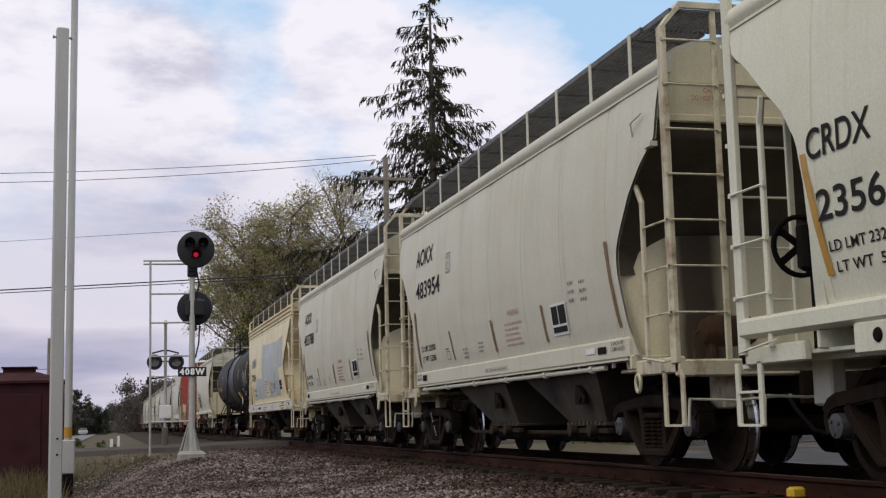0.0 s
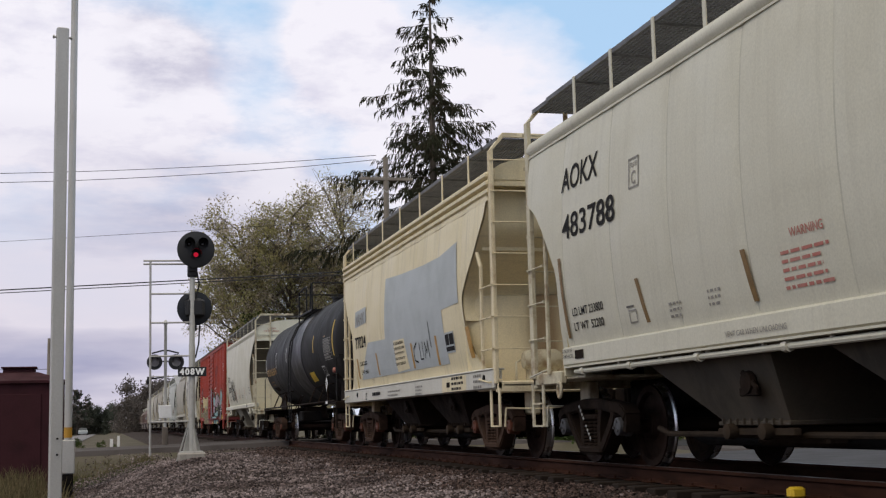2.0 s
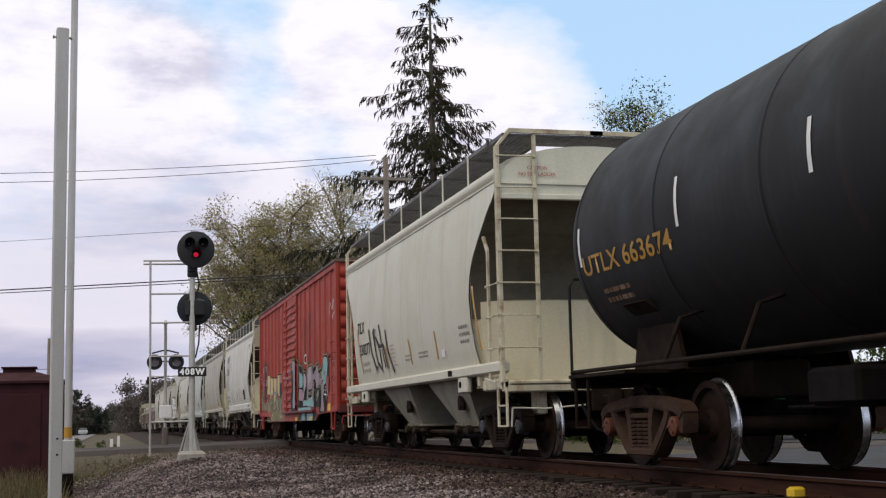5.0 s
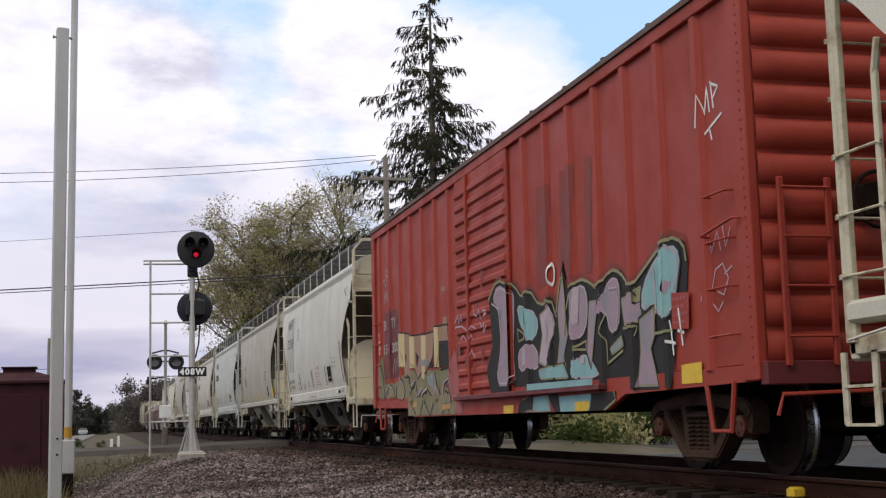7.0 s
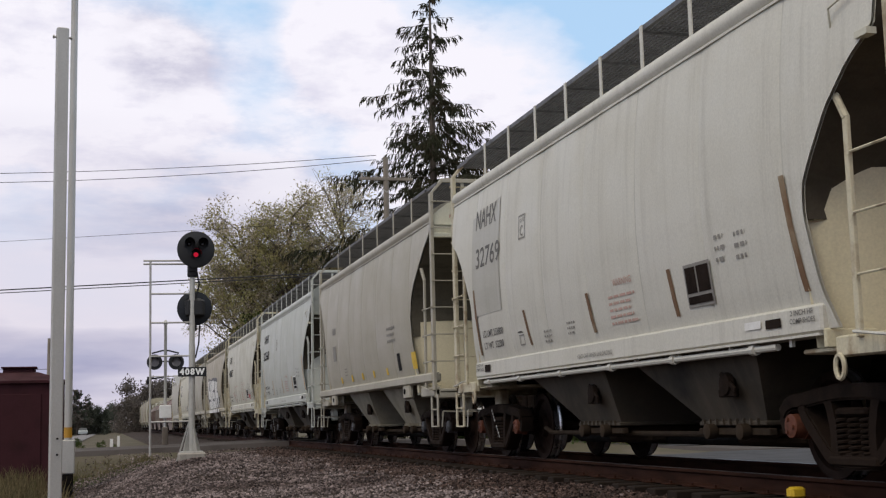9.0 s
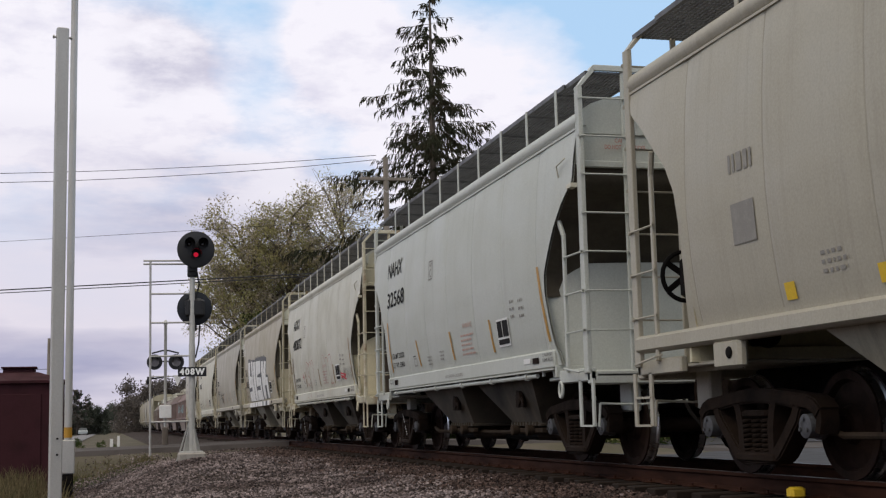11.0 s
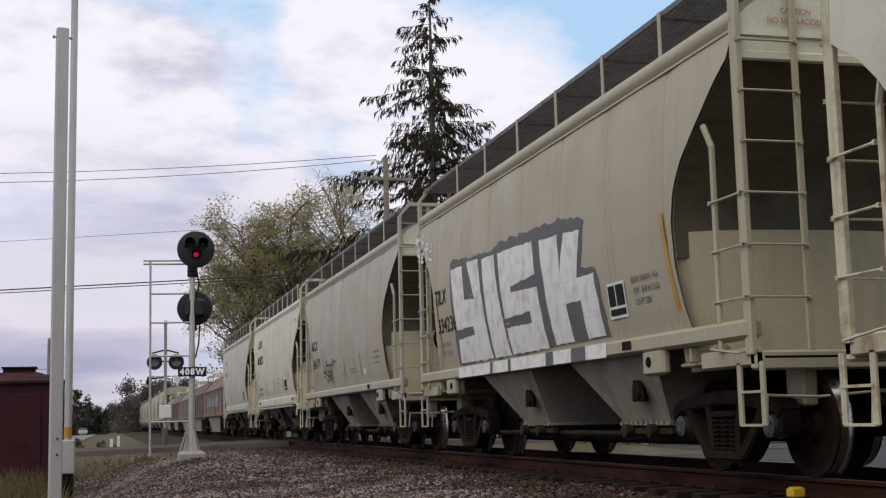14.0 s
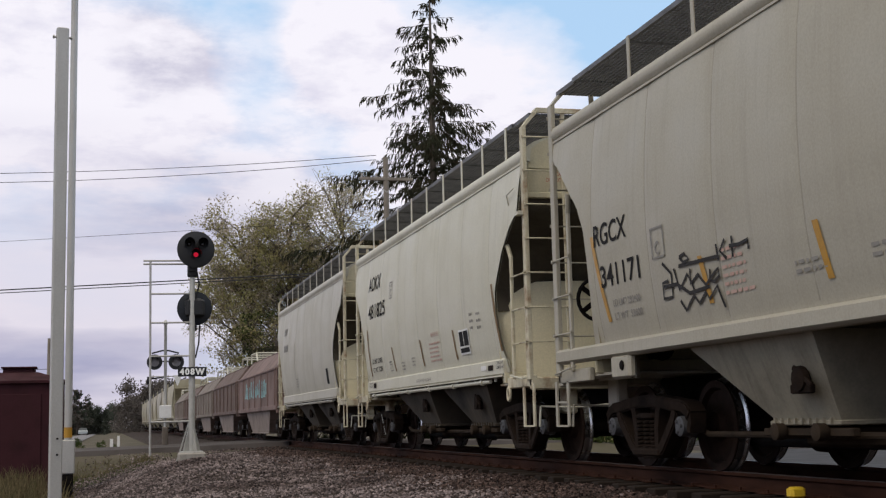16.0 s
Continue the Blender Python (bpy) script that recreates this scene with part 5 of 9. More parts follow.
# ---- boxcar ----
def box_car(y0):
    H = 8.02
    car = thing("box_car", "oxide-red ribbed boxcar with spray-painted graffiti along the side", "freight car", (0, y0, 0))
    s = Shape().box(-1.48, 1.48, -H, H, 0.98, 4.42, 0.01)
    part("body", s, RED, car, "oxide-red steel body", smooth=False)
    # roof with a shallow ridge, overhanging a little, and raised seams
    s = Shape().prism([(-1.56, 4.40), (1.56, 4.40), (1.56, 4.46), (0.0, 4.60), (-1.56, 4.46)], "y", -H - 0.06, H + 0.06)
    part("roof", s, DARK_H, car, "dark weathered roof", smooth=False)
    for k in range(13):
        y = -7.4 + k * 1.233
        part("roof_seam", lambda: Shape().prism([(-1.55, 4.46), (0, 4.60), (1.55, 4.46), (1.55, 4.49), (0, 4.635), (-1.55, 4.49)], "y", -0.03, 0.03), DARK_H, car, "", (0, y, 0), "roof_seam", smooth=False)
    for sx in (-1, 1):
        lo, hi = (-1.28, 1.44) if sx < 0 else (-1.44, 1.28)
        s = Shape()
        # bottom sill: shallow at the ends, deep between the trucks
        pr = [(-H, 0.98), (-H, 0.84), (-5.1, 0.80), (-4.6, 0.64), (4.6, 0.64), (5.1, 0.80), (H, 0.84), (H, 0.98)]
        s.prism([(a, b) for a, b in pr], "x", sx * 1.44, sx * 1.50)
        part("side_sill", s, RED, car, "", smooth=False)
        part("top_chord", Shape().box(min(sx * 1.47, sx * 1.535), max(sx * 1.47, sx * 1.535), -H, H, 4.26, 4.40, 0.01), RED, car, smooth=False)
        for y in BOX_RIBS:
            yy = y if sx < 0 else -y
            if lo - 0.15 < yy < hi + 0.15:
                continue
            part("side_post", lambda: Shape().loft([[(0, -0.10, 0.96), (0.045, -0.05, 0.96), (0.045, 0.05, 0.96), (0, 0.10, 0.96)], [(0, -0.10, 4.30), (0.045, -0.05, 4.30), (0.045, 0.05, 4.30), (0, 0.10, 4.30)]], True), RED, car, "",
                 Matrix.Translation((sx * 1.478, yy, 0)) @ (Matrix.Rotation(math.pi, 4, "Z") if sx < 0 else Matrix.Identity(4)), "box_post", smooth=False)
        door = part("sliding_door", Shape().box(min(sx * 1.478, sx * 1.525), max(sx * 1.478, sx * 1.525), lo, hi, 0.92, 4.28, 0.01), RED, car, "corrugated red sliding door", smooth=False)
        for half_d in ((lo + 0.06, (lo + hi) / 2 + 0.55), ((lo + hi) / 2 + 0.67, hi - 0.06)):
            n = 15
            for k in range(n):
                z = 1.06 + k * 0.212
                a, b = half_d
                part("door_corrugation", Shape().loft([[(sx * 1.52, a, z - 0.07), (sx * 1.56, a + 0.04, z - 0.03), (sx * 1.56, a + 0.04, z + 0.03), (sx * 1.52, a, z + 0.07)], [(sx * 1.52, b, z - 0.07), (sx * 1.56, b - 0.04, z - 0.03), (sx * 1.56, b - 0.04, z + 0.03), (sx * 1.52, b, z + 0.07)]], True), RED, door, smooth=False)
        part("door_post", Shape().box(min(sx * 1.50, sx * 1.58), max(sx * 1.50, sx * 1.58), (lo + hi) / 2 + 0.56, (lo + hi) / 2 + 0.64, 0.9, 4.26, 0.01), RED, door, smooth=False)
        part("door_track", Shape().box(min(sx * 1.48, sx * 1.60), max(sx * 1.48, sx * 1.60), -4.6, 1.5, 0.86, 0.93, 0.01), RED_D, car, "dark red door track", smooth=False)
        for sg in (-1, 1):
            a, b = sorted((sg * (H - 0.24), sg * (H + 0.03)))
            part("corner_strip", Shape().box(min(sx * 1.44, sx * 1.53), max(sx * 1.44, sx * 1.53), a, b, 0.84, 4.42, 0.012), RED, car, "riveted red corner strip", smooth=False)
        rv = Shape()
        for sg in (-1, 1):
            for k in range(40):
                rv.box(min(sx * 1.53, sx * 1.538), max(sx * 1.53, sx * 1.538), sg * (H - 0.05) - 0.009, sg * (H - 0.05) + 0.009, 0.95 + 0.085 * k - 0.009, 0.95 + 0.085 * k + 0.009)
        part("rivet_row", rv, RED, car, smooth=False)
        for sg in (-1, 1):
            part("sill_step", Shape().tube([(sx * 1.49, sg * 7.55, 0.86), (sx * 1.49, sg * 7.45, 0.42), (sx * 1.49, sg * 7.10, 0.42), (sx * 1.49, sg * 7.0, 0.86)], 0.026, 6), RED, car, "hanging red step")
            for k in range(4):
                part("grab_iron", Shape().tube([(sx * 1.50, sg * 7.72, 1.25 + 0.42 * k), (sx * 1.58, sg * 7.70, 1.25 + 0.42 * k), (sx * 1.58, sg * 7.30, 1.25 + 0.42 * k), (sx * 1.50, sg * 7.28, 1.25 + 0.42 * k)], 0.012, 6), RED, car)
    for sg in (-1, 1):
        # corrugated end
        for k in range(11):
            z = 1.12 + k * 0.305
            pr = [(-1.40, z), (1.40, z)]
            rings = []
            for x, sc in ((-1.42, 0.15), (-1.25, 1.0), (1.25, 1.0), (1.42, 0.15)):
                rings.append([(x, sg * (H + d * sc), z + e) for d, e in ((0.0, -0.135), (0.055, -0.10), (0.085, -0.03), (0.085, 0.03), (0.055, 0.10), (0.0, 0.135))])
            part("end_corrugation", Shape().loft(rings, True), RED, car, "")
        part("end_sill", Shape().box(-1.5, 1.5, min(sg * H, sg * (H + 0.12)), max(sg * H, sg * (H + 0.12)), 0.80, 1.0, 0.01), RED_D, car, smooth=False)
        for x in (-1.30, -0.85):
            part("ladder_rail", Shape().box(x - 0.03, x + 0.03, min(sg * (H + 0.12), sg * (H + 0.16)), max(sg * (H + 0.12), sg * (H + 0.16)), 0.95, 2.55, 0.01), RED, car, smooth=False)
        for k in range(4):
            part("rung", Shape().tube([(-1.30, sg * (H + 0.16), 1.2 + 0.42 * k), (-0.85, sg * (H + 0.16), 1.2 + 0.42 * k)], 0.013, 6), RED, car)
        part("draft_box", Shape().box(-0.4, 0.4, min(sg * (H - 0.3), sg * (H + 0.35)), max(sg * (H - 0.3), sg * (H + 0.35)), 0.60, 0.98, 0.03), GRIME_B, car, smooth=False)
        part("uncoupling_lever", Shape().tube([(-1.45, sg * (H + 0.18), 0.55), (-1.42, sg * (H + 0.22), 0.72), (-0.5, sg * (H + 0.28), 0.74), (-0.2, sg * (H + 0.4), 0.80)], 0.018, 6), RED, car)
    part("brake_wheel", Shape().tube([(-0.45 + 0.24 * math.cos(a), -H - 0.28, 2.35 + 0.24 * math.sin(a)) for a in (k * math.pi / 12 for k in range(25))], 0.02, 6).box(-0.55, -0.35, -H - 0.26, -H, 2.2, 2.5, 0.02), GRIME, car, "dark hand brake wheel")
    part("under_frame", Shape().box(-0.3, 0.3, -H, H, 0.62, 0.98, 0.02).box(-1.3, 1.3, -0.3, 0.3, 0.75, 0.98).box(-1.3, 1.3, -3.3, -3.1, 0.78, 0.98).box(-1.3, 1.3, 3.1, 3.3, 0.78, 0.98).box(-1.0, -0.5, 1.0, 2.0, 0.55, 0.9, 0.04), GRIME_D, car, smooth=False)
    box_marks(car)
    add_trucks(car, (-6.15, 6.15), CAP_R, frame_mat=GRIME_B)
    add_couplers(car, 8.3, 9.0)
    return car


# ---- hooded hoppers, far down the train ----
def hooded_hopper(y0, half, mat, label, bay_mat, tag=False):
    """Low side, a hood leaning in over it, one wide discharge bay, pale rails over the ends."""
    car = thing("hooded_hopper_car", label, "freight car", (0, y0, 0), "hooded hopper cars of the train")
    h = half
    for sx in (-1, 1):
        part("side_sheet", Shape().box(min(sx * 1.44, sx * 1.50), max(sx * 1.44, sx * 1.50), -h, h, 1.16, 2.36, 0.02), mat, car, "stained low side", smooth=False)
        part("side_sill", Shape().box(sx * 1.46 - 0.07, sx * 1.46 + 0.07, -h - 0.1, h + 0.1, 1.02, 1.18, 0.02), mat, car, smooth=False)
        part("top_chord", Shape().box(sx * 1.49 - 0.045, sx * 1.49 + 0.045, -h, h, 2.32, 2.41, 0.02), mat, car, smooth=False)
        for k in range(7):
            y = -h + 0.25 + k * (2 * h - 0.5) / 6
            part("side_post", lambda: Shape().box(-0.03, 0.03, -0.05, 0.05, 1.16, 2.34, 0.015), mat, car, "", (sx * 1.515, y, 0), "hood_post", smooth=False)
        part("hood_side", Shape().loft([[(sx * 1.47, -h + 0.05, 2.40), (sx * 1.47, h - 0.05, 2.40), (sx * 1.42, h - 0.05, 2.38), (sx * 1.42, -h + 0.05, 2.38)], [(sx * 0.95, -h + 0.5, 3.06), (sx * 0.95, h - 0.5, 3.06), (sx * 0.90, h - 0.5, 3.03), (sx * 0.90, -h + 0.5, 3.03)]], True), mat, car, "leaning hood plate", smooth=False)
    part("hood_top", Shape().box(-0.97, 0.97, -h + 0.45, h - 0.45, 3.03, 3.09, 0.02), mat, car, "flat hood top", smooth=False)
    for sg in (-1, 1):
        part("hood_end", Shape().loft([[(-1.47, sg * (h - 0.05), 1.1), (1.47, sg * (h - 0.05), 1.1), (1.47, sg * (h - 0.05), 2.40), (0.95, sg * (h - 0.5), 3.06), (-0.95, sg * (h - 0.5), 3.06), (-1.47, sg * (h - 0.05), 2.40)],
                                       [(-1.47, sg * (h - 0.11), 1.1), (1.47, sg * (h - 0.11), 1.1), (1.47, sg * (h - 0.11), 2.40), (0.95, sg * (h - 0.56), 3.06), (-0.95, sg * (h - 0.56), 3.06), (-1.47, sg * (h - 0.11), 2.40)]], True), mat, car, smooth=False)
        part("end_sill", Shape().box(-1.5, 1.5, sg * h - 0.1, sg * h + 0.1, 0.9, 1.1, 0.02), mat, car, smooth=False)
        a, b = sg * (h - 2.6), sg * (h - 0.4)
        part("top_rail", Shape().tube([(-1.0, a, 3.08), (-1.0, a + sg * 0.3, 3.42), (-1.0, b, 3.42), (-1.0, b, 3.05)], 0.035, 6).tube([(1.0, a, 3.08), (1.0, a + sg * 0.3, 3.42), (1.0, b, 3.42), (1.0, b, 3.05)], 0.035, 6).tube([(-1.0, b, 3.42), (1.0, b, 3.42)], 0.035, 6).tube([(-1.0, a + sg * 0.3, 3.42), (1.0, a + sg * 0.3, 3.42)], 0.035, 6), PALE, car, "pale end rail")
    part("hopper_bay", lambda: bay_shape(0, 3.9, 2.6, 0.26, 1.3, 1.05), bay_mat, car, "wide pale discharge bay", key=("hood_bay", bay_mat.name), smooth=False)
    part("centre_sill", Shape().box(-0.22, 0.22, -h, h, 0.66, 1.0), GRIME_D, car, smooth=False)
    if tag:
        flat = lambda z: 1.502
        rng = random.Random(19)
        for k in range(11):
            a, w, top, low = 3.5 - 0.68 * k, rng.uniform(0.5, 0.8), rng.uniform(1.95, 2.22), rng.uniform(1.50, 1.62)
            patch(car, [(a, low), (a - w, low + rng.uniform(-0.06, 0.06)), (a - w + rng.uniform(0, 0.25), top), (a - rng.uniform(0, 0.3), top + rng.uniform(-0.12, 0.05))], flat, GRAF_T, "graffiti_letter", 0.004 + 0.0004 * k, "turquoise sprayed letter")
            scrawl(car, [[(a - 0.2, low + 0.05), (a - rng.uniform(0.2, 0.4), top - 0.08), (a - w + 0.1, low + 0.2)]], 0.05, flat, DARK_H, "graffiti_outline", 0.010 + 0.0004 * k)
    add_trucks(car, (-h + 1.4, h - 1.4))
    add_couplers(car, h, h + 0.45)
    return car


def far_hopper(y0, mat, group="far covered hopper cars"):
    """A covered hopper that stays far off: shell, roof, sills, posts, bays and trucks."""
    car = thing("covered_hopper_car", "pale covered hopper car far down the train", "freight car", (0, y0, 0), group)
    st = "arched"
    for sx in (-1, 1):
        part("side_sheet", lambda: shell_side(st, sx), mat, car, "", key=("side", st, sx))
        part("roof_edge", lambda: Shape().box(sx * 1.46 - 0.05, sx * 1.46 + 0.05, -5.66, 5.66, 3.80, 3.99, 0.03), mat, car, "", key=("eave_far", sx))
        part("side_sill", lambda: Shape().box(sx * 1.46 - 0.09, sx * 1.46 + 0.09, -5.70, 5.70, 1.2, 1.37, 0.03), mat, car, "", key=("sill_far", sx))
        part("running_board", lambda: Shape().box(min(sx * 0.7, sx * 1.4), max(sx * 0.7, sx * 1.4), -5.1, 5.1, 4.33, 4.37), GRATE, car, "", key=("board_far", sx))
        for sg in (-1, 1):
            part("corner_post", lambda: Shape().box(sx * 1.5 - 0.03, sx * 1.5 + 0.03, sg * 5.69 - 0.06, sg * 5.69 + 0.06, 1.0, 4.4), mat, car, "", key=("stile_far", sx, sg))
    part("roof", lambda: Shape().box(-1.4, 1.4, -5.5, 5.5, 3.9, 4.15, 0.1), mat, car, "", key="roof_far")
    for sg in (-1, 1):
        for i, nm in enumerate(("end_panel", "slope_sheet", "end_bulkhead")):
            part(nm, lambda: end_walls(st, sg)[i], mat, car, "", key=(("panel", "slope", "bulk")[i], st, sg))
        part("end_platform", lambda: Shape().box(-1.48, 1.48, min(sg * 4.4, sg * 5.75), max(sg * 4.4, sg * 5.75), 0.95, 1.08), mat, car, "", key=("plat_far", sg))
    for y in (-1.72, 1.72):
        part("hopper_bay", lambda: bay_shape(y, 1.62, 0.5, 0.49), mat, car, "", key=("bay", y))
    part("centre_sill", lambda: Shape().box(-0.22, 0.22, -5.65, 5.65, 0.66, 1.02, 0.02), GRIME_D, car, "", key=("csill", 5.75))
    add_trucks(car, (-4.72, 4.72))
    add_couplers(car, 5.75, 6.4)
    return car


# ---- marks on the cars ----
def tape(car, y0, y1, z0, z1, skin, mat, w=0.085):
    """A reflective strip from (y0, z0) up to (y1, z1)."""
    patch(car, [(y0 - w / 2, z0), (y0 + w / 2, z0), (y1 + w / 2, z1), (y1 - w / 2, z1)], skin, mat, "reflective_strip", 0.006)


def frame_mark(car, y0, y1, z0, z1, skin, mat, t=0.02):
    for q in (quad(y0, y1, z1 - t, z1), quad(y0, y1, z0, z0 + t), quad(y0, y0 - t, z0, z1), quad(y1 + t, y1, z0, z1)):
        patch(car, q, skin, mat, "plate_outline", 0.006)


def end_notice(car, arched=False, mat=INK_R):
    y, z0 = (-5.885, 3.98) if arched else (-5.792, 3.68)
    for txt, z, w in (("CAUTION", z0 + 0.09, 0.30), ("NO SIDE LADDER", z0, 0.56)) if arched else (("CAUTION", z0 + 0.08, 0.26), ("DO NOT USE LADDER", z0, 0.52)):
        me = text_mesh(txt, 0.052, w)
        for v in me.vertices:
            v.co = (-1.18 + (0.56 - w) / 2 + v.co.x, y, z + v.co.y)
        me.materials.append(mat)
        new("end_lettering", me).parent = car


def notice_panel(car, y0, y1, z0, z1, skin, frame=WHITE_L, block=INK):
    w = y0 - y1
    patch(car, quad(y0, y1, z0, z1), skin, frame, "notice_panel", 0.006, "white-edged dark notice panel")
    m, t = y0 - w * 0.46, 0.03
    patch(car, quad(y0 - t, m + 0.01, z0 + 0.13, z1 - t), skin, block, "panel_block", 0.010)
    patch(car, quad(m - 0.02, y1 + t, z0 + 0.13, z1 - t), skin, block, "panel_block", 0.010)
    patch(car, quad(y0 - t, y1 + t, z0 + t, z0 + 0.10), skin, block, "panel_block", 0.010)


def flared_marks(initials, number, tape_mat=TAPE_D, ink=INK, limits=("LD LMT 233800", "LT WT  52200"), warning=INK_RF, shade=None, wide=1.16, notice=True, extra=None, dy=0.0, dz=0.0, plate=(2.32, 2.88)):
    def marks(car):
        sk = skin_hopper
        if shade:
            patch(car, [(4.55, 2.05), (3.2, 2.05), (3.2, 3.62), (4.55, 3.5)], sk, shade, "faded_patch", 0.003)
        letter(car, initials, 4.37 + dy, 3.20 + dz, 0.29, wide, sk, ink)
        letter(car, number, 4.33 + dy, 2.63 + dz, 0.29, wide * len(number) / 4 * 0.93, sk, ink)
        py, pz = plate
        frame_mark(car, py, py - 0.26, pz, pz + 0.32, sk, INK_F)
        letter(car, "PLATE", py - 0.05, pz + 0.22, 0.05, 0.17, sk, INK_F)
        letter(car, "C", py - 0.07, pz + 0.04, 0.14, 0.11, sk, INK_F)
        for k, txt in enumerate(limits):
            letter(car, txt, 4.22 + dy * 0.5, 1.73 - 0.17 * k, 0.095, 0.95 - 0.04 * k, sk, ink)
        for y0, y1, z0, z1 in ((4.43, 4.48, 1.49, 2.44), (2.15, 2.29, 1.50, 1.96), (-0.08, 0.02, 1.50, 1.95), (-2.24, -2.17, 1.50, 1.96), (-4.58, -4.43, 1.50, 2.44)):
            tape(car, y0, y1, z0, z1, sk, tape_mat)
        if notice:
            notice_panel(car, -2.50, -3.04, 1.55, 1.93, sk)
        for k, (a, b) in enumerate(((-3.18, 0.22), (-3.55, 0.26))):
            bars(car, a, 2.10 - 0.02 * k, b, 3, sk, INK_F, 0.10, 0.038, 3 + k)
        letter(car, "WARNING", -0.77, 1.94, 0.075, 0.5, sk, warning)
        bars(car, -0.59, 1.82, 0.80, 5, sk, warning, 0.07, 0.028, 5)
        bars(car, 1.62, 1.62, 0.3, 3, sk, INK_F, 0.06, 0.025, 6)
        bars(car, 0.78, 1.66, 0.32, 3, sk, INK_F, 0.06, 0.025, 7)
        frame_mark(car, 2.60, 2.40, 1.52, 1.66, sk, INK_F, 0.016)
        patch(car, quad(2.64, 2.44, 1.685, 1.705), sk, INK_M, "stencil_block", 0.006)
        patch(car, quad(-3.92, -4.17, 1.25, 1.325), lambda z: 1.524, GRIME, "routing_board", 0.006)
        patch(car, quad(-3.56, -3.84, 1.265, 1.33), lambda z: 1.524, WHITE_L, "label_plate", 0.006)
        for y in (-4.32, 4.68):
            letter(car, "2 INCH HF", y, 1.325, 0.042, 0.34, lambda z: 1.524, INK_M)
            letter(car, "COMP SHOES", y + 0.01, 1.262, 0.042, 0.38, lambda z: 1.524, INK_M)
        patch(car, quad(4.25, 3.98, 1.24, 1.34), lambda z: 1.524, GRIME, "routing_board", 0.006)
        letter(car, "VENT CAR WHEN UNLOADING", 0.49, 1.235, 0.05, 1.06, lambda z: 1.524, INK_F)
        part("routing_bracket", lambda: Shape().tube([(-1.56, -5.2, 3.42), (-1.60, -5.25, 3.55), (-1.585, -5.5, 3.60)], 0.01, 5).box(-1.60, -1.52, -5.72, -5.56, 3.22, 3.27), PALE, car, "", key="routing_bracket")
        # a slanting line of white stencil on the truck frame
        for k in range(9):
            if k != 4:
                y, z = 5.0 - 0.042 * k, 0.70 - 0.047 * k
                part("truck_stencil", lambda: Shape().prism([(0.014, 0.018), (0.034, -0.002), (0.012, -0.026), (-0.012, -0.006)], "x", -0.003, 0.003), WHITE_D, car, "", (-1.213, y, z), "truck_stencil", smooth=False)
        end_notice(car)
        if extra:
            extra(car)
    return marks


def arched_marks(initials, number, tape_mat=OCHRE, ink=INK, wide=0.72, limits=True, notice=False, extra=None, big=False, dy=0.0, covered=False, tail=0.0, num=None):
    def marks(car):
        sk = skin_hopper
        if initials:
            letter(car, initials, 4.49 if big else 4.42 + dy, 2.47 if big else 2.41, 0.24, wide, sk, ink)
            letter(car, number, 4.42 if big else 4.30 + dy, 1.99 if big else 1.95, 0.24, num or wide * len(number) / 4 * 1.02, sk, ink)
        for k, txt in enumerate((("LD LMT 232100", "LT WT  53900") if big else ("LD LMT 232400", "LT WT  53600")) if limits else ()):
            letter(car, txt, 4.33 - 0.06 * k if big else 4.05 + dy * 1.6, (1.75 if big else 1.73) - (0.16 if big else 0.14) * k, 0.085 if big else 0.075, 0.95 if big else 0.72, sk, INK if big else INK_F)
        frame_mark(car, 2.92, 2.62, 2.09, 2.40, sk, INK_F)
        letter(car, "C", 2.84, 2.13, 0.13, 0.11, sk, INK_F)
        for y0, y1, z0, z1 in ((4.37 if big else 4.20 + (0.55 if covered else min(dy, 0.13)), 4.55 if big else 4.48 + (0.42 if covered else min(dy, 0.13)), 1.58, 2.54), (1.80, 1.90, 1.56, 2.0), (-0.18, -0.08, 1.56, 2.02), (-2.03, -1.99, 1.56, 2.03), (-4.58 + tail, -4.42 + tail, 1.56, 2.52)):
            if covered and abs(y0) < 4:
                continue
            tape(car, y0, y1, z0, z1, sk, tape_mat)
        bars(car, 1.5, 1.98, 0.52, 6, sk, INK_RF, 0.075, 0.03, 14)
        bars(car, 0.3, 1.72, 0.5, 2, sk, INK_F, 0.07, 0.03, 15)
        bars(car, -0.75, 1.72, 0.8, 2, sk, INK_F, 0.07, 0.03, 16)
        if covered:
            for k, (txt, w) in enumerate((("EXW 10-8 H  9-3", 0.64), ("EW   8-8 H 15-0", 0.62), ("CU FT 3281", 0.38))):
                letter(car, txt, -3.10 - 0.02 * k, 1.92 - 0.115 * k, 0.065, w, sk, INK_M)
        else:
            bars(car, -3.5, 1.95, 0.6, 3, sk, INK_F, 0.11, 0.045, 17)
        if notice:
            notice_panel(car, -2.42, -2.86, 1.60, 1.98, sk)
        elif not covered:
            patch(car, quad(-2.30, -2.52, 1.58, 1.70), sk, WHITE_L, "label_plate", 0.006)
        patch(car, quad(-2.75, -2.98, 1.25, 1.34), lambda z: 1.554, GRIME, "routing_board", 0.006)
        end_notice(car, True)
        if extra:
            extra(car)
    return marks


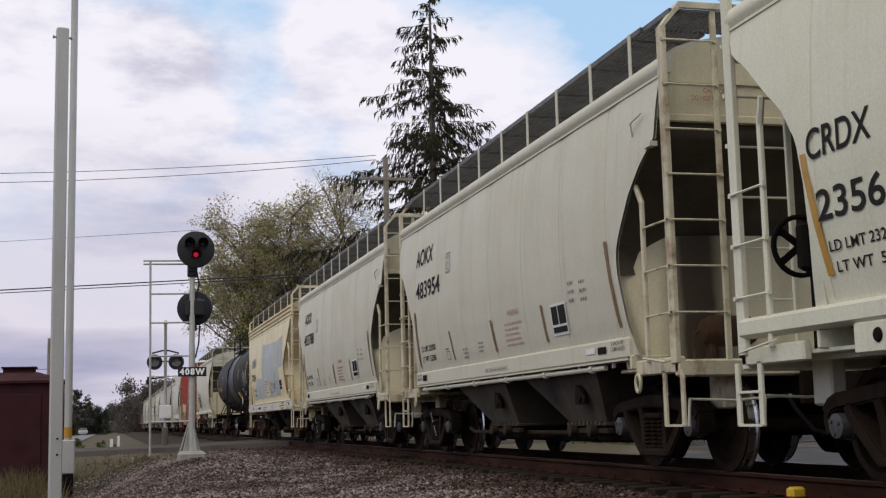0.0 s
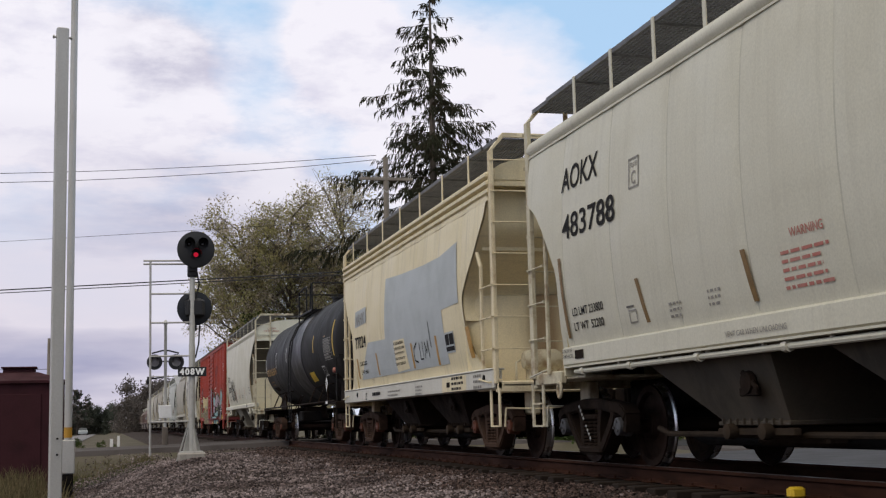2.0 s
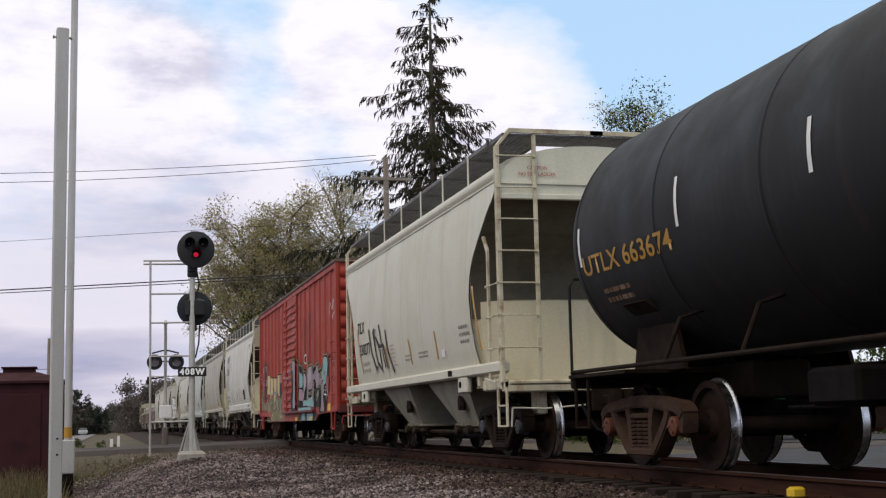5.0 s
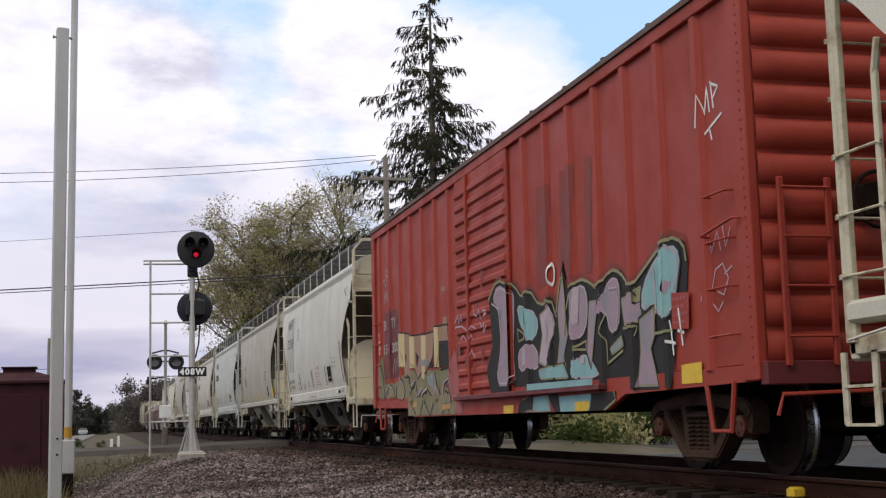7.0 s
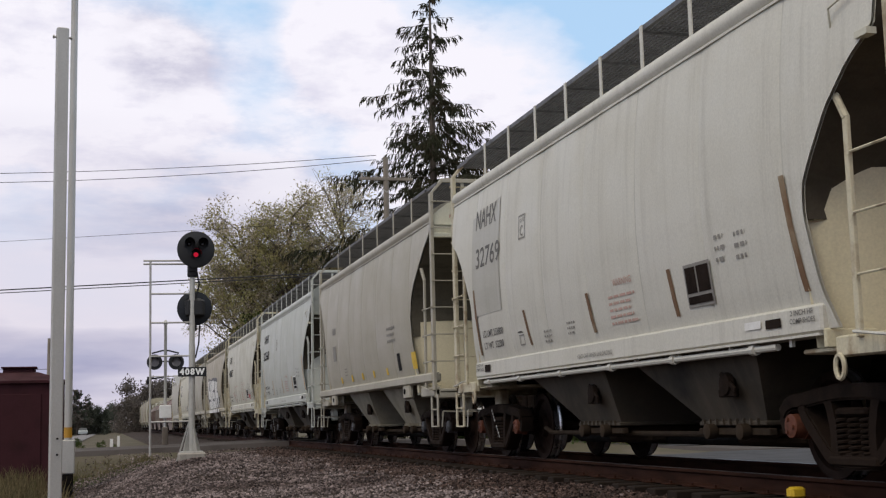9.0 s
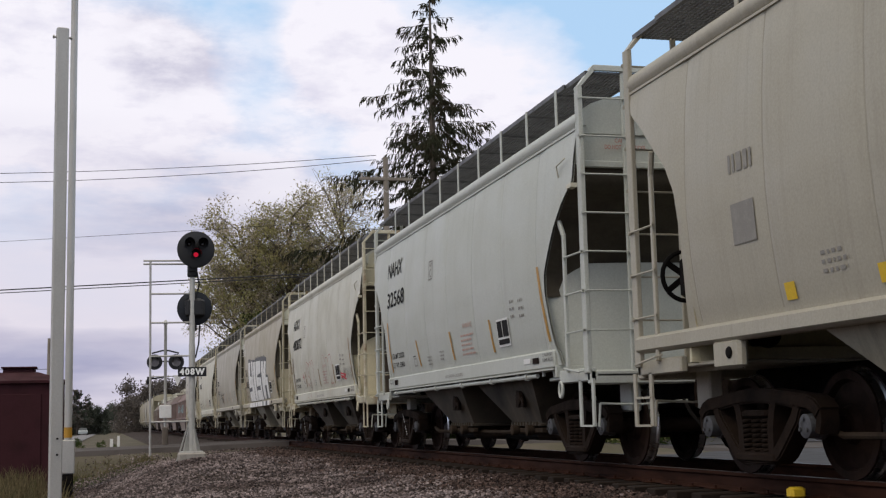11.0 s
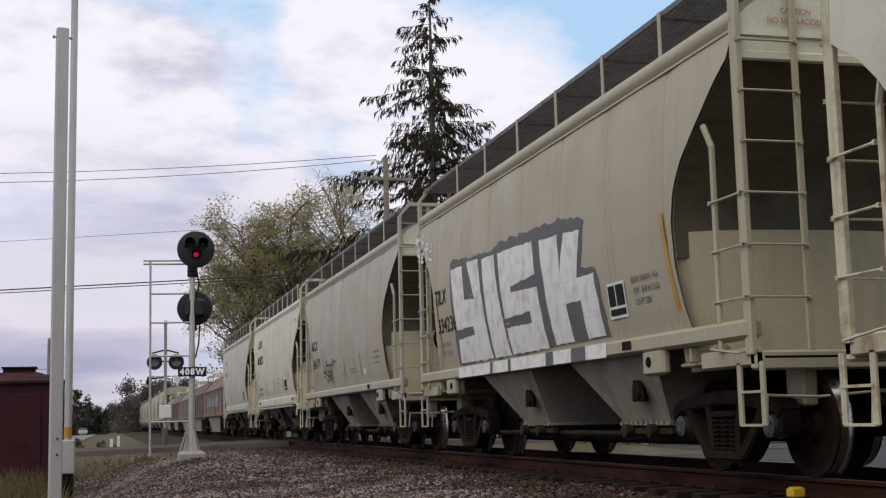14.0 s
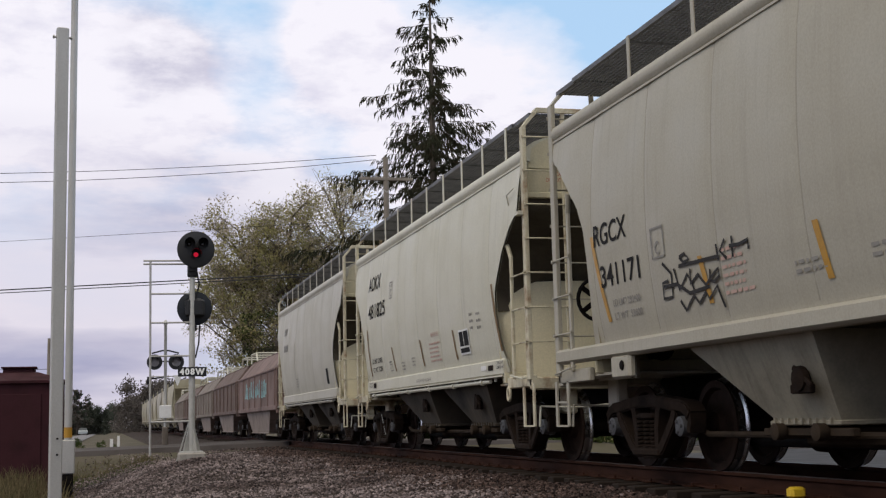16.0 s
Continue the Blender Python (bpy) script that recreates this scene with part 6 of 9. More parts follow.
def scribble(car, y, z, w, h, n, seed, width, skin, mat, name="graffiti", label=""):
    """A loose illegible hand-sprayed tag."""
    rng = random.Random(seed)
    strokes = []
    for k in range(n):
        a = y - w * (k + 0.2) / n
        pts = []
        for j in range(7):
            t = j / 6
            pts.append((a - w / n * (1.3 * t + 0.35 * math.sin(t * 9 + k)), z + h * (0.5 + 0.45 * math.sin(t * rng.uniform(4, 8) + rng.random() * 6))))
        strokes.append(pts)
    return scrawl(car, strokes, width, skin, mat, name, 0.008, label)


def tag_white_block(car):
    """Tall white block letters on a dark grey ground, running down over the sill."""
    sk = skin_hopper
    patch(car, ragged([(4.0, 2.97), (3.79, 3.04), (2.14, 2.91), (1.54, 2.93), (1.41, 2.99), (0.09, 2.93), (-0.9, 2.91), (-1.04, 2.93), (-1.89, 2.78), (-1.70, 2.24), (-2.12, 2.21), (-2.2, 2.09), (-2.30, 1.42), (3.9, 1.40), (3.88, 1.76), (3.95, 2.37)], 0.028, 5), sk, GRAF_G, "graffiti_ground", 0.005, "dark grey sprayed ground")
    for poly in ([(3.92, 2.9), (3.28, 2.88), (3.16, 2.35), (2.62, 2.32), (3.01, 2.9), (2.4, 2.88), (2.06, 1.42), (3.77, 1.42), (3.68, 1.78), (2.79, 1.8), (2.82, 1.93), (3.72, 1.93)],
                 [(2.21, 2.85), (1.61, 2.84), (1.22, 1.42), (1.97, 1.42)],
                 [(1.43, 2.83), (-0.05, 2.79), (-0.14, 2.36), (0.9, 2.31), (0.88, 2.23), (-0.17, 2.2), (-0.31, 1.42), (1.15, 1.42), (1.23, 1.78), (0.17, 1.77), (0.19, 1.92), (1.26, 1.91)],
                 [(-0.33, 2.75), (-1.0, 2.74), (-1.04, 2.26), (-1.22, 2.72), (-1.75, 2.68), (-1.57, 2.15), (-2.1, 2.15), (-2.2, 1.44), (-1.67, 1.44), (-1.62, 1.89), (-1.13, 1.89), (-1.21, 1.44), (-0.58, 1.44)]):
        patch(car, ragged(poly, 0.012, len(poly)), sk, GRAF_W, "graffiti_letter", 0.010, "white sprayed letter")
    for a, b, mt in ((3.75, 2.10, GRAF_W), (2.06, 1.95, GRAF_G), (1.95, 1.25, GRAF_W), (1.25, 1.15, GRAF_G), (1.12, -0.30, GRAF_W), (-0.30, -0.58, GRAF_G), (-0.58, -1.2, GRAF_W), (-1.2, -1.67, GRAF_G), (-1.67, -2.3, GRAF_W)):
        patch(car, quad(a, b, 1.205, 1.365), lambda z: 1.552, mt, "graffiti_letter", 0.004)
    notice_panel(car, -2.42, -2.90, 1.60, 1.98, sk)
    for k, st in enumerate([[(6.43, 3.59), (6.43, 3.85), (6.21, 3.8), (6.17, 3.69), (6.39, 3.7), (6.12, 3.48)], [(6.04, 3.78), (6.03, 3.5)], [(5.95, 3.48), (5.95, 3.74), (5.83, 3.67), (5.85, 3.59), (5.95, 3.59)], [(6.27, 3.54), (6.24, 3.41), (6.06, 3.39)], [(6.08, 3.49), (6.05, 3.27)], [(5.79, 3.39), (5.94, 3.41), (5.93, 3.27), (5.78, 3.25)], [(5.93, 3.34), (5.81, 3.33)], [(5.73, 3.46), (5.46, 3.44)], [(5.59, 3.45), (5.57, 3.25)], [(5.38, 3.49), (5.42, 3.26), (5.16, 3.21)], [(5.55, 3.43), (5.62, 3.54), (5.46, 3.52)], [(5.26, 3.5), (5.17, 3.36), (5.35, 3.37)]]):
        scrawl(car, [st], 0.05, sk, WHITE_L, "graffiti", 0.0080 + 0.0002 * k, "soft white spray stroke")


def tag_black(car):
    strokes = [[(3.36, 2.45), (3.18, 1.95), (2.92, 1.62), (2.73, 1.67), (2.83, 2.43)], [(2.94, 2.39), (2.69, 1.73), (2.37, 1.58), (2.39, 2.03), (2.71, 2.24)], [(2.34, 2.47), (2.15, 2.0), (2.04, 1.61)], [(2.52, 2.05), (2.05, 2.04), (1.85, 1.59)], [(1.77, 2.33), (1.69, 1.95), (1.33, 1.49)]]
    for k, st in enumerate(strokes):
        scrawl(car, [[(a + 0.03, b) for a, b in st]], 0.13, skin_hopper, GRAF_M, "graffiti_mist", 0.0070 + 0.0002 * k)
        scrawl(car, [st], 0.075, skin_hopper, GRAF_K, "graffiti", 0.0090 + 0.0002 * k, "smudged black spray stroke")


def tag_thin(car):
    for k, st in enumerate([[(2.7, 2.03), (2.53, 1.91), (2.57, 1.69), (2.77, 1.69), (2.75, 1.84), (2.62, 1.85)], [(2.46, 1.95), (2.4, 1.74), (2.2, 1.87), (2.12, 1.77), (2.1, 1.71)], [(2.35, 1.96), (1.53, 1.95)], [(2.12, 1.91), (2.16, 1.77), (1.98, 1.84), (1.85, 1.73), (1.65, 1.82), (1.57, 1.85), (1.57, 1.78), (1.68, 1.74), (1.76, 1.76), (1.73, 1.86)], [(2.31, 2.04), (2.2, 2.06), (2.11, 2.0), (2.23, 1.98), (2.31, 2.04)], [(1.55, 2.06), (1.54, 1.91)], [(1.38, 2.08), (1.49, 1.99), (1.38, 1.91)], [(1.25, 2.09), (1.27, 1.91)], [(1.31, 2.01), (1.13, 2.0), (0.97, 2.02), (0.98, 1.94)], [(2.41, 1.64), (2.33, 1.54), (2.12, 1.66), (2.03, 1.58), (1.87, 1.67), (1.82, 1.6), (1.64, 1.7), (1.56, 1.5)], [(2.74, 1.8), (2.44, 1.8), (2.19, 1.69), (1.78, 1.71)]]):
        scrawl(car, [st], 0.034, skin_hopper, GRAF_K, "graffiti", 0.0080 + 0.0002 * k, "thin black spray stroke")


def tag_red_outline(car):
    """A lobed thin red outline, an asterisk, a second outline with long lobes, a crossed-out scrawl."""
    sk = skin_hopper
    bubble = lambda pts: rounded_line(rounded_line(pts))
    lobes = [[(1.98, 1.39), (1.85, 1.47), (1.82, 1.54), (1.68, 1.56), (1.76, 1.58), (1.95, 1.62), (2.05, 1.72), (2.1, 1.83), (2.08, 1.92), (1.96, 1.99), (1.98, 2.05), (1.97, 2.14), (1.88, 2.22), (1.76, 2.19), (1.7, 2.14)], [(1.75, 2.04), (1.72, 2.14), (1.63, 2.16), (1.56, 2.13), (1.56, 2.05)], [(1.69, 2.13), (1.66, 2.0), (1.66, 1.89), (1.73, 1.81), (1.79, 1.8), (1.7, 1.82), (1.54, 1.77), (1.42, 1.67), (1.35, 1.55), (1.31, 1.42)], [(1.54, 2.07), (1.5, 2.14), (1.38, 2.18), (1.24, 2.18), (1.13, 2.12), (1.1, 2.04)], [(1.08, 2.1), (1.0, 2.2), (0.85, 2.2), (0.75, 2.05), (0.8, 1.8), (1.0, 1.55)]]
    ears = [[(-1.02, 1.57), (-0.79, 1.81), (-0.65, 2.09), (-0.79, 2.25), (-0.96, 2.24), (-1.07, 2.05), (-1.18, 2.15), (-1.35, 2.17), (-1.54, 2.13), (-1.59, 2.0), (-1.65, 2.18), (-1.83, 2.23), (-2.0, 2.17), (-2.08, 1.95), (-1.95, 1.72), (-1.72, 1.53)],
            [(-1.54, 1.46), (-1.74, 1.57), (-1.81, 1.48), (-2.04, 1.55), (-2.09, 1.44)]]
    for k, p in enumerate(lobes + ears):
        scrawl(car, [bubble(p)], 0.016, sk, INK_R, "graffiti", 0.0070 + 0.0002 * k, "thin red sprayed outline")
    for a, b in (((1.98, 1.28), (1.92, 1.22)), ((1.41, 1.35), (1.55, 1.22)), ((-1.60, 1.35), (-1.50, 1.22))):
        scrawl(car, [[a, b]], 0.016, lambda z: 1.524, INK_R, "graffiti", 0.006)
    for k, p in enumerate([[(2.66, 1.92), (2.56, 1.76)], [(2.5, 1.87), (2.68, 1.76)], [(2.7, 1.83), (2.5, 1.82)]]):
        scrawl(car, [p], 0.028, sk, RED_M, "graffiti", 0.0070 + 0.0002 * k, "red sprayed asterisk")
    for k, p in enumerate([[(-3.14, 1.71), (-3.78, 1.65)], [(-3.15, 1.66), (-3.77, 1.55)], [(-3.17, 1.6), (-3.72, 1.63)]]):
        scrawl(car, [p], 0.035, sk, RED_M, "graffiti", 0.0100 + 0.0002 * k, "red crossing-out stroke")
    scribble(car, -3.15, 1.52, 0.75, 0.32, 8, 21, 0.012, sk, INK_F)
    scribble(car, -3.9, 1.52, 0.62, 0.30, 6, 22, 0.012, sk, INK_F)


def yellow_squares(car):
    sk = skin_hopper
    for y in (3.2, 1.9, 0.7, -0.5, -1.8):
        patch(car, quad(y, y - 0.16, 1.46, 1.60), sk, YELLOW, "yellow_square", 0.006)
    patch(car, quad(-4.05, -4.4, 1.48, 1.78), sk, YELLOW, "yellow_square", 0.006)
    patch(car, quad(-2.9, -3.15, 1.50, 1.82), sk, INK, "stencil_block", 0.006)
    patch(car, quad(3.9, 3.5, 2.0, 2.35), sk, INK_F, "faded_patch", 0.005)
    bars(car, 3.9, 2.62, 0.5, 1, sk, INK_F, 0.1, 0.16, 41)
    bars(car, -2.2, 2.3, 0.8, 3, sk, INK_F, 0.12, 0.05, 42)
    bars(car, 2.6, 1.75, 0.4, 3, sk, INK_F, 0.07, 0.03, 43)
    end_notice(car, True)


def far_marks(car):
    sk = skin_hopper
    bars(car, 4.3, 3.2, 0.8, 1, sk, INK_F, 0.1, 0.2, 51)
    bars(car, 4.3, 2.7, 0.9, 1, sk, INK_F, 0.1, 0.2, 52)
    patch(car, quad(-3.2, -3.5, 1.52, 1.9), sk, INK, "stencil_block", 0.006)
    bars(car, 2.0, 1.8, 0.5, 4, sk, INK_F, 0.07, 0.03, 53)
    patch(car, [(3.3, 1.5), (2.2, 1.5), (2.0, 2.9), (3.1, 2.7)], sk, GREIGE, "faded_patch", 0.003)


def centerflow_marks(car):
    sk = skin_hopper
    patch(car, [(1.33, 3.31), (-0.19, 3.24), (-1.78, 3.20), (-2.9, 3.20), (-3.94, 3.30), (-4.03, 2.35), (-2.97, 2.33), (-3.12, 1.46), (4.15, 1.46), (3.12, 2.19), (1.43, 2.15)], sk, PATCH, "cover_paint", 0.003, "grey paint patch")
    patch(car, [(4.42, 2.58), (3.25, 2.62), (3.25, 2.95), (4.42, 2.92)], sk, PATCH, "cover_paint", 0.004)
    patch(car, [(0.73, 2.07), (-0.17, 2.06), (-0.36, 1.50), (0.63, 1.48)], sk, CREAM_OLD, "notice_ground", 0.006)
    letter(car, "NAHX", 4.33, 2.62, 0.24, 0.92, sk, INK_F, lift=0.009)
    letter(car, "77024", 4.45, 2.12, 0.25, 1.12, sk, INK, lift=0.009)
    letter(car, "LD LMT 225600", 4.15, 1.75, 0.085, 0.75, sk, INK, lift=0.009)
    letter(car, "LT WT  56400", 4.08, 1.57, 0.085, 0.70, sk, INK, lift=0.009)
    for k, txt in enumerate(("APPLIED MATERIAL", "CAUTION DO NOT USE STEAM", "BOILING WATER OR SHARP OBJECTS", "TO CLEAN, ENTER CAR WITH", "CLEAN SOFT SOLED SHOES")):
        letter(car, txt, 0.70, 1.98 - 0.095 * k, 0.05, 0.82, sk, INK, lift=0.010)
    for a, b, z0, z1 in ((4.38, 4.42, 1.49, 1.92), (2.31, 2.40, 1.49, 1.93), (-0.74, -0.68, 1.49, 1.94), (-2.5, -2.45, 1.47, 1.95)):
        tape(car, a, b, z0, z1, sk, OCHRE, 0.12)
    tape(car, -4.5, -4.39, 1.48, 1.95, sk, OCHRE, 0.2)
    notice_panel(car, -3.05, -3.60, 1.62, 1.95, sk, PATCH)
    # thin hand-drawn scrawl
    scrawl(car, [[(-1.12, 1.92), (-0.86, 1.82), (-0.88, 1.62), (-1.12, 1.58)], [(-1.3, 1.9), (-1.33, 1.62), (-1.52, 1.62), (-1.53, 1.92)], [(-1.66, 1.62), (-1.7, 1.9), (-1.8, 1.7), (-1.9, 1.92), (-1.95, 1.62)], [(-2.05, 2.22), (-2.13, 1.78)]], 0.028, sk, INK, "graffiti", 0.011, "thin dark hand-drawn scrawl")
    sl = lambda z: 1.548
    bars(car, 2.9, 1.09, 0.9, 1, sl, INK, 0.1, 0.07, 61)
    bars(car, 1.4, 1.12, 1.1, 2, sl, INK_F, 0.07, 0.03, 62)
    bars(car, -0.9, 1.14, 0.6, 3, sl, INK_F, 0.06, 0.03, 63)
    bars(car, -3.35, 1.19, 0.75, 3, sl, INK, 0.08, 0.04, 64)
    bars(car, -4.6, 1.18, 0.5, 3, sl, INK_F, 0.08, 0.04, 65)
    patch(car, [(-2.75, 1.01), (-4.2, 1.01), (-4.2, 1.24), (-2.75, 1.24)], sl, CREAM_OLD, "notice_ground", 0.002)
    frame_mark(car, 3.62, 3.48, 1.03, 1.16, sl, INK)
    patch(car, quad(-3.05, -3.25, 1.08, 1.16), sl, GRIME, "routing_board", 0.006)
    for y in (4.55, -5.15):
        part("lifting_hole", lambda: Shape().lathe([(0.001, -0.012), (0.045, -0.012), (0.055, 0.0), (0.045, 0.012), (0.001, 0.012)], "x", n=14), GRIME_D, car, "dark jacking hole", (-1.548, y, 1.15), "hole")


def tank_marks(car):
    sk = skin_tank
    letter(car, "UTLX 663674", 6.85, 2.18, 0.22, 2.4, sk, OCHRE)
    bars(car, 6.5, 1.95, 0.9, 2, sk, RUST, 0.1, 0.05, 71)
    for y, z0, z1, mt, w in ((4.25, 2.38, 2.87, WHITE_L, 0.06), (1.78, 2.43, 2.88, WHITE_L, 0.06), (-1.30, 2.43, 2.9, YELLOW, 0.07), (-3.6, 2.43, 2.9, YELLOW, 0.08), (-6.7, 2.2, 3.08, YELLOW, 0.11), (6.9, 2.3, 2.75, WHITE_L, 0.06)):
        patch(car, quad(y - w / 2, y + w / 2, z0, z1), lambda z: skin_tank(z) + (0.03 if -0.4 < y < 1.0 else 0), mt, "reflective_strip", 0.006)
    patch(car, [(-2.09, 1.96), (-2.87, 1.97), (-2.83, 1.72), (-2.0, 1.70)], sk, YELLOW, "yellow_notice", 0.006, "tilted yellow notice")
    bars(car, -2.3, 1.85, 0.4, 3, sk, OCHRE, 0.05, 0.02, 72, 0.009)
    bars(car, -5.32, 2.625, 1.0, 7, sk, INK_F, 0.073, 0.026, 73, 0.005)
    for k in range(8):
        z = 2.15 + 0.0757 * k
        patch(car, quad(-5.28, -6.4, z - 0.004, z + 0.005), sk, WHITE_D, "plate_outline", 0.007)
    for y in (-5.28, -5.62, -5.86, -6.1, -6.4):
        patch(car, quad(y - 0.004, y + 0.006, 2.15, 2.68), sk, WHITE_D, "plate_outline", 0.008)
    bars(car, -5.3, 2.74, 0.3, 1, sk, OCHRE, 0.1, 0.03, 74)
    frame_mark(car, -4.42, -4.86, 1.79, 2.04, sk, WHITE_L, 0.025)
    patch(car, quad(-4.62, -4.645, 1.80, 2.03), sk, WHITE_L, "plate_outline", 0.006)
    plq = part("placard_holder", Shape().box(-1.50, -1.46, -6.13, -6.07, 1.05, 1.62, 0.01), GRIME, car)
    patch(plq, [(-6.1, 1.36), (-6.29, 1.54), (-6.1, 1.72), (-5.91, 1.54)], lambda z: 1.50, WHITE_L, "placard", 0.012, "white diamond placard")
    letter(plq, "3257", -5.98, 1.505, 0.08, 0.24, lambda z: 1.514, INK)
    patch(car, quad(-5.95, -6.25, 1.04, 1.10), lambda z: 1.51, WHITE_L, "label_plate", 0.006)
    part("marker_lamp", Shape().lathe([(0.02, -1.44), (0.06, -1.43), (0.07, -1.38)], "x", (0, -6.6, 1.85), 14), INK_R, car, "small red disc")


def rounded_line(pts):
    out = [pts[0]]
    for (a, b), (c, d) in zip(pts, pts[1:]):
        out += [(a * 0.75 + c * 0.25, b * 0.75 + d * 0.25), (a * 0.25 + c * 0.75, b * 0.25 + d * 0.75)]
    return out + [pts[-1]]


def spray(car, mat, poly, soft, lift, edge=None):
    """One sprayed letter: its fill, a black outer edge and a pale inner line."""
    rib = skin_ribs
    pl = rounded(poly, 1) if soft else poly
    cy, cz = sum(p[0] for p in pl) / len(pl), sum(p[1] for p in pl) / len(pl)
    patch(car, pl, rib, mat, "graffiti_letter", lift, "sprayed letter")
    scrawl(car, [[(cy + (a - cy) * 1.04, cz + (b - cz) * 1.03) for a, b in pl + [pl[0]]]], 0.032, rib, GRAF_K, "graffiti_outline", lift + 0.0002)
    if edge is None:
        scrawl(car, [[(cy + (a - cy) * 0.93, cz + (b - cz) * 0.95) for a, b in pl + [pl[0]]]], 0.020, rib, GRAF_W2 if soft else GRAF_O, "graffiti_outline", lift + 0.0004)


def front_piece(car):
    """Lilac and turquoise letters on a black ground near the leading end."""
    rib = skin_ribs
    patch(car, ragged([(-0.47, 2.29), (-0.9, 2.56), (-1.42, 2.43), (-1.76, 2.21), (-2.06, 2.31), (-2.5, 2.04), (-2.87, 2.13), (-3.08, 1.94), (-3.3, 2.46), (-3.43, 2.16), (-3.89, 2.23), (-4.18, 2.16), (-4.42, 2.03), (-4.82, 2.23), (-5.1, 2.18), (-5.36, 1.97), (-5.91, 2.22), (-6.37, 2.38), (-6.68, 2.27), (-6.74, 2.1), (-6.68, 1.78), (-6.43, 1.62), (-6.3, 0.9), (-5.42, 0.91), (-4.41, 0.93), (-0.46, 0.98), (-0.26, 1.31), (-0.58, 1.65)], 0.05, 8, 0.2), rib, GRAF_S, "dark_smear", 0.004, "dark sprayed haze")
    patch(car, [(-0.47, 2.22), (-0.9, 2.49), (-1.42, 2.36), (-1.76, 2.14), (-2.06, 2.24), (-2.5, 1.97), (-2.87, 2.06), (-3.08, 1.87), (-3.3, 2.39), (-3.43, 2.09), (-3.89, 2.16), (-4.18, 2.09), (-4.42, 1.96), (-4.82, 2.16), (-5.1, 2.11), (-5.36, 1.9), (-5.91, 2.15), (-6.37, 2.31), (-6.68, 2.2), (-6.74, 2.03), (-6.68, 1.71), (-6.43, 1.55), (-6.3, 0.83), (-5.42, 0.84), (-4.41, 0.86), (-0.46, 0.91), (-0.26, 1.24), (-0.58, 1.58)], rib, GRAF_K, "graffiti_ground", 0.010, "black sprayed ground")
    spray(car, GRAF_P, [(-0.62, 2.21), (-0.89, 2.42), (-1.36, 2.29), (-1.39, 2.03), (-1.28, 1.47), (-1.36, 1.0), (-0.69, 1.02), (-1.0, 1.55), (-0.96, 2.03)], True, 0.0125)
    spray(car, GRAF_T, [(-1.47, 2.08), (-1.85, 2.02), (-2.31, 1.89), (-2.35, 1.65), (-2.02, 1.53), (-1.86, 1.67), (-1.59, 1.78)], True, 0.0131)
    spray(car, GRAF_P, [(-1.46, 1.45), (-1.8, 1.54), (-2.27, 1.49), (-2.35, 1.21), (-2.14, 1.18), (-1.91, 1.23), (-1.51, 1.16)], True, 0.0137)
    spray(car, GRAF_W2, [(-2.4, 1.87), (-2.82, 1.97), (-2.98, 1.71), (-2.79, 1.31), (-2.58, 1.19), (-2.31, 1.26), (-2.49, 1.61)], False, 0.0143)
    spray(car, GRAF_P, [(-3.08, 1.87), (-3.29, 2.34), (-3.36, 1.84), (-3.42, 1.54), (-3.25, 1.29), (-3.37, 1.07), (-2.97, 1.11), (-3.13, 1.5)], False, 0.0149)
    spray(car, GRAF_T, [(-2.3, 1.18), (-3.24, 1.21), (-3.4, 1.03), (-2.36, 1.05)], False, 0.0155)
    spray(car, GRAF_P, [(-3.43, 1.57), (-3.57, 2.0), (-3.83, 2.11), (-4.08, 2.04), (-4.12, 1.77), (-4.01, 1.53), (-3.74, 1.45), (-3.5, 1.5)], True, 0.0161)
    spray(car, GRAF_T, [(-3.47, 1.19), (-4.03, 1.31), (-4.29, 1.12), (-4.43, 1.0), (-3.46, 1.02)], True, 0.0167)
    spray(car, GRAF_P, [(-4.16, 1.88), (-4.42, 1.87), (-4.28, 1.51), (-4.15, 1.12), (-4.03, 1.3)], False, 0.0173)
    spray(car, GRAF_P, [(-4.45, 1.75), (-4.66, 1.99), (-4.87, 2.08), (-5.06, 2.02), (-5.07, 1.76), (-5.01, 1.5), (-4.75, 1.44), (-4.65, 1.72), (-4.37, 1.66)], True, 0.0179)
    spray(car, GRAF_B, [(-4.72, 1.3), (-5.07, 1.42), (-5.12, 1.31), (-4.78, 1.23)], False, 0.0185)
    spray(car, GRAF_P, [(-5.08, 1.81), (-5.42, 1.85), (-5.62, 1.7), (-5.62, 1.53), (-5.15, 1.51)], False, 0.0191)
    spray(car, GRAF_O, [(-5.45, 1.86), (-5.63, 1.89), (-5.65, 1.75), (-5.45, 1.73)], False, 0.0197)
    spray(car, GRAF_T, [(-5.66, 1.89), (-6.03, 2.15), (-6.4, 2.23), (-6.59, 2.1), (-6.52, 1.85), (-6.34, 1.51), (-6.06, 1.51), (-5.92, 1.7), (-5.61, 1.6)], True, 0.0203)
    spray(car, GRAF_P, [(-5.55, 1.55), (-5.93, 1.65), (-5.94, 1.38), (-5.81, 1.24), (-5.9, 1.04), (-5.97, 0.85), (-5.44, 0.86), (-5.55, 1.21)], False, 0.0209)
    patch(car, [(-6.12, 2.11), (-6.27, 2.13), (-6.23, 1.55), (-6.09, 1.55)], rib, GRAF_T2, "graffiti_shade", 0.0235)
    patch(car, [(-3.73, 2.07), (-3.87, 2.08), (-3.8, 1.66), (-3.66, 1.63)], rib, GRAF_W2, "graffiti_shade", 0.0235)
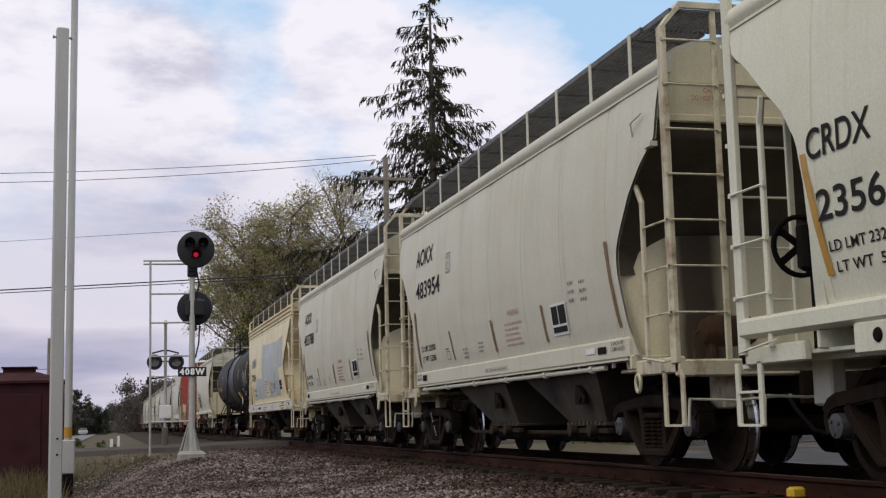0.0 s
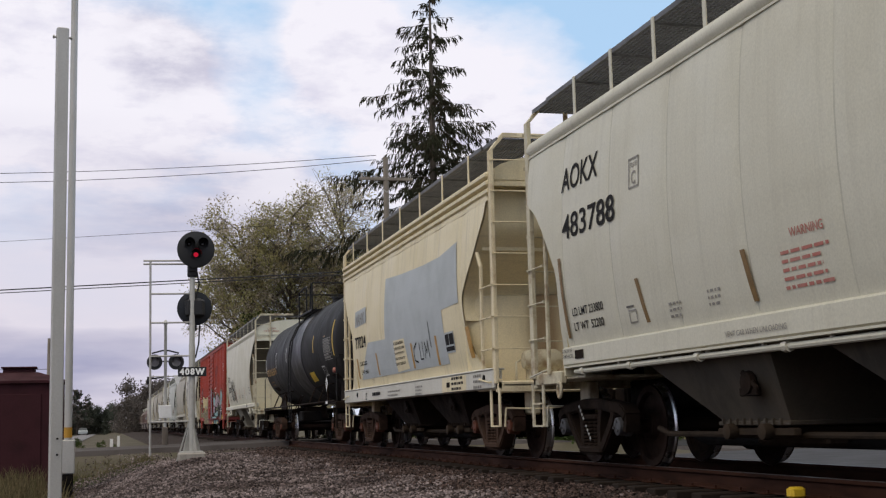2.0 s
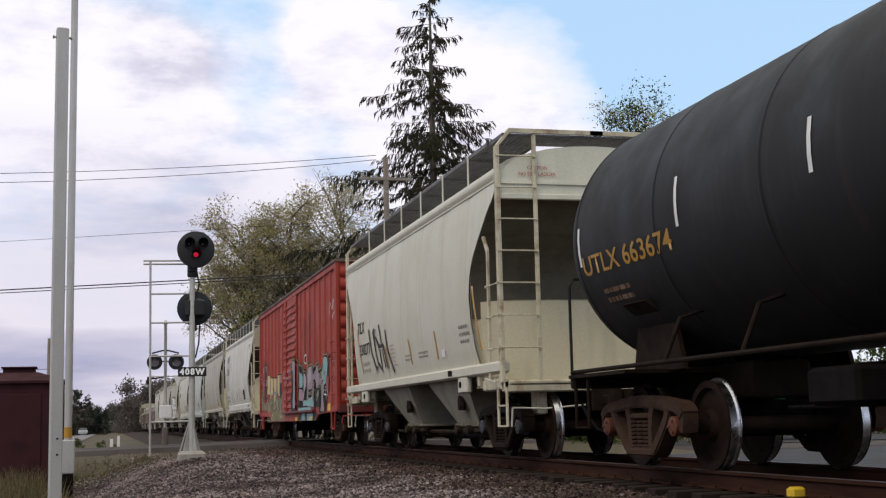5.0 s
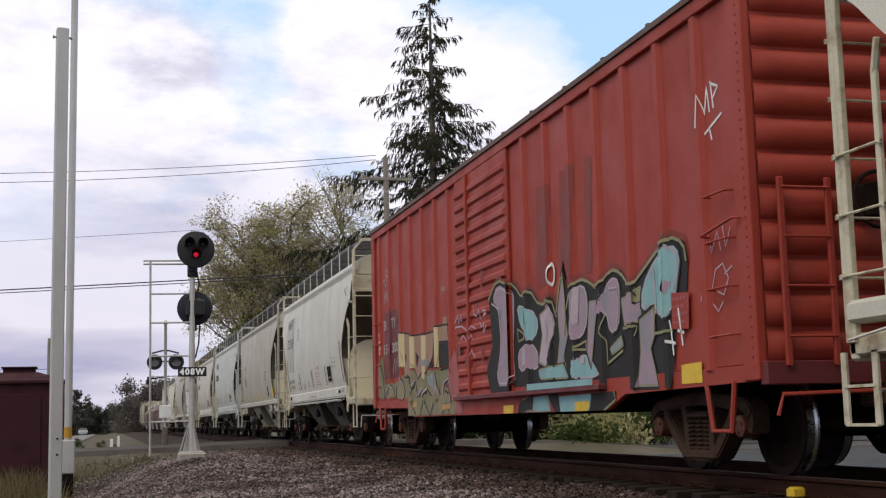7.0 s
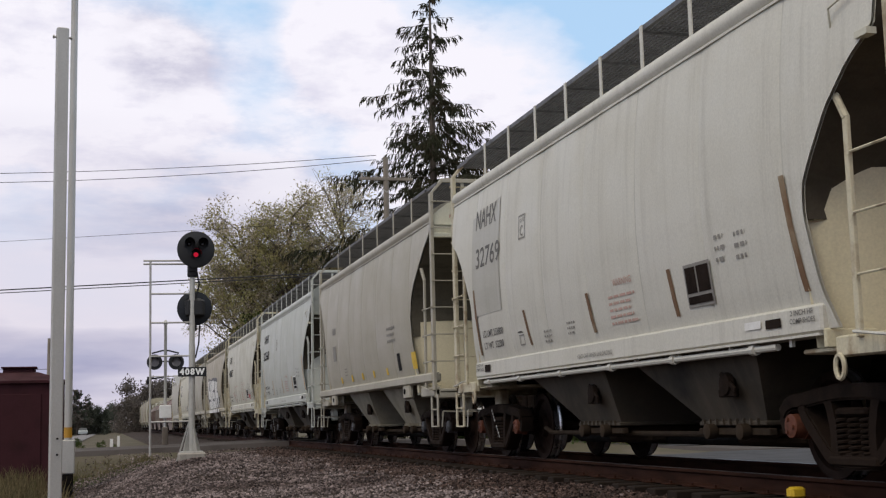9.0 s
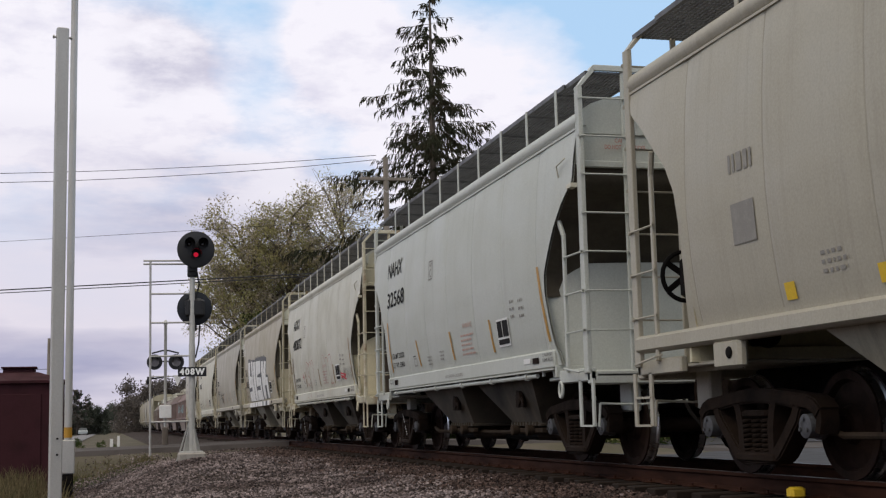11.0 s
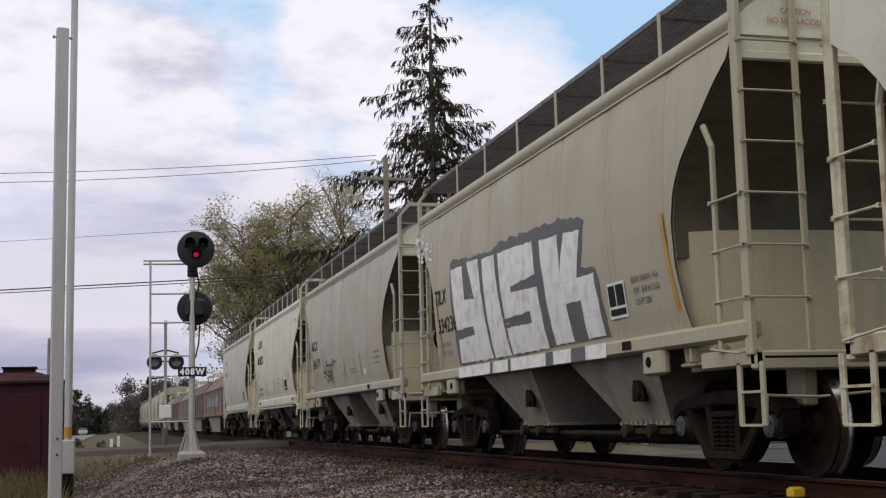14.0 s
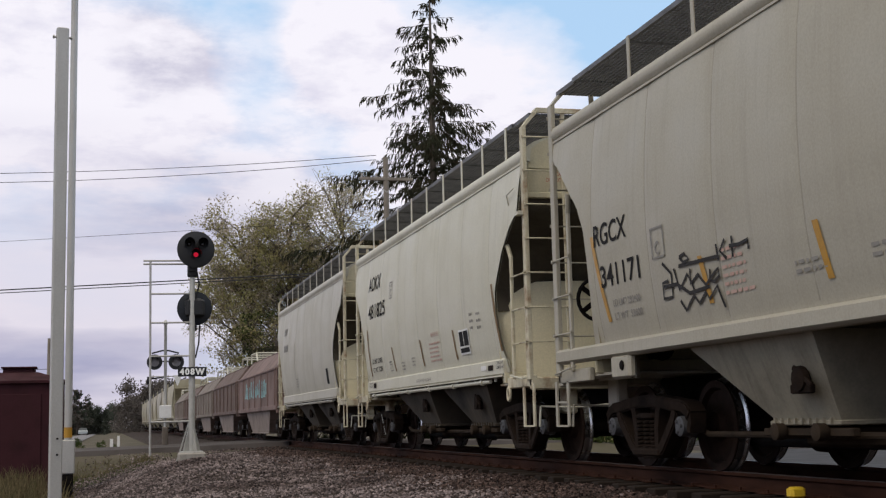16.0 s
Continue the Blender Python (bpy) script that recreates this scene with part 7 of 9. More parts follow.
    patch(car, [(-1.69, 1.47), (-1.82, 1.49), (-1.82, 1.27), (-1.68, 1.26)], rib, GRAF_W2, "graffiti_shade", 0.0235)
    patch(car, [(-1.71, 2.0), (-1.89, 1.98), (-1.93, 1.75), (-1.75, 1.76)], rib, GRAF_T2, "graffiti_shade", 0.0235)
    patch(car, [(-3.8, 1.24), (-3.95, 1.26), (-3.95, 1.18), (-3.82, 1.17)], rib, GRAF_W2, "graffiti_shade", 0.0235)
    patch(car, [(-6.24, 1.88), (-6.36, 1.85), (-6.3, 1.73), (-6.19, 1.79)], rib, GRAF_P, "graffiti_shade", 0.0235)
    scrawl(car, [rounded_line([(-0.47, 2.22), (-0.89, 2.48), (-1.42, 2.35), (-1.76, 2.13), (-2.06, 2.23), (-2.46, 1.96), (-2.87, 2.04), (-3.07, 1.78)])], 0.035, rib, GRAF_O, "graffiti_outline", 0.0245, "olive sprayed outer line")
    scrawl(car, [rounded_line([(-3.41, 1.84), (-3.53, 2.06), (-3.89, 2.16), (-4.22, 2.08), (-4.42, 1.98), (-4.82, 2.15), (-5.1, 2.1), (-5.36, 1.9), (-5.67, 2.02), (-5.94, 2.14), (-6.36, 2.3), (-6.68, 2.19), (-6.72, 2.01)])], 0.035, rib, GRAF_O, "graffiti_outline", 0.0245, "olive sprayed outer line")
    scrawl(car, [rounded_line([(-3.06, 1.84), (-3.29, 2.37), (-3.39, 1.81), (-3.32, 1.55)])], 0.035, rib, GRAF_O, "graffiti_outline", 0.0245, "olive sprayed outer line")
    scrawl(car, [[(-4.63, 1.68), (-4.54, 1.49), (-4.66, 1.37), (-4.67, 1.14), (-5.11, 1.26)], [(-5.13, 1.49), (-5.5, 1.49), (-5.46, 1.39)], [(-1.52, 1.75), (-1.55, 1.58), (-1.95, 1.62), (-1.52, 1.75)], [(-5.97, 1.67), (-5.91, 1.38), (-6.36, 1.38)], [(-3.7, 1.38), (-4.04, 1.43), (-4.03, 1.33), (-3.69, 1.35)]], 0.028, rib, GRAF_O, "graffiti_outline", 0.0250)
    scrawl(car, [[(-6.3, 2.22), (-6.5, 2.11), (-6.53, 1.94), (-6.41, 1.77)], [(-5.96, 2.04), (-5.99, 1.79), (-5.99, 1.57)], [(-4.77, 1.95), (-4.99, 1.94), (-5.03, 1.76), (-4.96, 1.53)], [(-0.64, 2.17), (-0.96, 2.07), (-1.03, 1.65)], [(-2.71, 1.84), (-2.82, 1.62), (-2.61, 1.26)]], 0.026, rib, GRAF_W2, "graffiti_outline", 0.0255)
    scrawl(car, [[(-2.93 + 0.09 * math.cos(t), 2.32 + 0.13 * math.sin(t)) for t in (k * math.pi / 8 for k in range(17))]], 0.045, rib, GRAF_W, "graffiti", 0.016)
    patch(car, [(-2.15, 1.0), (-4.45, 0.99), (-4.44, 0.92), (-2.14, 0.92)], lambda z: 1.604, GRAF_T, "graffiti_letter", 0.003, "turquoise sprayed band")
    sill = lambda z: 1.502
    patch(car, [(-1.69, 0.82), (-2.66, 0.85), (-2.77, 0.65), (-1.59, 0.65)], sill, GRAF_T, "graffiti_letter", 0.004)
    patch(car, [(-1.53, 0.78), (-2.12, 0.87), (-2.06, 0.67), (-1.42, 0.64)], sill, GRAF_K, "graffiti_letter", 0.006)
    patch(car, [(-2.96, 0.82), (-4.12, 0.83), (-4.17, 0.64), (-3.1, 0.64)], sill, GRAF_T, "graffiti_letter", 0.004)
    patch(car, [(-2.66, 0.85), (-3.05, 0.87), (-3.1, 0.64), (-2.9, 0.64)], sill, GRAF_K, "graffiti_letter", 0.006)
    patch(car, [(-4.16, 0.83), (-4.87, 0.84), (-4.86, 0.75), (-4.58, 0.64), (-4.06, 0.64)], sill, GRAF_K, "graffiti_letter", 0.006)
    patch(car, [(-0.82, 0.75), (-1.27, 0.75), (-1.26, 0.64), (-0.81, 0.64)], sill, YELLOW, "yellow_square", 0.008)
    patch(car, [(-3.61, 0.75), (-4.09, 0.75), (-4.03, 0.64), (-3.6, 0.64)], sill, YELLOW, "yellow_square", 0.008)
    scrawl(car, [[(-4.52, 0.64), (-4.86, 0.75), (-4.81, 0.84)], [(-2.11, 0.78), (-2.15, 0.67), (-1.82, 0.66)], [(-2.62, 0.83), (-2.75, 0.66)]], 0.025, sill, GRAF_O, "graffiti_outline", 0.009)


def rear_piece(car):
    """Salmon, cream and khaki letters beside the number block near the trailing end."""
    rib = skin_ribs
    patch(car, [(7.46, 1.66), (7.19, 1.87), (7.05, 1.28), (5.57, 1.32), (5.27, 1.51), (3.61, 1.43), (1.86, 1.37), (1.83, 0.85), (4.86, 0.95), (6.01, 0.99), (7.46, 1.05)], rib, GRAF_O2, "graffiti_ground", 0.008, "khaki and olive sprayed ground")
    patch(car, [(7.76, 1.73), (7.46, 1.71), (7.42, 1.05), (7.86, 1.06)], rib, GRAF_R, "graffiti_shade", 0.0085)
    patch(car, [(2.02, 1.32), (1.79, 1.68), (1.65, 1.6), (1.57, 1.28), (1.48, 0.84), (1.92, 0.86)], rib, GRAF_R, "graffiti_shade", 0.012)
    spray(car, GRAF_N, [(5.64, 2.2), (4.83, 2.12), (4.87, 1.35), (5.31, 1.38)], False, 0.0095, GRAF_K)
    spray(car, GRAF_N, [(4.77, 2.08), (3.9, 2.05), (3.89, 1.45), (4.28, 1.31), (4.52, 1.5), (4.72, 1.69)], False, 0.0095, GRAF_K)
    spray(car, GRAF_N, [(3.85, 2.04), (3.08, 2.04), (3.19, 1.63), (3.59, 1.43), (3.85, 1.29)], False, 0.0095, GRAF_K)
    spray(car, GRAF_N, [(3.0, 2.11), (2.3, 2.1), (2.01, 2.07), (2.04, 1.82), (2.71, 1.85), (2.79, 1.45), (3.03, 1.45)], False, 0.0095, GRAF_K)
    patch(car, [(5.63, 2.2), (5.28, 2.16), (5.27, 1.55), (5.6, 1.58)], rib, GRAF_Y, "graffiti_shade", 0.0115, "cream sprayed bar")
    patch(car, [(4.78, 2.08), (4.5, 2.06), (4.5, 1.5), (4.74, 1.51)], rib, GRAF_Y, "graffiti_shade", 0.0115, "cream sprayed bar")
    patch(car, [(3.87, 2.02), (3.63, 2.03), (3.68, 1.28), (3.88, 1.29)], rib, GRAF_Y, "graffiti_shade", 0.0115, "cream sprayed bar")
    patch(car, [(3.0, 2.1), (2.76, 2.1), (2.75, 1.44), (2.88, 1.44)], rib, GRAF_Y, "graffiti_shade", 0.0115, "cream sprayed bar")
    patch(car, [(2.73, 1.82), (2.04, 1.82), (2.04, 1.46), (2.7, 1.42)], rib, GRAF_K, "dark_smear", 0.0125, "dark painted-out square")
    patch(car, [(4.4, 1.79), (4.16, 1.68), (4.32, 1.48)], rib, GRAF_K, "graffiti_shade", 0.0132)
    patch(car, [(3.81, 1.59), (3.53, 1.63), (3.58, 1.49), (3.8, 1.51)], rib, GRAF_B, "graffiti_shade", 0.0132)
    patch(car, [(5.26, 1.82), (5.08, 1.74), (5.22, 1.62)], rib, RED_D, "graffiti_shade", 0.0132)
    patch(car, [(5.0, 1.31), (4.7, 1.34), (4.84, 1.13)], rib, GRAF_K, "graffiti_shade", 0.0132)
    patch(car, [(3.62, 1.31), (3.18, 1.36), (3.14, 1.09), (3.53, 1.19)], rib, GRAF_B, "graffiti_shade", 0.0132)
    patch(car, [(2.44, 1.2), (2.11, 1.22), (2.05, 1.04), (2.41, 1.11)], rib, RED_D, "graffiti_shade", 0.0132)
    patch(car, [(3.39, 1.55), (3.18, 1.56), (3.2, 1.44), (3.39, 1.45)], rib, GRAF_K, "graffiti_shade", 0.0132)
    scrawl(car, [[(7.37, 1.78), (7.16, 1.04), (6.52, 1.33), (6.08, 1.0), (6.1, 1.24)], [(5.57, 1.39), (5.34, 1.11), (5.48, 0.98)], [(4.8, 0.96), (4.53, 1.29), (4.34, 0.98), (4.0, 1.13), (3.97, 0.93)], [(3.92, 0.93), (3.64, 1.11), (3.18, 0.9), (2.92, 1.38), (2.73, 0.89)], [(2.63, 0.88), (2.48, 1.17), (2.19, 1.22), (1.98, 1.0), (1.94, 0.86)]], 0.035, rib, GRAF_W2, "graffiti_outline", 0.0142, "pale sprayed edges")
    scrawl(car, [[(7.32, 1.77), (7.11, 1.03), (6.47, 1.32), (6.03, 0.98), (6.05, 1.23)], [(5.52, 1.38), (5.29, 1.1), (5.43, 0.96)], [(4.75, 0.94), (4.48, 1.28), (4.29, 0.96), (3.95, 1.11), (3.92, 0.92)], [(3.87, 0.92), (3.59, 1.1), (3.13, 0.89), (2.87, 1.36), (2.68, 0.88)], [(2.58, 0.86), (2.43, 1.16), (2.14, 1.21), (1.93, 0.98), (1.89, 0.84)], [(2.4, 1.05), (2.09, 0.97)], [(4.61, 1.15), (4.89, 1.34), (5.13, 1.4)], [(2.66, 1.39), (1.96, 1.42), (1.89, 1.3)]], 0.035, rib, GRAF_K, "graffiti_outline", 0.0152, "dark sprayed edges")
    sill = lambda z: 1.502
    patch(car, [(5.0, 0.66), (1.75, 0.66), (1.62, 0.975), (5.0, 0.975)], sill, GRAF_O2, "graffiti_ground", 0.004)
    patch(car, [(1.75, 0.85), (1.33, 0.82), (1.28, 0.67), (1.66, 0.66)], sill, GRAF_R, "graffiti_shade", 0.005)
    scrawl(car, [[(4.82, 0.91), (4.39, 0.67)], [(3.74, 0.89), (3.37, 0.65), (3.11, 0.86)], [(2.56, 0.66), (2.29, 0.85), (2.07, 0.67)], [(4.07, 0.67), (3.89, 0.88)]], 0.03, sill, GRAF_K, "graffiti_outline", 0.008)
    patch(car, [(4.65, 0.91), (4.28, 0.9), (4.29, 0.81), (4.66, 0.81)], sill, OCHRE, "yellow_square", 0.009)
    patch(car, [(2.54, 0.82), (2.06, 0.83), (2.07, 0.75), (2.54, 0.73)], sill, OCHRE, "yellow_square", 0.009)
    patch(car, [(2.48, 2.24), (2.21, 2.23), (2.2, 2.11), (2.49, 2.13)], rib, GRAF_N, "label_plate", 0.006)
    patch(car, [(2.54, 2.74), (2.29, 2.73), (2.29, 2.65), (2.55, 2.67)], rib, GRAF_N, "label_plate", 0.006)
    scrawl(car, [[(1.55, 1.88), (1.36, 1.99), (1.02, 1.98), (0.7, 1.88), (0.51, 1.95), (0.27, 1.89)], [(1.43, 2.05), (1.27, 2.16), (1.18, 2.03), (1.06, 2.15), (1.01, 2.04)], [(0.38, 2.25), (0.34, 2.11), (0.2, 2.06), (0.1, 2.15), (-0.02, 2.01)], [(-0.09, 2.12), (-0.28, 2.12), (-0.14, 2.04), (-0.3, 2.07)], [(0.04, 1.97), (-0.04, 1.89), (-0.18, 1.94), (-0.14, 1.8), (-0.28, 1.9)], [(1.11, 1.77), (0.96, 1.84), (0.78, 1.75)], [(0.67, 1.83), (0.62, 1.76), (0.52, 1.83), (0.44, 1.74)], [(0.48, 1.62), (0.52, 1.58)], [(0.75, 1.48), (0.49, 1.58), (0.32, 1.47)]], 0.022, rib, GRAF_W2, "graffiti", 0.006, "pale pink scribble on the door")
    patch(car, [(1.32, 1.73), (1.15, 1.73), (1.13, 1.55), (1.3, 1.55)], rib, GRAF_S, "dark_smear", 0.004)
    patch(car, [(0.87, 1.52), (0.74, 1.52), (0.76, 1.35), (0.88, 1.35)], rib, GRAF_S, "dark_smear", 0.004)
    patch(car, [(0.45, 1.39), (0.34, 1.39), (0.36, 1.26), (0.45, 1.25)], rib, GRAF_S, "dark_smear", 0.004)
    patch(car, [(-0.0, 1.58), (-0.14, 1.58), (-0.13, 1.42), (0.0, 1.42)], rib, GRAF_S, "dark_smear", 0.004)
    patch(car, [(0.67, 2.7), (0.58, 2.7), (0.6, 2.46), (0.69, 2.46)], rib, GRAF_S, "dark_smear", 0.004)
    patch(car, [(-0.06, 2.7), (-0.15, 2.69), (-0.12, 2.46), (-0.04, 2.47)], rib, GRAF_S, "dark_smear", 0.004)


def box_marks(car):
    rib = skin_ribs
    # number block near the trailing end
    patch(car, [(7.03, 2.72), (5.71, 2.62), (5.57, 1.39), (7.08, 1.38)], rib, RED_D, "number_ground", 0.002, "darker red painted block")
    for txt, y, z, w in (("B", 6.83, 2.33, 0.17), ("T", 6.15, 2.33, 0.16), ("Y", 5.95, 2.33, 0.18), ("1", 6.86, 1.86, 0.06), ("5", 6.70, 1.86, 0.16), ("3", 6.12, 1.86, 0.15), ("0", 5.93, 1.86, 0.16), ("0", 5.75, 1.86, 0.16)):
        letter(car, txt, y, z, 0.19, w, rib, WHITE_D, lift=0.013)
    letter(car, "4", 6.50, 1.86, 0.19, 0.16, rib, GRAF_R, lift=0.013)
    letter(car, "K", 6.62, 2.33, 0.19, 0.16, rib, GRAF_R, lift=0.013)
    scrawl(car, [[(6.3, 1.52), (6.1, 1.75), (6.05, 1.5), (5.9, 1.8), (5.85, 1.6)], [(6.25, 1.45), (6.2, 1.62)]], 0.02, rib, WHITE_D, "graffiti", 0.014)
    scrawl(car, [[(7.1, 3.32), (6.95, 3.36), (6.92, 3.2), (6.75, 3.3), (6.7, 3.5), (6.82, 3.56), (6.85, 3.42), (6.68, 3.38)]], 0.022, rib, GRAF_W2, "graffiti", 0.006, "thin white tag")
    scrawl(car, [[(7.0, 3.1), (6.95, 2.88)], [(6.9, 3.12), (6.85, 2.9)], [(6.95, 3.0), (6.72, 3.05)], [(6.78, 3.14), (6.72, 2.9), (6.62, 3.1)]], 0.022, rib, GRAF_W2, "graffiti", 0.006)
    scrawl(car, [[(7.5, 2.25), (7.35, 2.3), (7.45, 2.12), (7.3, 2.15)], [(7.5, 2.02), (7.38, 2.08), (7.36, 1.95), (7.28, 2.05)], [(7.45, 1.9), (7.3, 1.92)]], 0.03, rib, WHITE_L, "graffiti", 0.006)
    front_piece(car)
    rear_piece(car)
    patch(car, [(-6.52, 1.04), (-6.95, 1.05), (-6.95, 0.86), (-6.51, 0.86)], rib, YELLOW, "yellow_square", 0.026)
    patch(car, [(-6.36, 1.39), (-6.73, 1.37), (-6.76, 1.71), (-6.37, 1.74)], rib, RED, "sign_ground", 0.030)
    bars(car, -6.40, 1.66, 0.32, 4, rib, GRAF_R, 0.075, 0.025, 81, 0.033)
    scrawl(car, [[(-6.33, 1.48), (-6.38, 1.14)], [(-6.52, 1.58), (-6.59, 1.22)], [(-6.28, 1.28), (-6.43, 1.25)], [(-6.49, 1.37), (-6.63, 1.34)]], 0.03, rib, GRAF_W, "graffiti", 0.034)
    for poly in ([(-2.42, 3.5), (-2.92, 3.44), (-2.84, 2.2), (-2.32, 2.2)], [(-3.30, 3.54), (-3.77, 3.52), (-3.70, 2.2), (-3.21, 2.2)], [(-4.13, 3.52), (-4.34, 3.52), (-4.24, 2.2), (-4.04, 2.2)]):
        patch(car, ragged(poly, 0.03, 6, 0.15), rib, GRAF_S, "dark_smear", 0.004, "dark sprayed smear")
    # thin white tags near the leading corner
    scrawl(car, [[(-7.1, 3.2), (-7.15, 3.5), (-7.22, 3.3), (-7.28, 3.55), (-7.32, 3.3)], [(-7.36, 3.58), (-7.4, 3.32)], [(-7.36, 3.56), (-7.5, 3.5), (-7.4, 3.42)], [(-7.2, 3.12), (-7.55, 3.24)], [(-7.3, 3.16), (-7.34, 3.04)]], 0.025, rib, WHITE_L, "graffiti", 0.006, "small white tag")
    scrawl(car, [[(-7.18, 2.22), (-7.22, 2.02), (-7.35, 2.2), (-7.4, 2.02)], [(-7.45, 2.24), (-7.5, 2.04), (-7.6, 2.2)]], 0.016, rib, GRAF_W2, "graffiti", 0.006)
    scrawl(car, [[(-7.2, 1.70), (-7.28, 1.86), (-7.42, 1.9), (-7.52, 1.76), (-7.42, 1.62), (-7.3, 1.66)], [(-7.45, 1.8), (-7.6, 1.86)], [(-7.0, 1.72), (-7.05, 1.6)], [(-7.2, 1.56), (-7.3, 1.48), (-7.4, 1.56)]], 0.016, rib, GRAF_W2, "graffiti", 0.006)
    part("grab_iron", Shape().tube([(-1.50, -7.2, 2.16), (-1.60, -7.25, 2.16), (-1.60, -7.85, 2.24), (-1.50, -7.9, 2.24)], 0.014, 6), RED, car)


GRAF_N = material("salmon_spray", (0.33, 0.19, 0.13), (0.27, 0.2, 0.12), 0.6, 3, 0.7)
GRAF_R = material("pink_red_spray", (0.36, 0.10, 0.10), (0.28, 0.16, 0.15), 0.9, 3, 0.7)
GRAF_T2 = material("pale_turquoise_spray", (0.26, 0.50, 0.45), (0.16, 0.40, 0.37), 0.5, 3, 0.6)
RED_D = material("dark_red_paint", (0.135, 0.022, 0.022), (0.11, 0.02, 0.018), 0.5, 2, 0.6)
GRAF_W2 = material("pale_pink_spray", (0.45, 0.36, 0.40), (0.36, 0.3, 0.34), 0.5, 3, 0.6)
GRAF_O2 = material("khaki_spray", (0.20, 0.185, 0.105), (0.31, 0.25, 0.15), 0.9, 2.2, 0.75)
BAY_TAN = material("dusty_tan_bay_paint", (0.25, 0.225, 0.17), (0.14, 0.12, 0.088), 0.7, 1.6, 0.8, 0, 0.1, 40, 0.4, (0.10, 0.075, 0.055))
# dirty bay paint; its tan and near-black mottling also paints in light and shade
BAY_DIRT_SHADE = material("dusty_shaded_bay_paint", (0.056, 0.044, 0.030), (0.013, 0.0105, 0.008), 0.9, 0.9, 0.8, 0, 0.1, 40, 0.4, (0.10, 0.075, 0.055))


# ---- the train ----
TRAIN = []


def build_train():
    T = TRAIN
    H, D = covered_hopper, BAY_DIRT_SHADE
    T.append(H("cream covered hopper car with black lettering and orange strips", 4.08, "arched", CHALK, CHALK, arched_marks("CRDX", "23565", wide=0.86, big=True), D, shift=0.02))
    T.append(H("cream-grey covered hopper car with dark strips and a rusty end", 17.19, "flared", PALE, CREAM, flared_marks("AOKX", "483954", limits=("LD LMT 233700", "LT WT  52300")), D, bulk_mat=CREAM_R1))
    T.append(H("cream-grey covered hopper car with clean sides", 30.32, "flared", PALE, CREAM, flared_marks("AOKX", "483788", warning=INK_R), D, bulk_mat=CREAM_R2, shift=0.06))
    T.append(H("faded yellow-cream covered hopper car with grey paint patches", 43.75, "ribbed", CREAM_OLD, CREAM_OLD, centerflow_marks, GRIME, CAP_R, bulk_mat=CREAM_R4, sill_mat=WHITE_P, shift=-0.28))
    T.append(tank_car(58.4))
    T.append(H("off-white covered hopper car with a black spray tag", 74.2, "arched", PALE, CREAM, arched_marks("TILX", "330277", extra=tag_black, dy=0.13), D, shift=-0.40))
    T.append(box_car(89.5))
    T.append(H("chalky white covered hopper car with faded lettering", 105.55, "flared", WHITE_P, CREAM, flared_marks("NAHX", "32769", RUST, INK_M, shade=PATCH_W, wide=1.0, dz=0.10, notice=False, extra=lambda c: notice_panel(c, -2.50, -3.04, 1.55, 1.95, skin_hopper, INK_F, GRIME)), D, CAP_R))
    T.append(H("weathered grey covered hopper car with yellow squares along its sill", 118.75, "arched", BEIGE, CREAM, yellow_squares, D, shift=-0.35))
    T.append(H("pale blue-grey covered hopper car with orange strips", 131.95, "flared", PALE_BLUE, PALE_BLUE, flared_marks("NAHX", "32568", OCHRE, wide=1.2, dy=0.12, dz=0.07, plate=(1.19, 2.89), limits=("LD LMT 232200", "LT WT  53800")), D, shift=-0.07))
    T.append(H("streaked cream-grey covered hopper car with red spray outlines", 145.0, "flared", BEIGE_S, CREAM, flared_marks("AOKX", "480872", TAPE_B, limits=("LD LMT 233700", "LT WT  52300"), extra=tag_red_outline), D, bulk_mat=CREAM_R3))
    T.append(H("tan covered hopper car with large white block graffiti", 158.21, "arched", TAN, TAN_E, arched_marks("TILX", "334236", extra=tag_white_block, dy=0.54, covered=True, tail=0.48), D, shift=-0.44))
    T.append(H("beige-grey covered hopper car with a thin black spray tag", 171.58, "arched", BEIGE, TAN_E, arched_marks("RGCX", "341171", wide=0.91, extra=tag_thin, num=1.05), D, shift=-0.08))
    T.append(H("cream-grey covered hopper car with dark strips and a clean side", 184.45, "flared", PALE, CREAM, flared_marks("AOKX", "481825"), D, shift=-0.16))
    T.append(H("weathered grey-white covered hopper car", 197.8, "flared", GREIGE, CREAM, far_marks, D, shift=-0.3))
    T.append(hooded_hopper(210.75, 6.2, BROWN_H, "pinkish rust-brown hooded hopper car with a turquoise spray tag", MAUVE_H, True))
    T.append(hooded_hopper(224.05, 6.2, DARK_H, "dark brown hooded hopper car with a pale bay", MAUVE_H))
    for k, mat in enumerate((TAN_H, DARK_H, TAN_H)):
        T.append(hooded_hopper(237.35 + 13.3 * k, 6.2, mat, "stained grey-tan hooded hopper car" if k != 1 else "dark brown hooded hopper car between tan ones", MAUVE_H))
    y = 270.65
    for k in range(8):
        T.append(far_hopper(y + 6.43, (TAN_E, TAN, BEIGE)[k % 3]))
        y += 13.0


PATCH_W = paint("pale_patch_paint", (0.44, 0.425, 0.375), streak=0.2)
build_train()


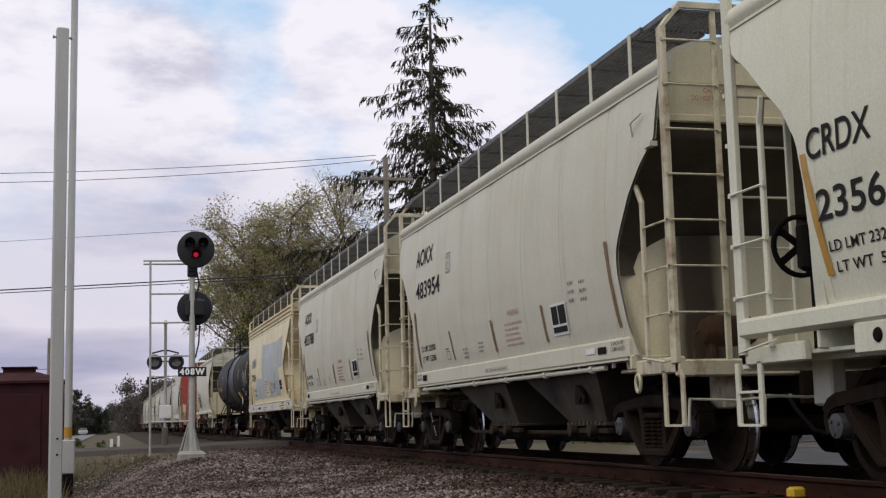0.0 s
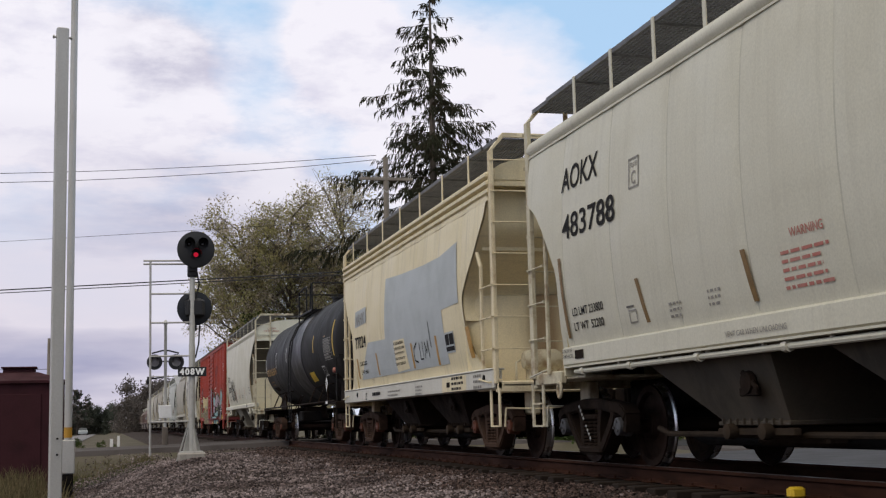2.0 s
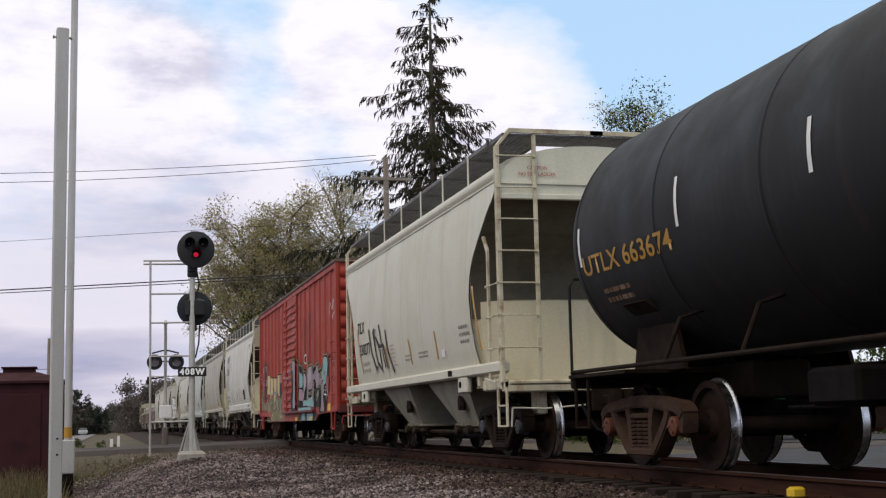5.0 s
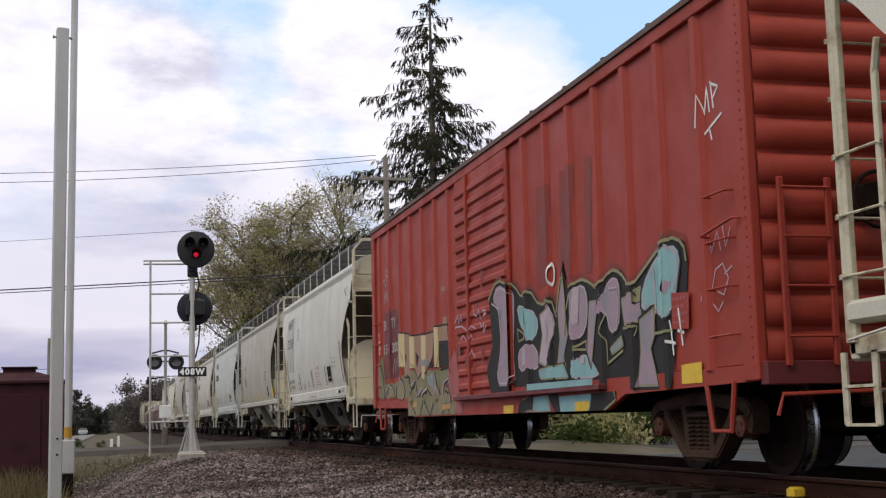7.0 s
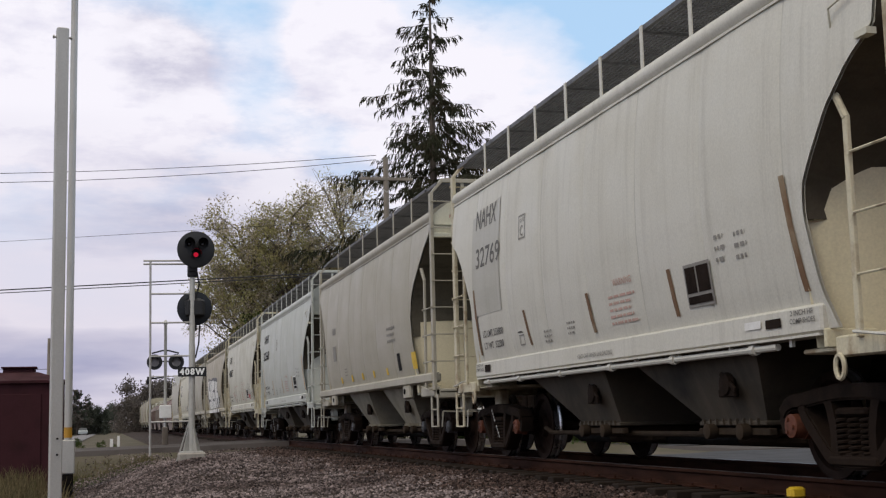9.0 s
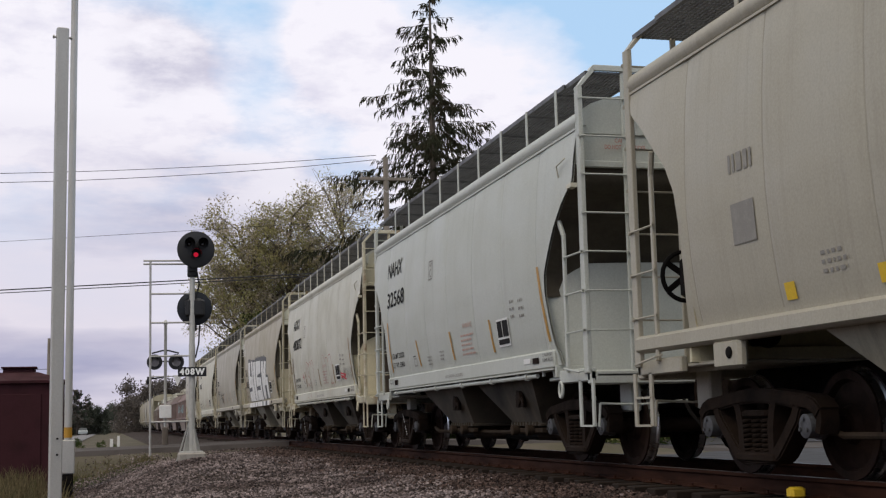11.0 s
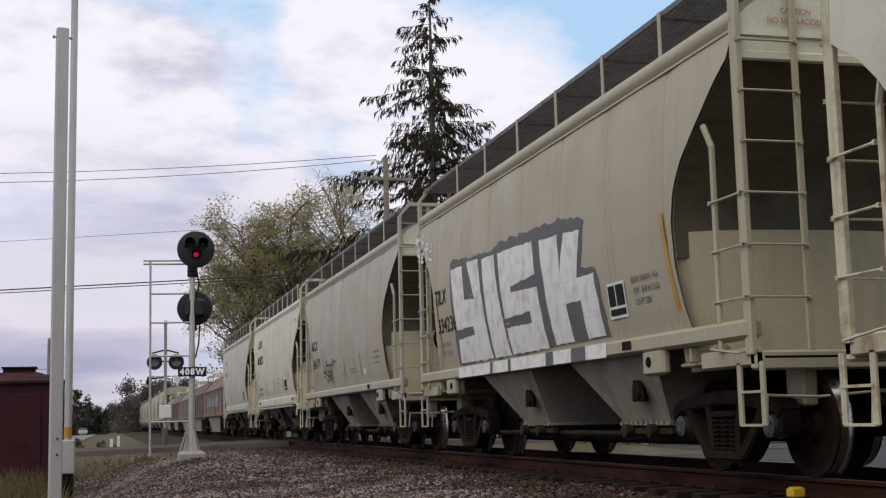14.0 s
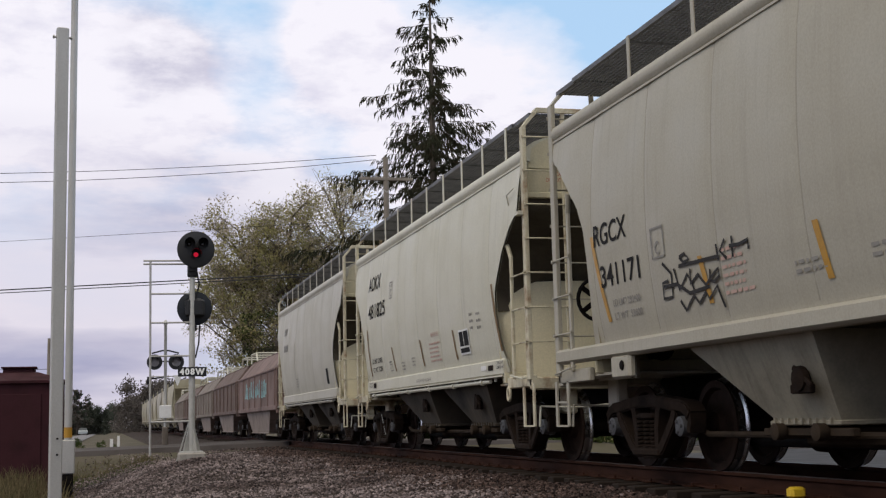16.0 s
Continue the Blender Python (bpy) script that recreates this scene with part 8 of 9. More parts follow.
# ---- signals and poles ----
def signal_mast():
    sig = thing("railway_signal", "silver railway signal mast with two black round heads, lower lamp red", "signal", (-5.12, 26.55, 0.0))
    part("foundation", Shape().box(-0.27, 0.27, -0.27, 0.27, -0.45, 0.04, 0.03), CONC, sig, "concrete foundation")
    part("mast", Shape().lathe([(0.066, 0.04), (0.064, 2.2), (0.056, 2.25), (0.054, 3.86)], "z", n=16), ALU, sig, "silver painted mast")
    s = Shape()
    for k in range(4):
        a = k * math.pi / 2 + 0.5
        d = Vector((math.cos(a), math.sin(a), 0))
        p = d.cross(Vector((0, 0, 1))) * 0.008
        s.loft([[d * 0.06 + p, d * 0.21 + p, d * 0.21 - p, d * 0.06 - p], [d * 0.06 + p + Vector((0, 0, 0.5)), d * 0.075 + p + Vector((0, 0, 0.5)), d * 0.075 - p + Vector((0, 0, 0.5)), d * 0.06 - p + Vector((0, 0, 0.5))]], True)
    part("base_fin", s, ALU, sig, "", (0, 0, 0.04), smooth=False)
    part("base_plate", Shape().box(-0.22, 0.22, -0.22, 0.22, 0.03, 0.065, 0.01), ALU, sig)
    for z, r, mat, dy, lit, dx in ((4.15, 0.378, SIG_BLACK, -0.16, True, 0.06), (2.97, 0.355, SIG_GREY, 0.16, False, 0.06)):
        sg = -1 if lit else 1
        head = part("signal_head", Shape().lathe([(0.02, sg * 0.0), (r - 0.02, sg * 0.0), (r, sg * 0.012), (r, sg * 0.03), (r - 0.02, sg * 0.04), (0.02, sg * 0.045)], "y", (dx, dy, z), 44), mat, sig, "round signal head")
        part("lamp_case", Shape().box(dx - 0.2, dx + 0.2, min(dy, dy - sg * 0.2), max(dy, dy - sg * 0.2), z - 0.2, z + 0.2, 0.06), SIG_BLACK, head)
        for k, (a, b) in enumerate(((-0.135, 0.11), (0.135, 0.11), (0.0, -0.11))):
            hood = Shape()
            rr = 0.105
            ring0, ring1 = [], []
            for j in range(19):
                t = radians(-50 + 280 * j / 18)
                ring0.append((dx + a + rr * math.cos(t), dy + sg * 0.04, z + b + rr * math.sin(t)))
                ring1.append((dx + a + rr * math.cos(t), dy + sg * (0.30 if 20 < j * 15.5 < 260 else 0.16), z + b + rr * math.sin(t)))
            hood.loft([ring0, ring1], False, False)
            part("hood", hood, SIG_BLACK, head)
            part("lens", Shape().lathe([(0.002, 0.075), (0.04, 0.07), (0.088, 0.05), (0.09, 0.04)], "y", n=20) if sg > 0 else Shape().lathe([(0.002, -0.065), (0.03, -0.063), (0.046, -0.055), (0.05, -0.04)], "y", n=20),
                 RED_GLOW if (lit and k == 2) else LENS_D, head, "glowing red lens" if (lit and k == 2) else "dark lens", (dx + a, dy, z + b))
    part("head_bracket", Shape().lathe([(0.085, 3.60), (0.10, 3.62), (0.10, 3.82), (0.085, 3.84)], "z", n=14).box(-0.08, 0.10, -0.14, 0.04, 3.70, 3.84, 0.02).box(-0.06, 0.1, 0.0, 0.18, 2.50, 2.62, 0.02), SIG_BLACK, sig)
    part("cable", Shape().tube([(0.08, -0.05, 3.75), (0.14, -0.02, 3.45), (0.07, 0.02, 3.15)], 0.018, 6).tube([(0.16, 0.12, 2.62), (0.14, 0.08, 2.25), (0.07, 0.0, 1.95)], 0.018, 6), SIG_BLACK, sig)
    # number plate of the signal
    pl = part("sign_plate", Shape().box(-0.285, 0.285, -0.012, 0.0, -0.095, 0.095, 0.004), SIG_BLACK, sig, "black plate with white characters", pose(0.0, -0.085, 1.66))
    me = text_mesh("408W", 0.135, 0.50, 0.05, 1.3)
    for v in me.vertices:
        v.co = (v.co.x - 0.25, -0.016, v.co.y - 0.065)
    me.materials.append(PLATE_W)
    new("plate_lettering", me).parent = pl
    # maintainer's ladder frame standing beside the mast
    lad = part("ladder", Shape().tube([(-0.82, 0.0, 0.0), (-0.84, 0.0, 3.93)], 0.022, 8), GALV, sig, "thin galvanised frame beside the mast")
    for z, x0 in ((3.93, -0.98), (3.86, -0.98), (3.25, -0.84), (2.66, -0.84), (1.98, -0.84), (0.66, -0.84)):
        part("frame_bar", Shape().tube([(x0, 0, z), (0.02, 0, z + 0.01)], 0.02, 6), GALV, lad)
    part("strut", Shape().tube([(-0.04, 0.0, 0.70), (-0.30, 0.25, -0.20)], 0.018, 6), ALU, sig)
    return sig


def crossing_signal(at, turn=0.0):
    cs = thing("crossing_signal", "level crossing signal with two round flashers and a bell box", "crossing signal", at)
    part("mast", Shape().lathe([(0.07, -0.35), (0.07, 0.5), (0.055, 0.55), (0.055, 4.5), (0.07, 4.52), (0.07, 4.6), (0.01, 4.64)], "z", n=14), ALU, cs, "grey steel mast")
    part("mast_base", Shape().box(-0.11, 0.11, -0.11, 0.11, -0.4, 0.70, 0.03), BARK, cs, "rusty brown base casing")
    part("flasher_arm", Shape().tube([(-0.5, 0, 3.45), (-0.12, 0, 3.55), (0.12, 0, 3.55), (0.5, 0, 3.45)], 0.03, 8).tube([(-0.45, 0.06, 3.15), (0.45, 0.06, 3.15)], 0.025, 8), SIG_BLACK, cs)
    for x in (-0.40, 0.40):
        fl = part("flasher", Shape().lathe([(0.02, 0.02), (0.28, 0.02), (0.29, 0.0), (0.28, -0.02), (0.02, -0.02)], "y", (x, -0.05, 3.12), 28), SIG_BLACK, cs, "black round flasher target")
        part("lens", Shape().lathe([(0.005, -0.07), (0.10, -0.05), (0.17, -0.025)], "y", (x, -0.05, 3.12), 20), LENS_X, fl, "pale unlit lens")
        part("hood", Shape().loft([[(x + 0.185 * math.cos(t), -0.07, 3.12 + 0.185 * math.sin(t)) for t in (math.pi * j / 12 for j in range(13))], [(x + 0.185 * math.cos(t), -0.36, 3.12 + 0.185 * math.sin(t)) for t in (math.pi * j / 12 for j in range(13))]], False, False), SIG_BLACK, fl)
    part("side_lamp", Shape().lathe([(0.14, -0.05), (0.15, 0.1), (0.02, 0.12)], "x", (-0.62, 0.1, 2.44), 16).tube([(-0.55, 0.1, 2.5), (0, 0, 2.56)], 0.03, 6), SIG_BLACK, cs, "side-facing lamp")
    part("crossarm", Shape().tube([(-0.55, 0.02, 2.58), (0.75, 0.02, 2.58)], 0.022, 6), ALU, cs)
    part("case", Shape().box(-0.22, 0.22, -0.30, -0.06, 1.02, 1.50, 0.02), WHITE_L, cs, "pale grey control case")
    part("bell", Shape().lathe([(0.02, 4.56), (0.08, 4.57), (0.09, 4.62), (0.03, 4.70)], "z", n=14), ALU, cs)
    part("sign", Shape().prism([(0.28, 2.62), (0.62, 2.62), (0.45, 2.20)], "y", -0.03, -0.015), WHITE_L, cs, "pale triangular sign", smooth=False)
    return cs


def poles():
    p = thing("steel_post", "square galvanised steel post with a bolted cap", "post", pose(-7.30, 14.45, -0.75, 0, 0, 8))
    part("post", Shape().box(-0.066, 0.066, -0.066, 0.066, -0.3, 5.76, 0.012), GALV, p, "square grey post")
    part("cap_bolt", Shape().tube([(-0.10, 0, 5.66), (0.10, 0, 5.66)], 0.012, 8).lathe([(0.02, -0.105), (0.02, -0.085)], "x", (0, 0, 5.66), 6).lathe([(0.02, 0.085), (0.02, 0.105)], "x", (0, 0, 5.66), 6), GALV, p)
    for z in (1.05, 1.22):
        part("clamp_bolt", Shape().lathe([(0.012, -0.078), (0.012, -0.06)], "y", (0.01, 0, z), 8), GRIME_D, p)
    q = thing("gate_pole", "tall pale metal pole with an orange band near its foot", "pole", (-7.60, 29.2, -0.62))
    part("pole", Shape().lathe([(0.082, 0.55), (0.082, 4.0), (0.075, 11.2)], "z", n=16), GALV, q, "tall grey pole")
    part("band", Shape().lathe([(0.088, 1.0), (0.088, 1.22)], "z", n=16), OCHRE, q, "orange reflective band")
    part("foot_sleeve", Shape().box(-0.15, 0.15, -0.12, 0.12, 0.22, 0.95, 0.02), GALV, q, "pale foot sleeve")
    part("foot", Shape().box(-0.12, 0.12, -0.1, 0.1, -0.4, 0.3, 0.02), GRIME_D, q)


def hut():
    h = thing("relay_hut", "small dark maroon sheet-metal hut with a ridge vent", "hut", (-8.80, 31.9, -0.62))
    W = 1.0
    part("wall", Shape().box(-W, W, -0.9, 0.9, -0.36, 2.25, 0.02), HUT_M, h, "dark maroon sheet wall", smooth=False)
    part("roof", Shape().loft([[(-W - 0.08, -0.98, 2.25), (W + 0.08, -0.98, 2.25), (W + 0.08, 0.98, 2.25), (-W - 0.08, 0.98, 2.25)], [(-W - 0.08, -0.98, 2.31), (W + 0.08, -0.98, 2.31), (W + 0.08, 0.98, 2.31), (-W - 0.08, 0.98, 2.31)],
                               [(-W + 0.55, -0.4, 2.52), (W - 0.55, -0.4, 2.52), (W - 0.55, 0.4, 2.52), (-W + 0.55, 0.4, 2.52)]], True), HUT_M, h, "low hipped metal roof", smooth=False)
    part("vent", Shape().box(-0.36, 0.36, -0.25, 0.25, 2.50, 2.62, 0.03).box(-0.40, 0.40, -0.3, 0.3, 2.62, 2.66, 0.01), HUT_M, h, "roof vent", smooth=False)
    part("door", Shape().box(-0.35, 0.55, -0.93, -0.9, 0.15, 2.0, 0.01), HUT_M, h, "hut door", smooth=False)
    part("corner_post", Shape().box(W - 0.02, W + 0.03, -0.93, -0.86, -0.36, 2.25, 0.01), HUT_M, h, smooth=False)


def utility_pole(at, height, arm=True, wide=2.4, turn=0):
    u = thing("utility_pole", "weathered wooden utility pole with a crossarm", "utility pole", pose(*at, 0, 0, turn), "utility poles")
    part("pole", Shape().lathe([(0.17, 0), (0.12, height), (0.02, height + 0.01)], "z", n=12), WOOD_P, u, "weathered wooden pole")
    if arm:
        part("crossarm", Shape().box(-wide / 2, wide / 2, -0.12, -0.01, height - 1.05, height - 0.92, 0.01), WOOD_P, u)
        part("brace", Shape().tube([(-0.6, -0.07, height - 1.0), (0, -0.13, height - 1.6)], 0.015, 5).tube([(0.6, -0.07, height - 1.0), (0, -0.13, height - 1.6)], 0.015, 5), GALV, u)
        for x in (-wide / 2 + 0.1, -0.45, 0.45, wide / 2 - 0.1):
            part("insulator", lambda: Shape().lathe([(0.02, 0), (0.02, 0.06), (0.05, 0.08), (0.05, 0.13), (0.03, 0.17), (0.01, 0.18)], "z", n=10), CONC, u, "", (x, -0.065, height - 0.92), "insulator")
    return u


def wire(name, p, q, sag, r=0.012, label="thin black overhead wire"):
    p, q = Vector(p), Vector(q)
    pts = []
    for k in range(25):
        u = k / 24
        c = p.lerp(q, u)
        c.z -= sag * 4 * u * (1 - u)
        pts.append(c)
    return solid(name, Shape().tube(pts, r, 5), WIRE_M, label, "wire", group="overhead wires")


def wires():
    # from the pole beside the spruce to poles out of view
    wire("overhead_wire", (4.6, 54.55, 12.28), (-32.6, 61.05, 12.28), 0.72, 0.014)
    wire("overhead_wire", (4.6, 54.55, 12.08), (-32.4, 61.02, 12.08), 0.925, 0.014)
    wire("overhead_wire", (12.0, 74, 12.80), (-42.0, 74.0, 8.75), 0.03, 0.012)
    for z, r in ((0.0, 0.03), (-0.14, 0.022)):
        wire("overhead_cable", (30.0, 60.0, 9.32 + z), (-40, 66.0, 5.74 + z), 0.04, r, "thick black overhead cable")


# ---- trees and shrubs ----
def leaf_cloud(centres, n, size, spread, rng, droop=0.0):
    vs, fs = [], []
    for _ in range(n):
        c = centres[rng.randrange(len(centres))]
        p = Vector((c[0] + rng.gauss(0, spread), c[1] + rng.gauss(0, spread), c[2] + rng.gauss(0, spread * 0.8)))
        a = Vector((rng.gauss(0, 1), rng.gauss(0, 1), rng.gauss(0, 1) - droop)).normalized()
        b = a.cross(Vector((rng.gauss(0, 1), rng.gauss(0, 1), rng.gauss(0, 1)))).normalized()
        s = size * rng.uniform(0.6, 1.4)
        k = len(vs)
        vs += [p - a * s, p + b * s * 0.45, p + a * s, p - b * s * 0.45]
        fs.append((k, k + 1, k + 2, k + 3))
    return vs, fs


def raw(name, vs, fs, mat, parent, label=""):
    me = bpy.data.meshes.new(name)
    me.from_pydata([tuple(v) for v in vs], [], fs)
    me.materials.append(mat)
    ob = new(name, me)
    ob.parent = parent
    if label:
        tagged(ob, label)
    return ob


def broadleaf(at, height, width, seed, leaf_mats, leaves, label, bare=0.3, leaf=0.13, low=0.28, clumps=46, group="trees behind the track"):
    """Trunk, curved limbs to many clumps in an uneven crown, twigs, and leaves round the clumps that still carry them."""
    rng = random.Random(seed)
    t = thing("tree", label, "tree", at, group)
    s = Shape()
    lean = rng.uniform(-0.03, 0.03) * height
    spine = [Vector((lean * u * u, 0, height * 0.86 * u - 0.3)) for u in (0, 0.25, 0.5, 0.75, 1.0)]
    s.tube(spine, height * 0.016, 7, height * 0.004)
    leafy = []
    zc, rz = height * (0.5 + low / 2), height * (0.5 - low / 2)
    for k in range(clumps):
        while True:
            p = Vector((rng.uniform(-1, 1), rng.uniform(-1, 1), rng.uniform(-1, 1)))
            if 0.15 < p.length < 1.0:
                break
        c = Vector((p.x * width / 2, p.y * width / 2, zc + p.z * rz))
        c += Vector((lean, 0, 0)) * 0.6
        z0 = max(height * 0.12, min(c.z - abs(p.x) * width * 0.35 - height * 0.06, height * 0.8))
        root = Vector((lean * (z0 / height) ** 2, 0, z0))
        bend = root.lerp(c, 0.5) + Vector((rng.gauss(0, 0.25), rng.gauss(0, 0.25), rng.uniform(-0.2, 0.6)))
        r = height * 0.0042 * rng.uniform(0.7, 1.3)
        s.tube([root, root.lerp(bend, 0.6), bend, bend.lerp(c, 0.6), c], r, 5, r * 0.3)
        is_bare = rng.random() < bare * (0.4 + 1.2 * (c.z / height))
        for _ in range(20 if is_bare else 10):
            d = Vector((rng.gauss(0, 1), rng.gauss(0, 1), rng.gauss(0.35, 0.8))).normalized()
            tip = c + d * height * rng.uniform(0.05, 0.12)
            b0 = bend.lerp(c, rng.uniform(0.3, 1.0))
            s.tube([b0, b0.lerp(tip, 0.5) + Vector((0, 0, rng.gauss(0, 0.08))), tip], 0.014, 3, 0.005)
            if not is_bare:
                leafy.append(tuple(b0.lerp(tip, rng.uniform(0.4, 1.0))))
    part("trunk", s, BARK, t, "grey-brown trunk and limbs")
    for i, mt in enumerate(leaf_mats):
        vs, fs = leaf_cloud(leafy[i::len(leaf_mats)], leaves // len(leaf_mats), leaf, height * 0.019, rng)
        raw("crown", vs, fs, mt, t, "thin autumn leaves")
    return t


def spruce(at, height, seed, label, low=0.12, density=1.0):
    rng = random.Random(seed)
    t = thing("spruce_tree", label, "tree", at)
    tr = Shape().lathe([(height * 0.013, -0.3), (height * 0.011, height * 0.3), (height * 0.006, height * 0.7), (0.02, height)], "z", n=9)
    part("trunk", tr, BARK, t, "straight brown trunk")
    br = Shape()
    vs, fs = [], []

    def sprig(p, d, ln, w):
        """a hanging tuft of needles: two crossed slim blades"""
        side = d.cross(Vector((rng.gauss(0, 1), rng.gauss(0, 1), rng.gauss(0, 1)))).normalized()
        for sd in (side, d.cross(side).normalized()):
            k = len(vs)
            vs.extend([p, p + d * ln * 0.45 + sd * w, p + d * ln, p + d * ln * 0.45 - sd * w])
            fs.append((k, k + 1, k + 2, k + 3))

    z = height * low
    while z < height * 0.985:
        u = (z - height * low) / (height * (1 - low))
        reach = height * (0.30 * (1 - u) ** 0.95 + 0.014)
        n = rng.randint(5, 7)
        a0 = rng.random() * 6.28
        for k in range(n):
            if rng.random() < 0.2:
                continue
            a = a0 + k * 2 * math.pi / n + rng.gauss(0, 0.25)
            ln = reach * rng.choice((0.35, 0.5, 0.7, 0.9, 1.1, 1.35)) * rng.uniform(0.85, 1.15)
            out = Vector((math.cos(a), math.sin(a), 0))
            zz = z + rng.gauss(0, height * 0.008)
            rise = 0.30 * u - 0.10
            pts = []
            for j in range(7):
                w = j / 6
                pts.append(Vector((0, 0, zz)) + out * ln * w + Vector((0, 0, ln * (rise * w - 0.34 * w * w + 0.20 * w ** 4))))
            br.tube(pts, max(0.045 * (1 - u), 0.016), 4, 0.008)
            steps = int(max(5, ln / 0.16) * density)
            for j in range(steps):
                w = 0.12 + 0.88 * (j + rng.random()) / steps
                i = min(int(w * 6), 5)
                p = pts[i].lerp(pts[i + 1], w * 6 - i)
                sd = out.cross(Vector((0, 0, 1))) * rng.choice((-1, 1))
                tw = (out * 0.5 + sd * rng.uniform(0.2, 1.0) + Vector((0, 0, rng.uniform(-0.9, 0.05)))).normalized()
                L = (0.30 + 0.40 * (1 - w)) * ln * 0.42 * rng.uniform(0.5, 1.2)
                m = max(3, int(L / 0.085))
                for i2 in range(m):
                    b = p + tw * L * (i2 + 0.5) / m
                    hang = Vector((rng.gauss(0, 0.35), rng.gauss(0, 0.35), -1.0)).normalized()
                    sprig(b, (hang * 0.75 + tw * 0.5).normalized(), rng.uniform(0.20, 0.50), rng.uniform(0.022, 0.042))
                sprig(p, tw, rng.uniform(0.25, 0.45), 0.035)
        z += height * rng.uniform(0.016, 0.032)
    part("branch_frame", br, BARK, t, "drooping bare branches")
    raw("needles", vs, fs, NEEDLE, t, "dark hanging needle sprays")
    return t


def shrub(at, w, h, seed, mat, leaves=900, leaf=0.09, label="green shrub behind the track", group="shrubs behind the track"):
    rng = random.Random(seed)
    t = thing("shrub", label, "shrub", at, group)
    s = Shape()
    cs = []
    for k in range(14):
        a, r = rng.random() * 6.28, rng.random()
        tip = Vector((math.cos(a) * r * w / 2, math.sin(a) * r * w / 2, h * rng.uniform(0.35, 0.95) * (1 - 0.4 * r)))
        s.tube([(0, 0, -0.1), tip * 0.5 + Vector((0, 0, 0.1 * h)), tip], 0.02, 4, 0.006)
        cs += [tuple(tip), tuple(tip * 0.65)]
    part("stems", s, BARK, t)
    vs, fs = leaf_cloud(cs, leaves, leaf, w * 0.11, rng)
    raw("foliage", vs, fs, mat, t)
    return t


def tuft_patch(name, boxes, n, h, seed, mat, label):
    """Many thin blades of weeds and grass, one object."""
    rng = random.Random(seed)
    vs, fs = [], []
    for _ in range(n):
        x0, x1, y0, y1, k = boxes[rng.randrange(len(boxes))]
        x, y = rng.uniform(x0, x1), rng.uniform(y0, y1)
        z = ground_height(x, y) - 0.08
        hh = h * k * rng.uniform(0.35, 1.15)
        lean = Vector((rng.gauss(0, 0.25), rng.gauss(0, 0.25), 1)).normalized()
        a = rng.random() * 6.28
        sd = Vector((math.cos(a), math.sin(a), 0)) * (0.008 + 0.012 * hh)
        p = Vector((x, y, z))
        q = p + lean * hh * 0.6
        r = p + lean * hh + Vector((rng.gauss(0, 0.12), rng.gauss(0, 0.12), -0.05)) * hh
        k0 = len(vs)
        vs += [p - sd, p + sd, q + sd * 0.7, q - sd * 0.7, r]
        fs += [(k0, k0 + 1, k0 + 2, k0 + 3), (k0 + 3, k0 + 2, k0 + 4)]
        if rng.random() < 0.4:
            for _ in range(3):
                c = p.lerp(q, rng.uniform(0.4, 1.0)) + Vector((rng.gauss(0, 0.04), rng.gauss(0, 0.04), 0))
                e = Vector((rng.gauss(0, 1), rng.gauss(0, 1), 0.4)).normalized() * 0.06
                f = e.cross(Vector((0, 0, 1))) * 0.35
                k0 = len(vs)
                vs += [c, c + e * 0.5 + f, c + e, c + e * 0.5 - f]
                fs.append((k0, k0 + 1, k0 + 2, k0 + 3))
    me = bpy.data.meshes.new(name)
    me.from_pydata([tuple(v) for v in vs], [], fs)
    me.materials.append(mat)
    return tagged(new(name, me), label, "plants", kind="stuff")


def far_woods(name, x0, x1, y0, y1, n, h, seed, mat, label):
    """A far belt of trees: many clumps of small leaves with an uneven top."""
    rng = random.Random(seed)
    vs, fs = [], []
    for i in range(n):
        u = (i + rng.random()) / n
        c = Vector((x0 + (x1 - x0) * u, y0 + (y1 - y0) * u + rng.gauss(0, 5), 0))
        hh = h * rng.uniform(0.6, 1.1)
        cs = []
        for _ in range(26):
            w = rng.random()
            cs.append((c.x + rng.gauss(0, hh * 0.22 * (1.15 - w)), c.y + rng.gauss(0, 1), -0.9 + hh * (0.04 + 0.94 * w)))
        a, b = leaf_cloud(cs, 2100, hh * 0.027, hh * 0.065, rng)
        k = len(vs)
        vs += a
        fs += [tuple(j + k for j in f) for f in b]
    me = bpy.data.meshes.new(name)
    me.from_pydata([tuple(v) for v in vs], [], fs)
    me.materials.append(mat)
    return tagged(new(name, me), label, "trees", kind="stuff")


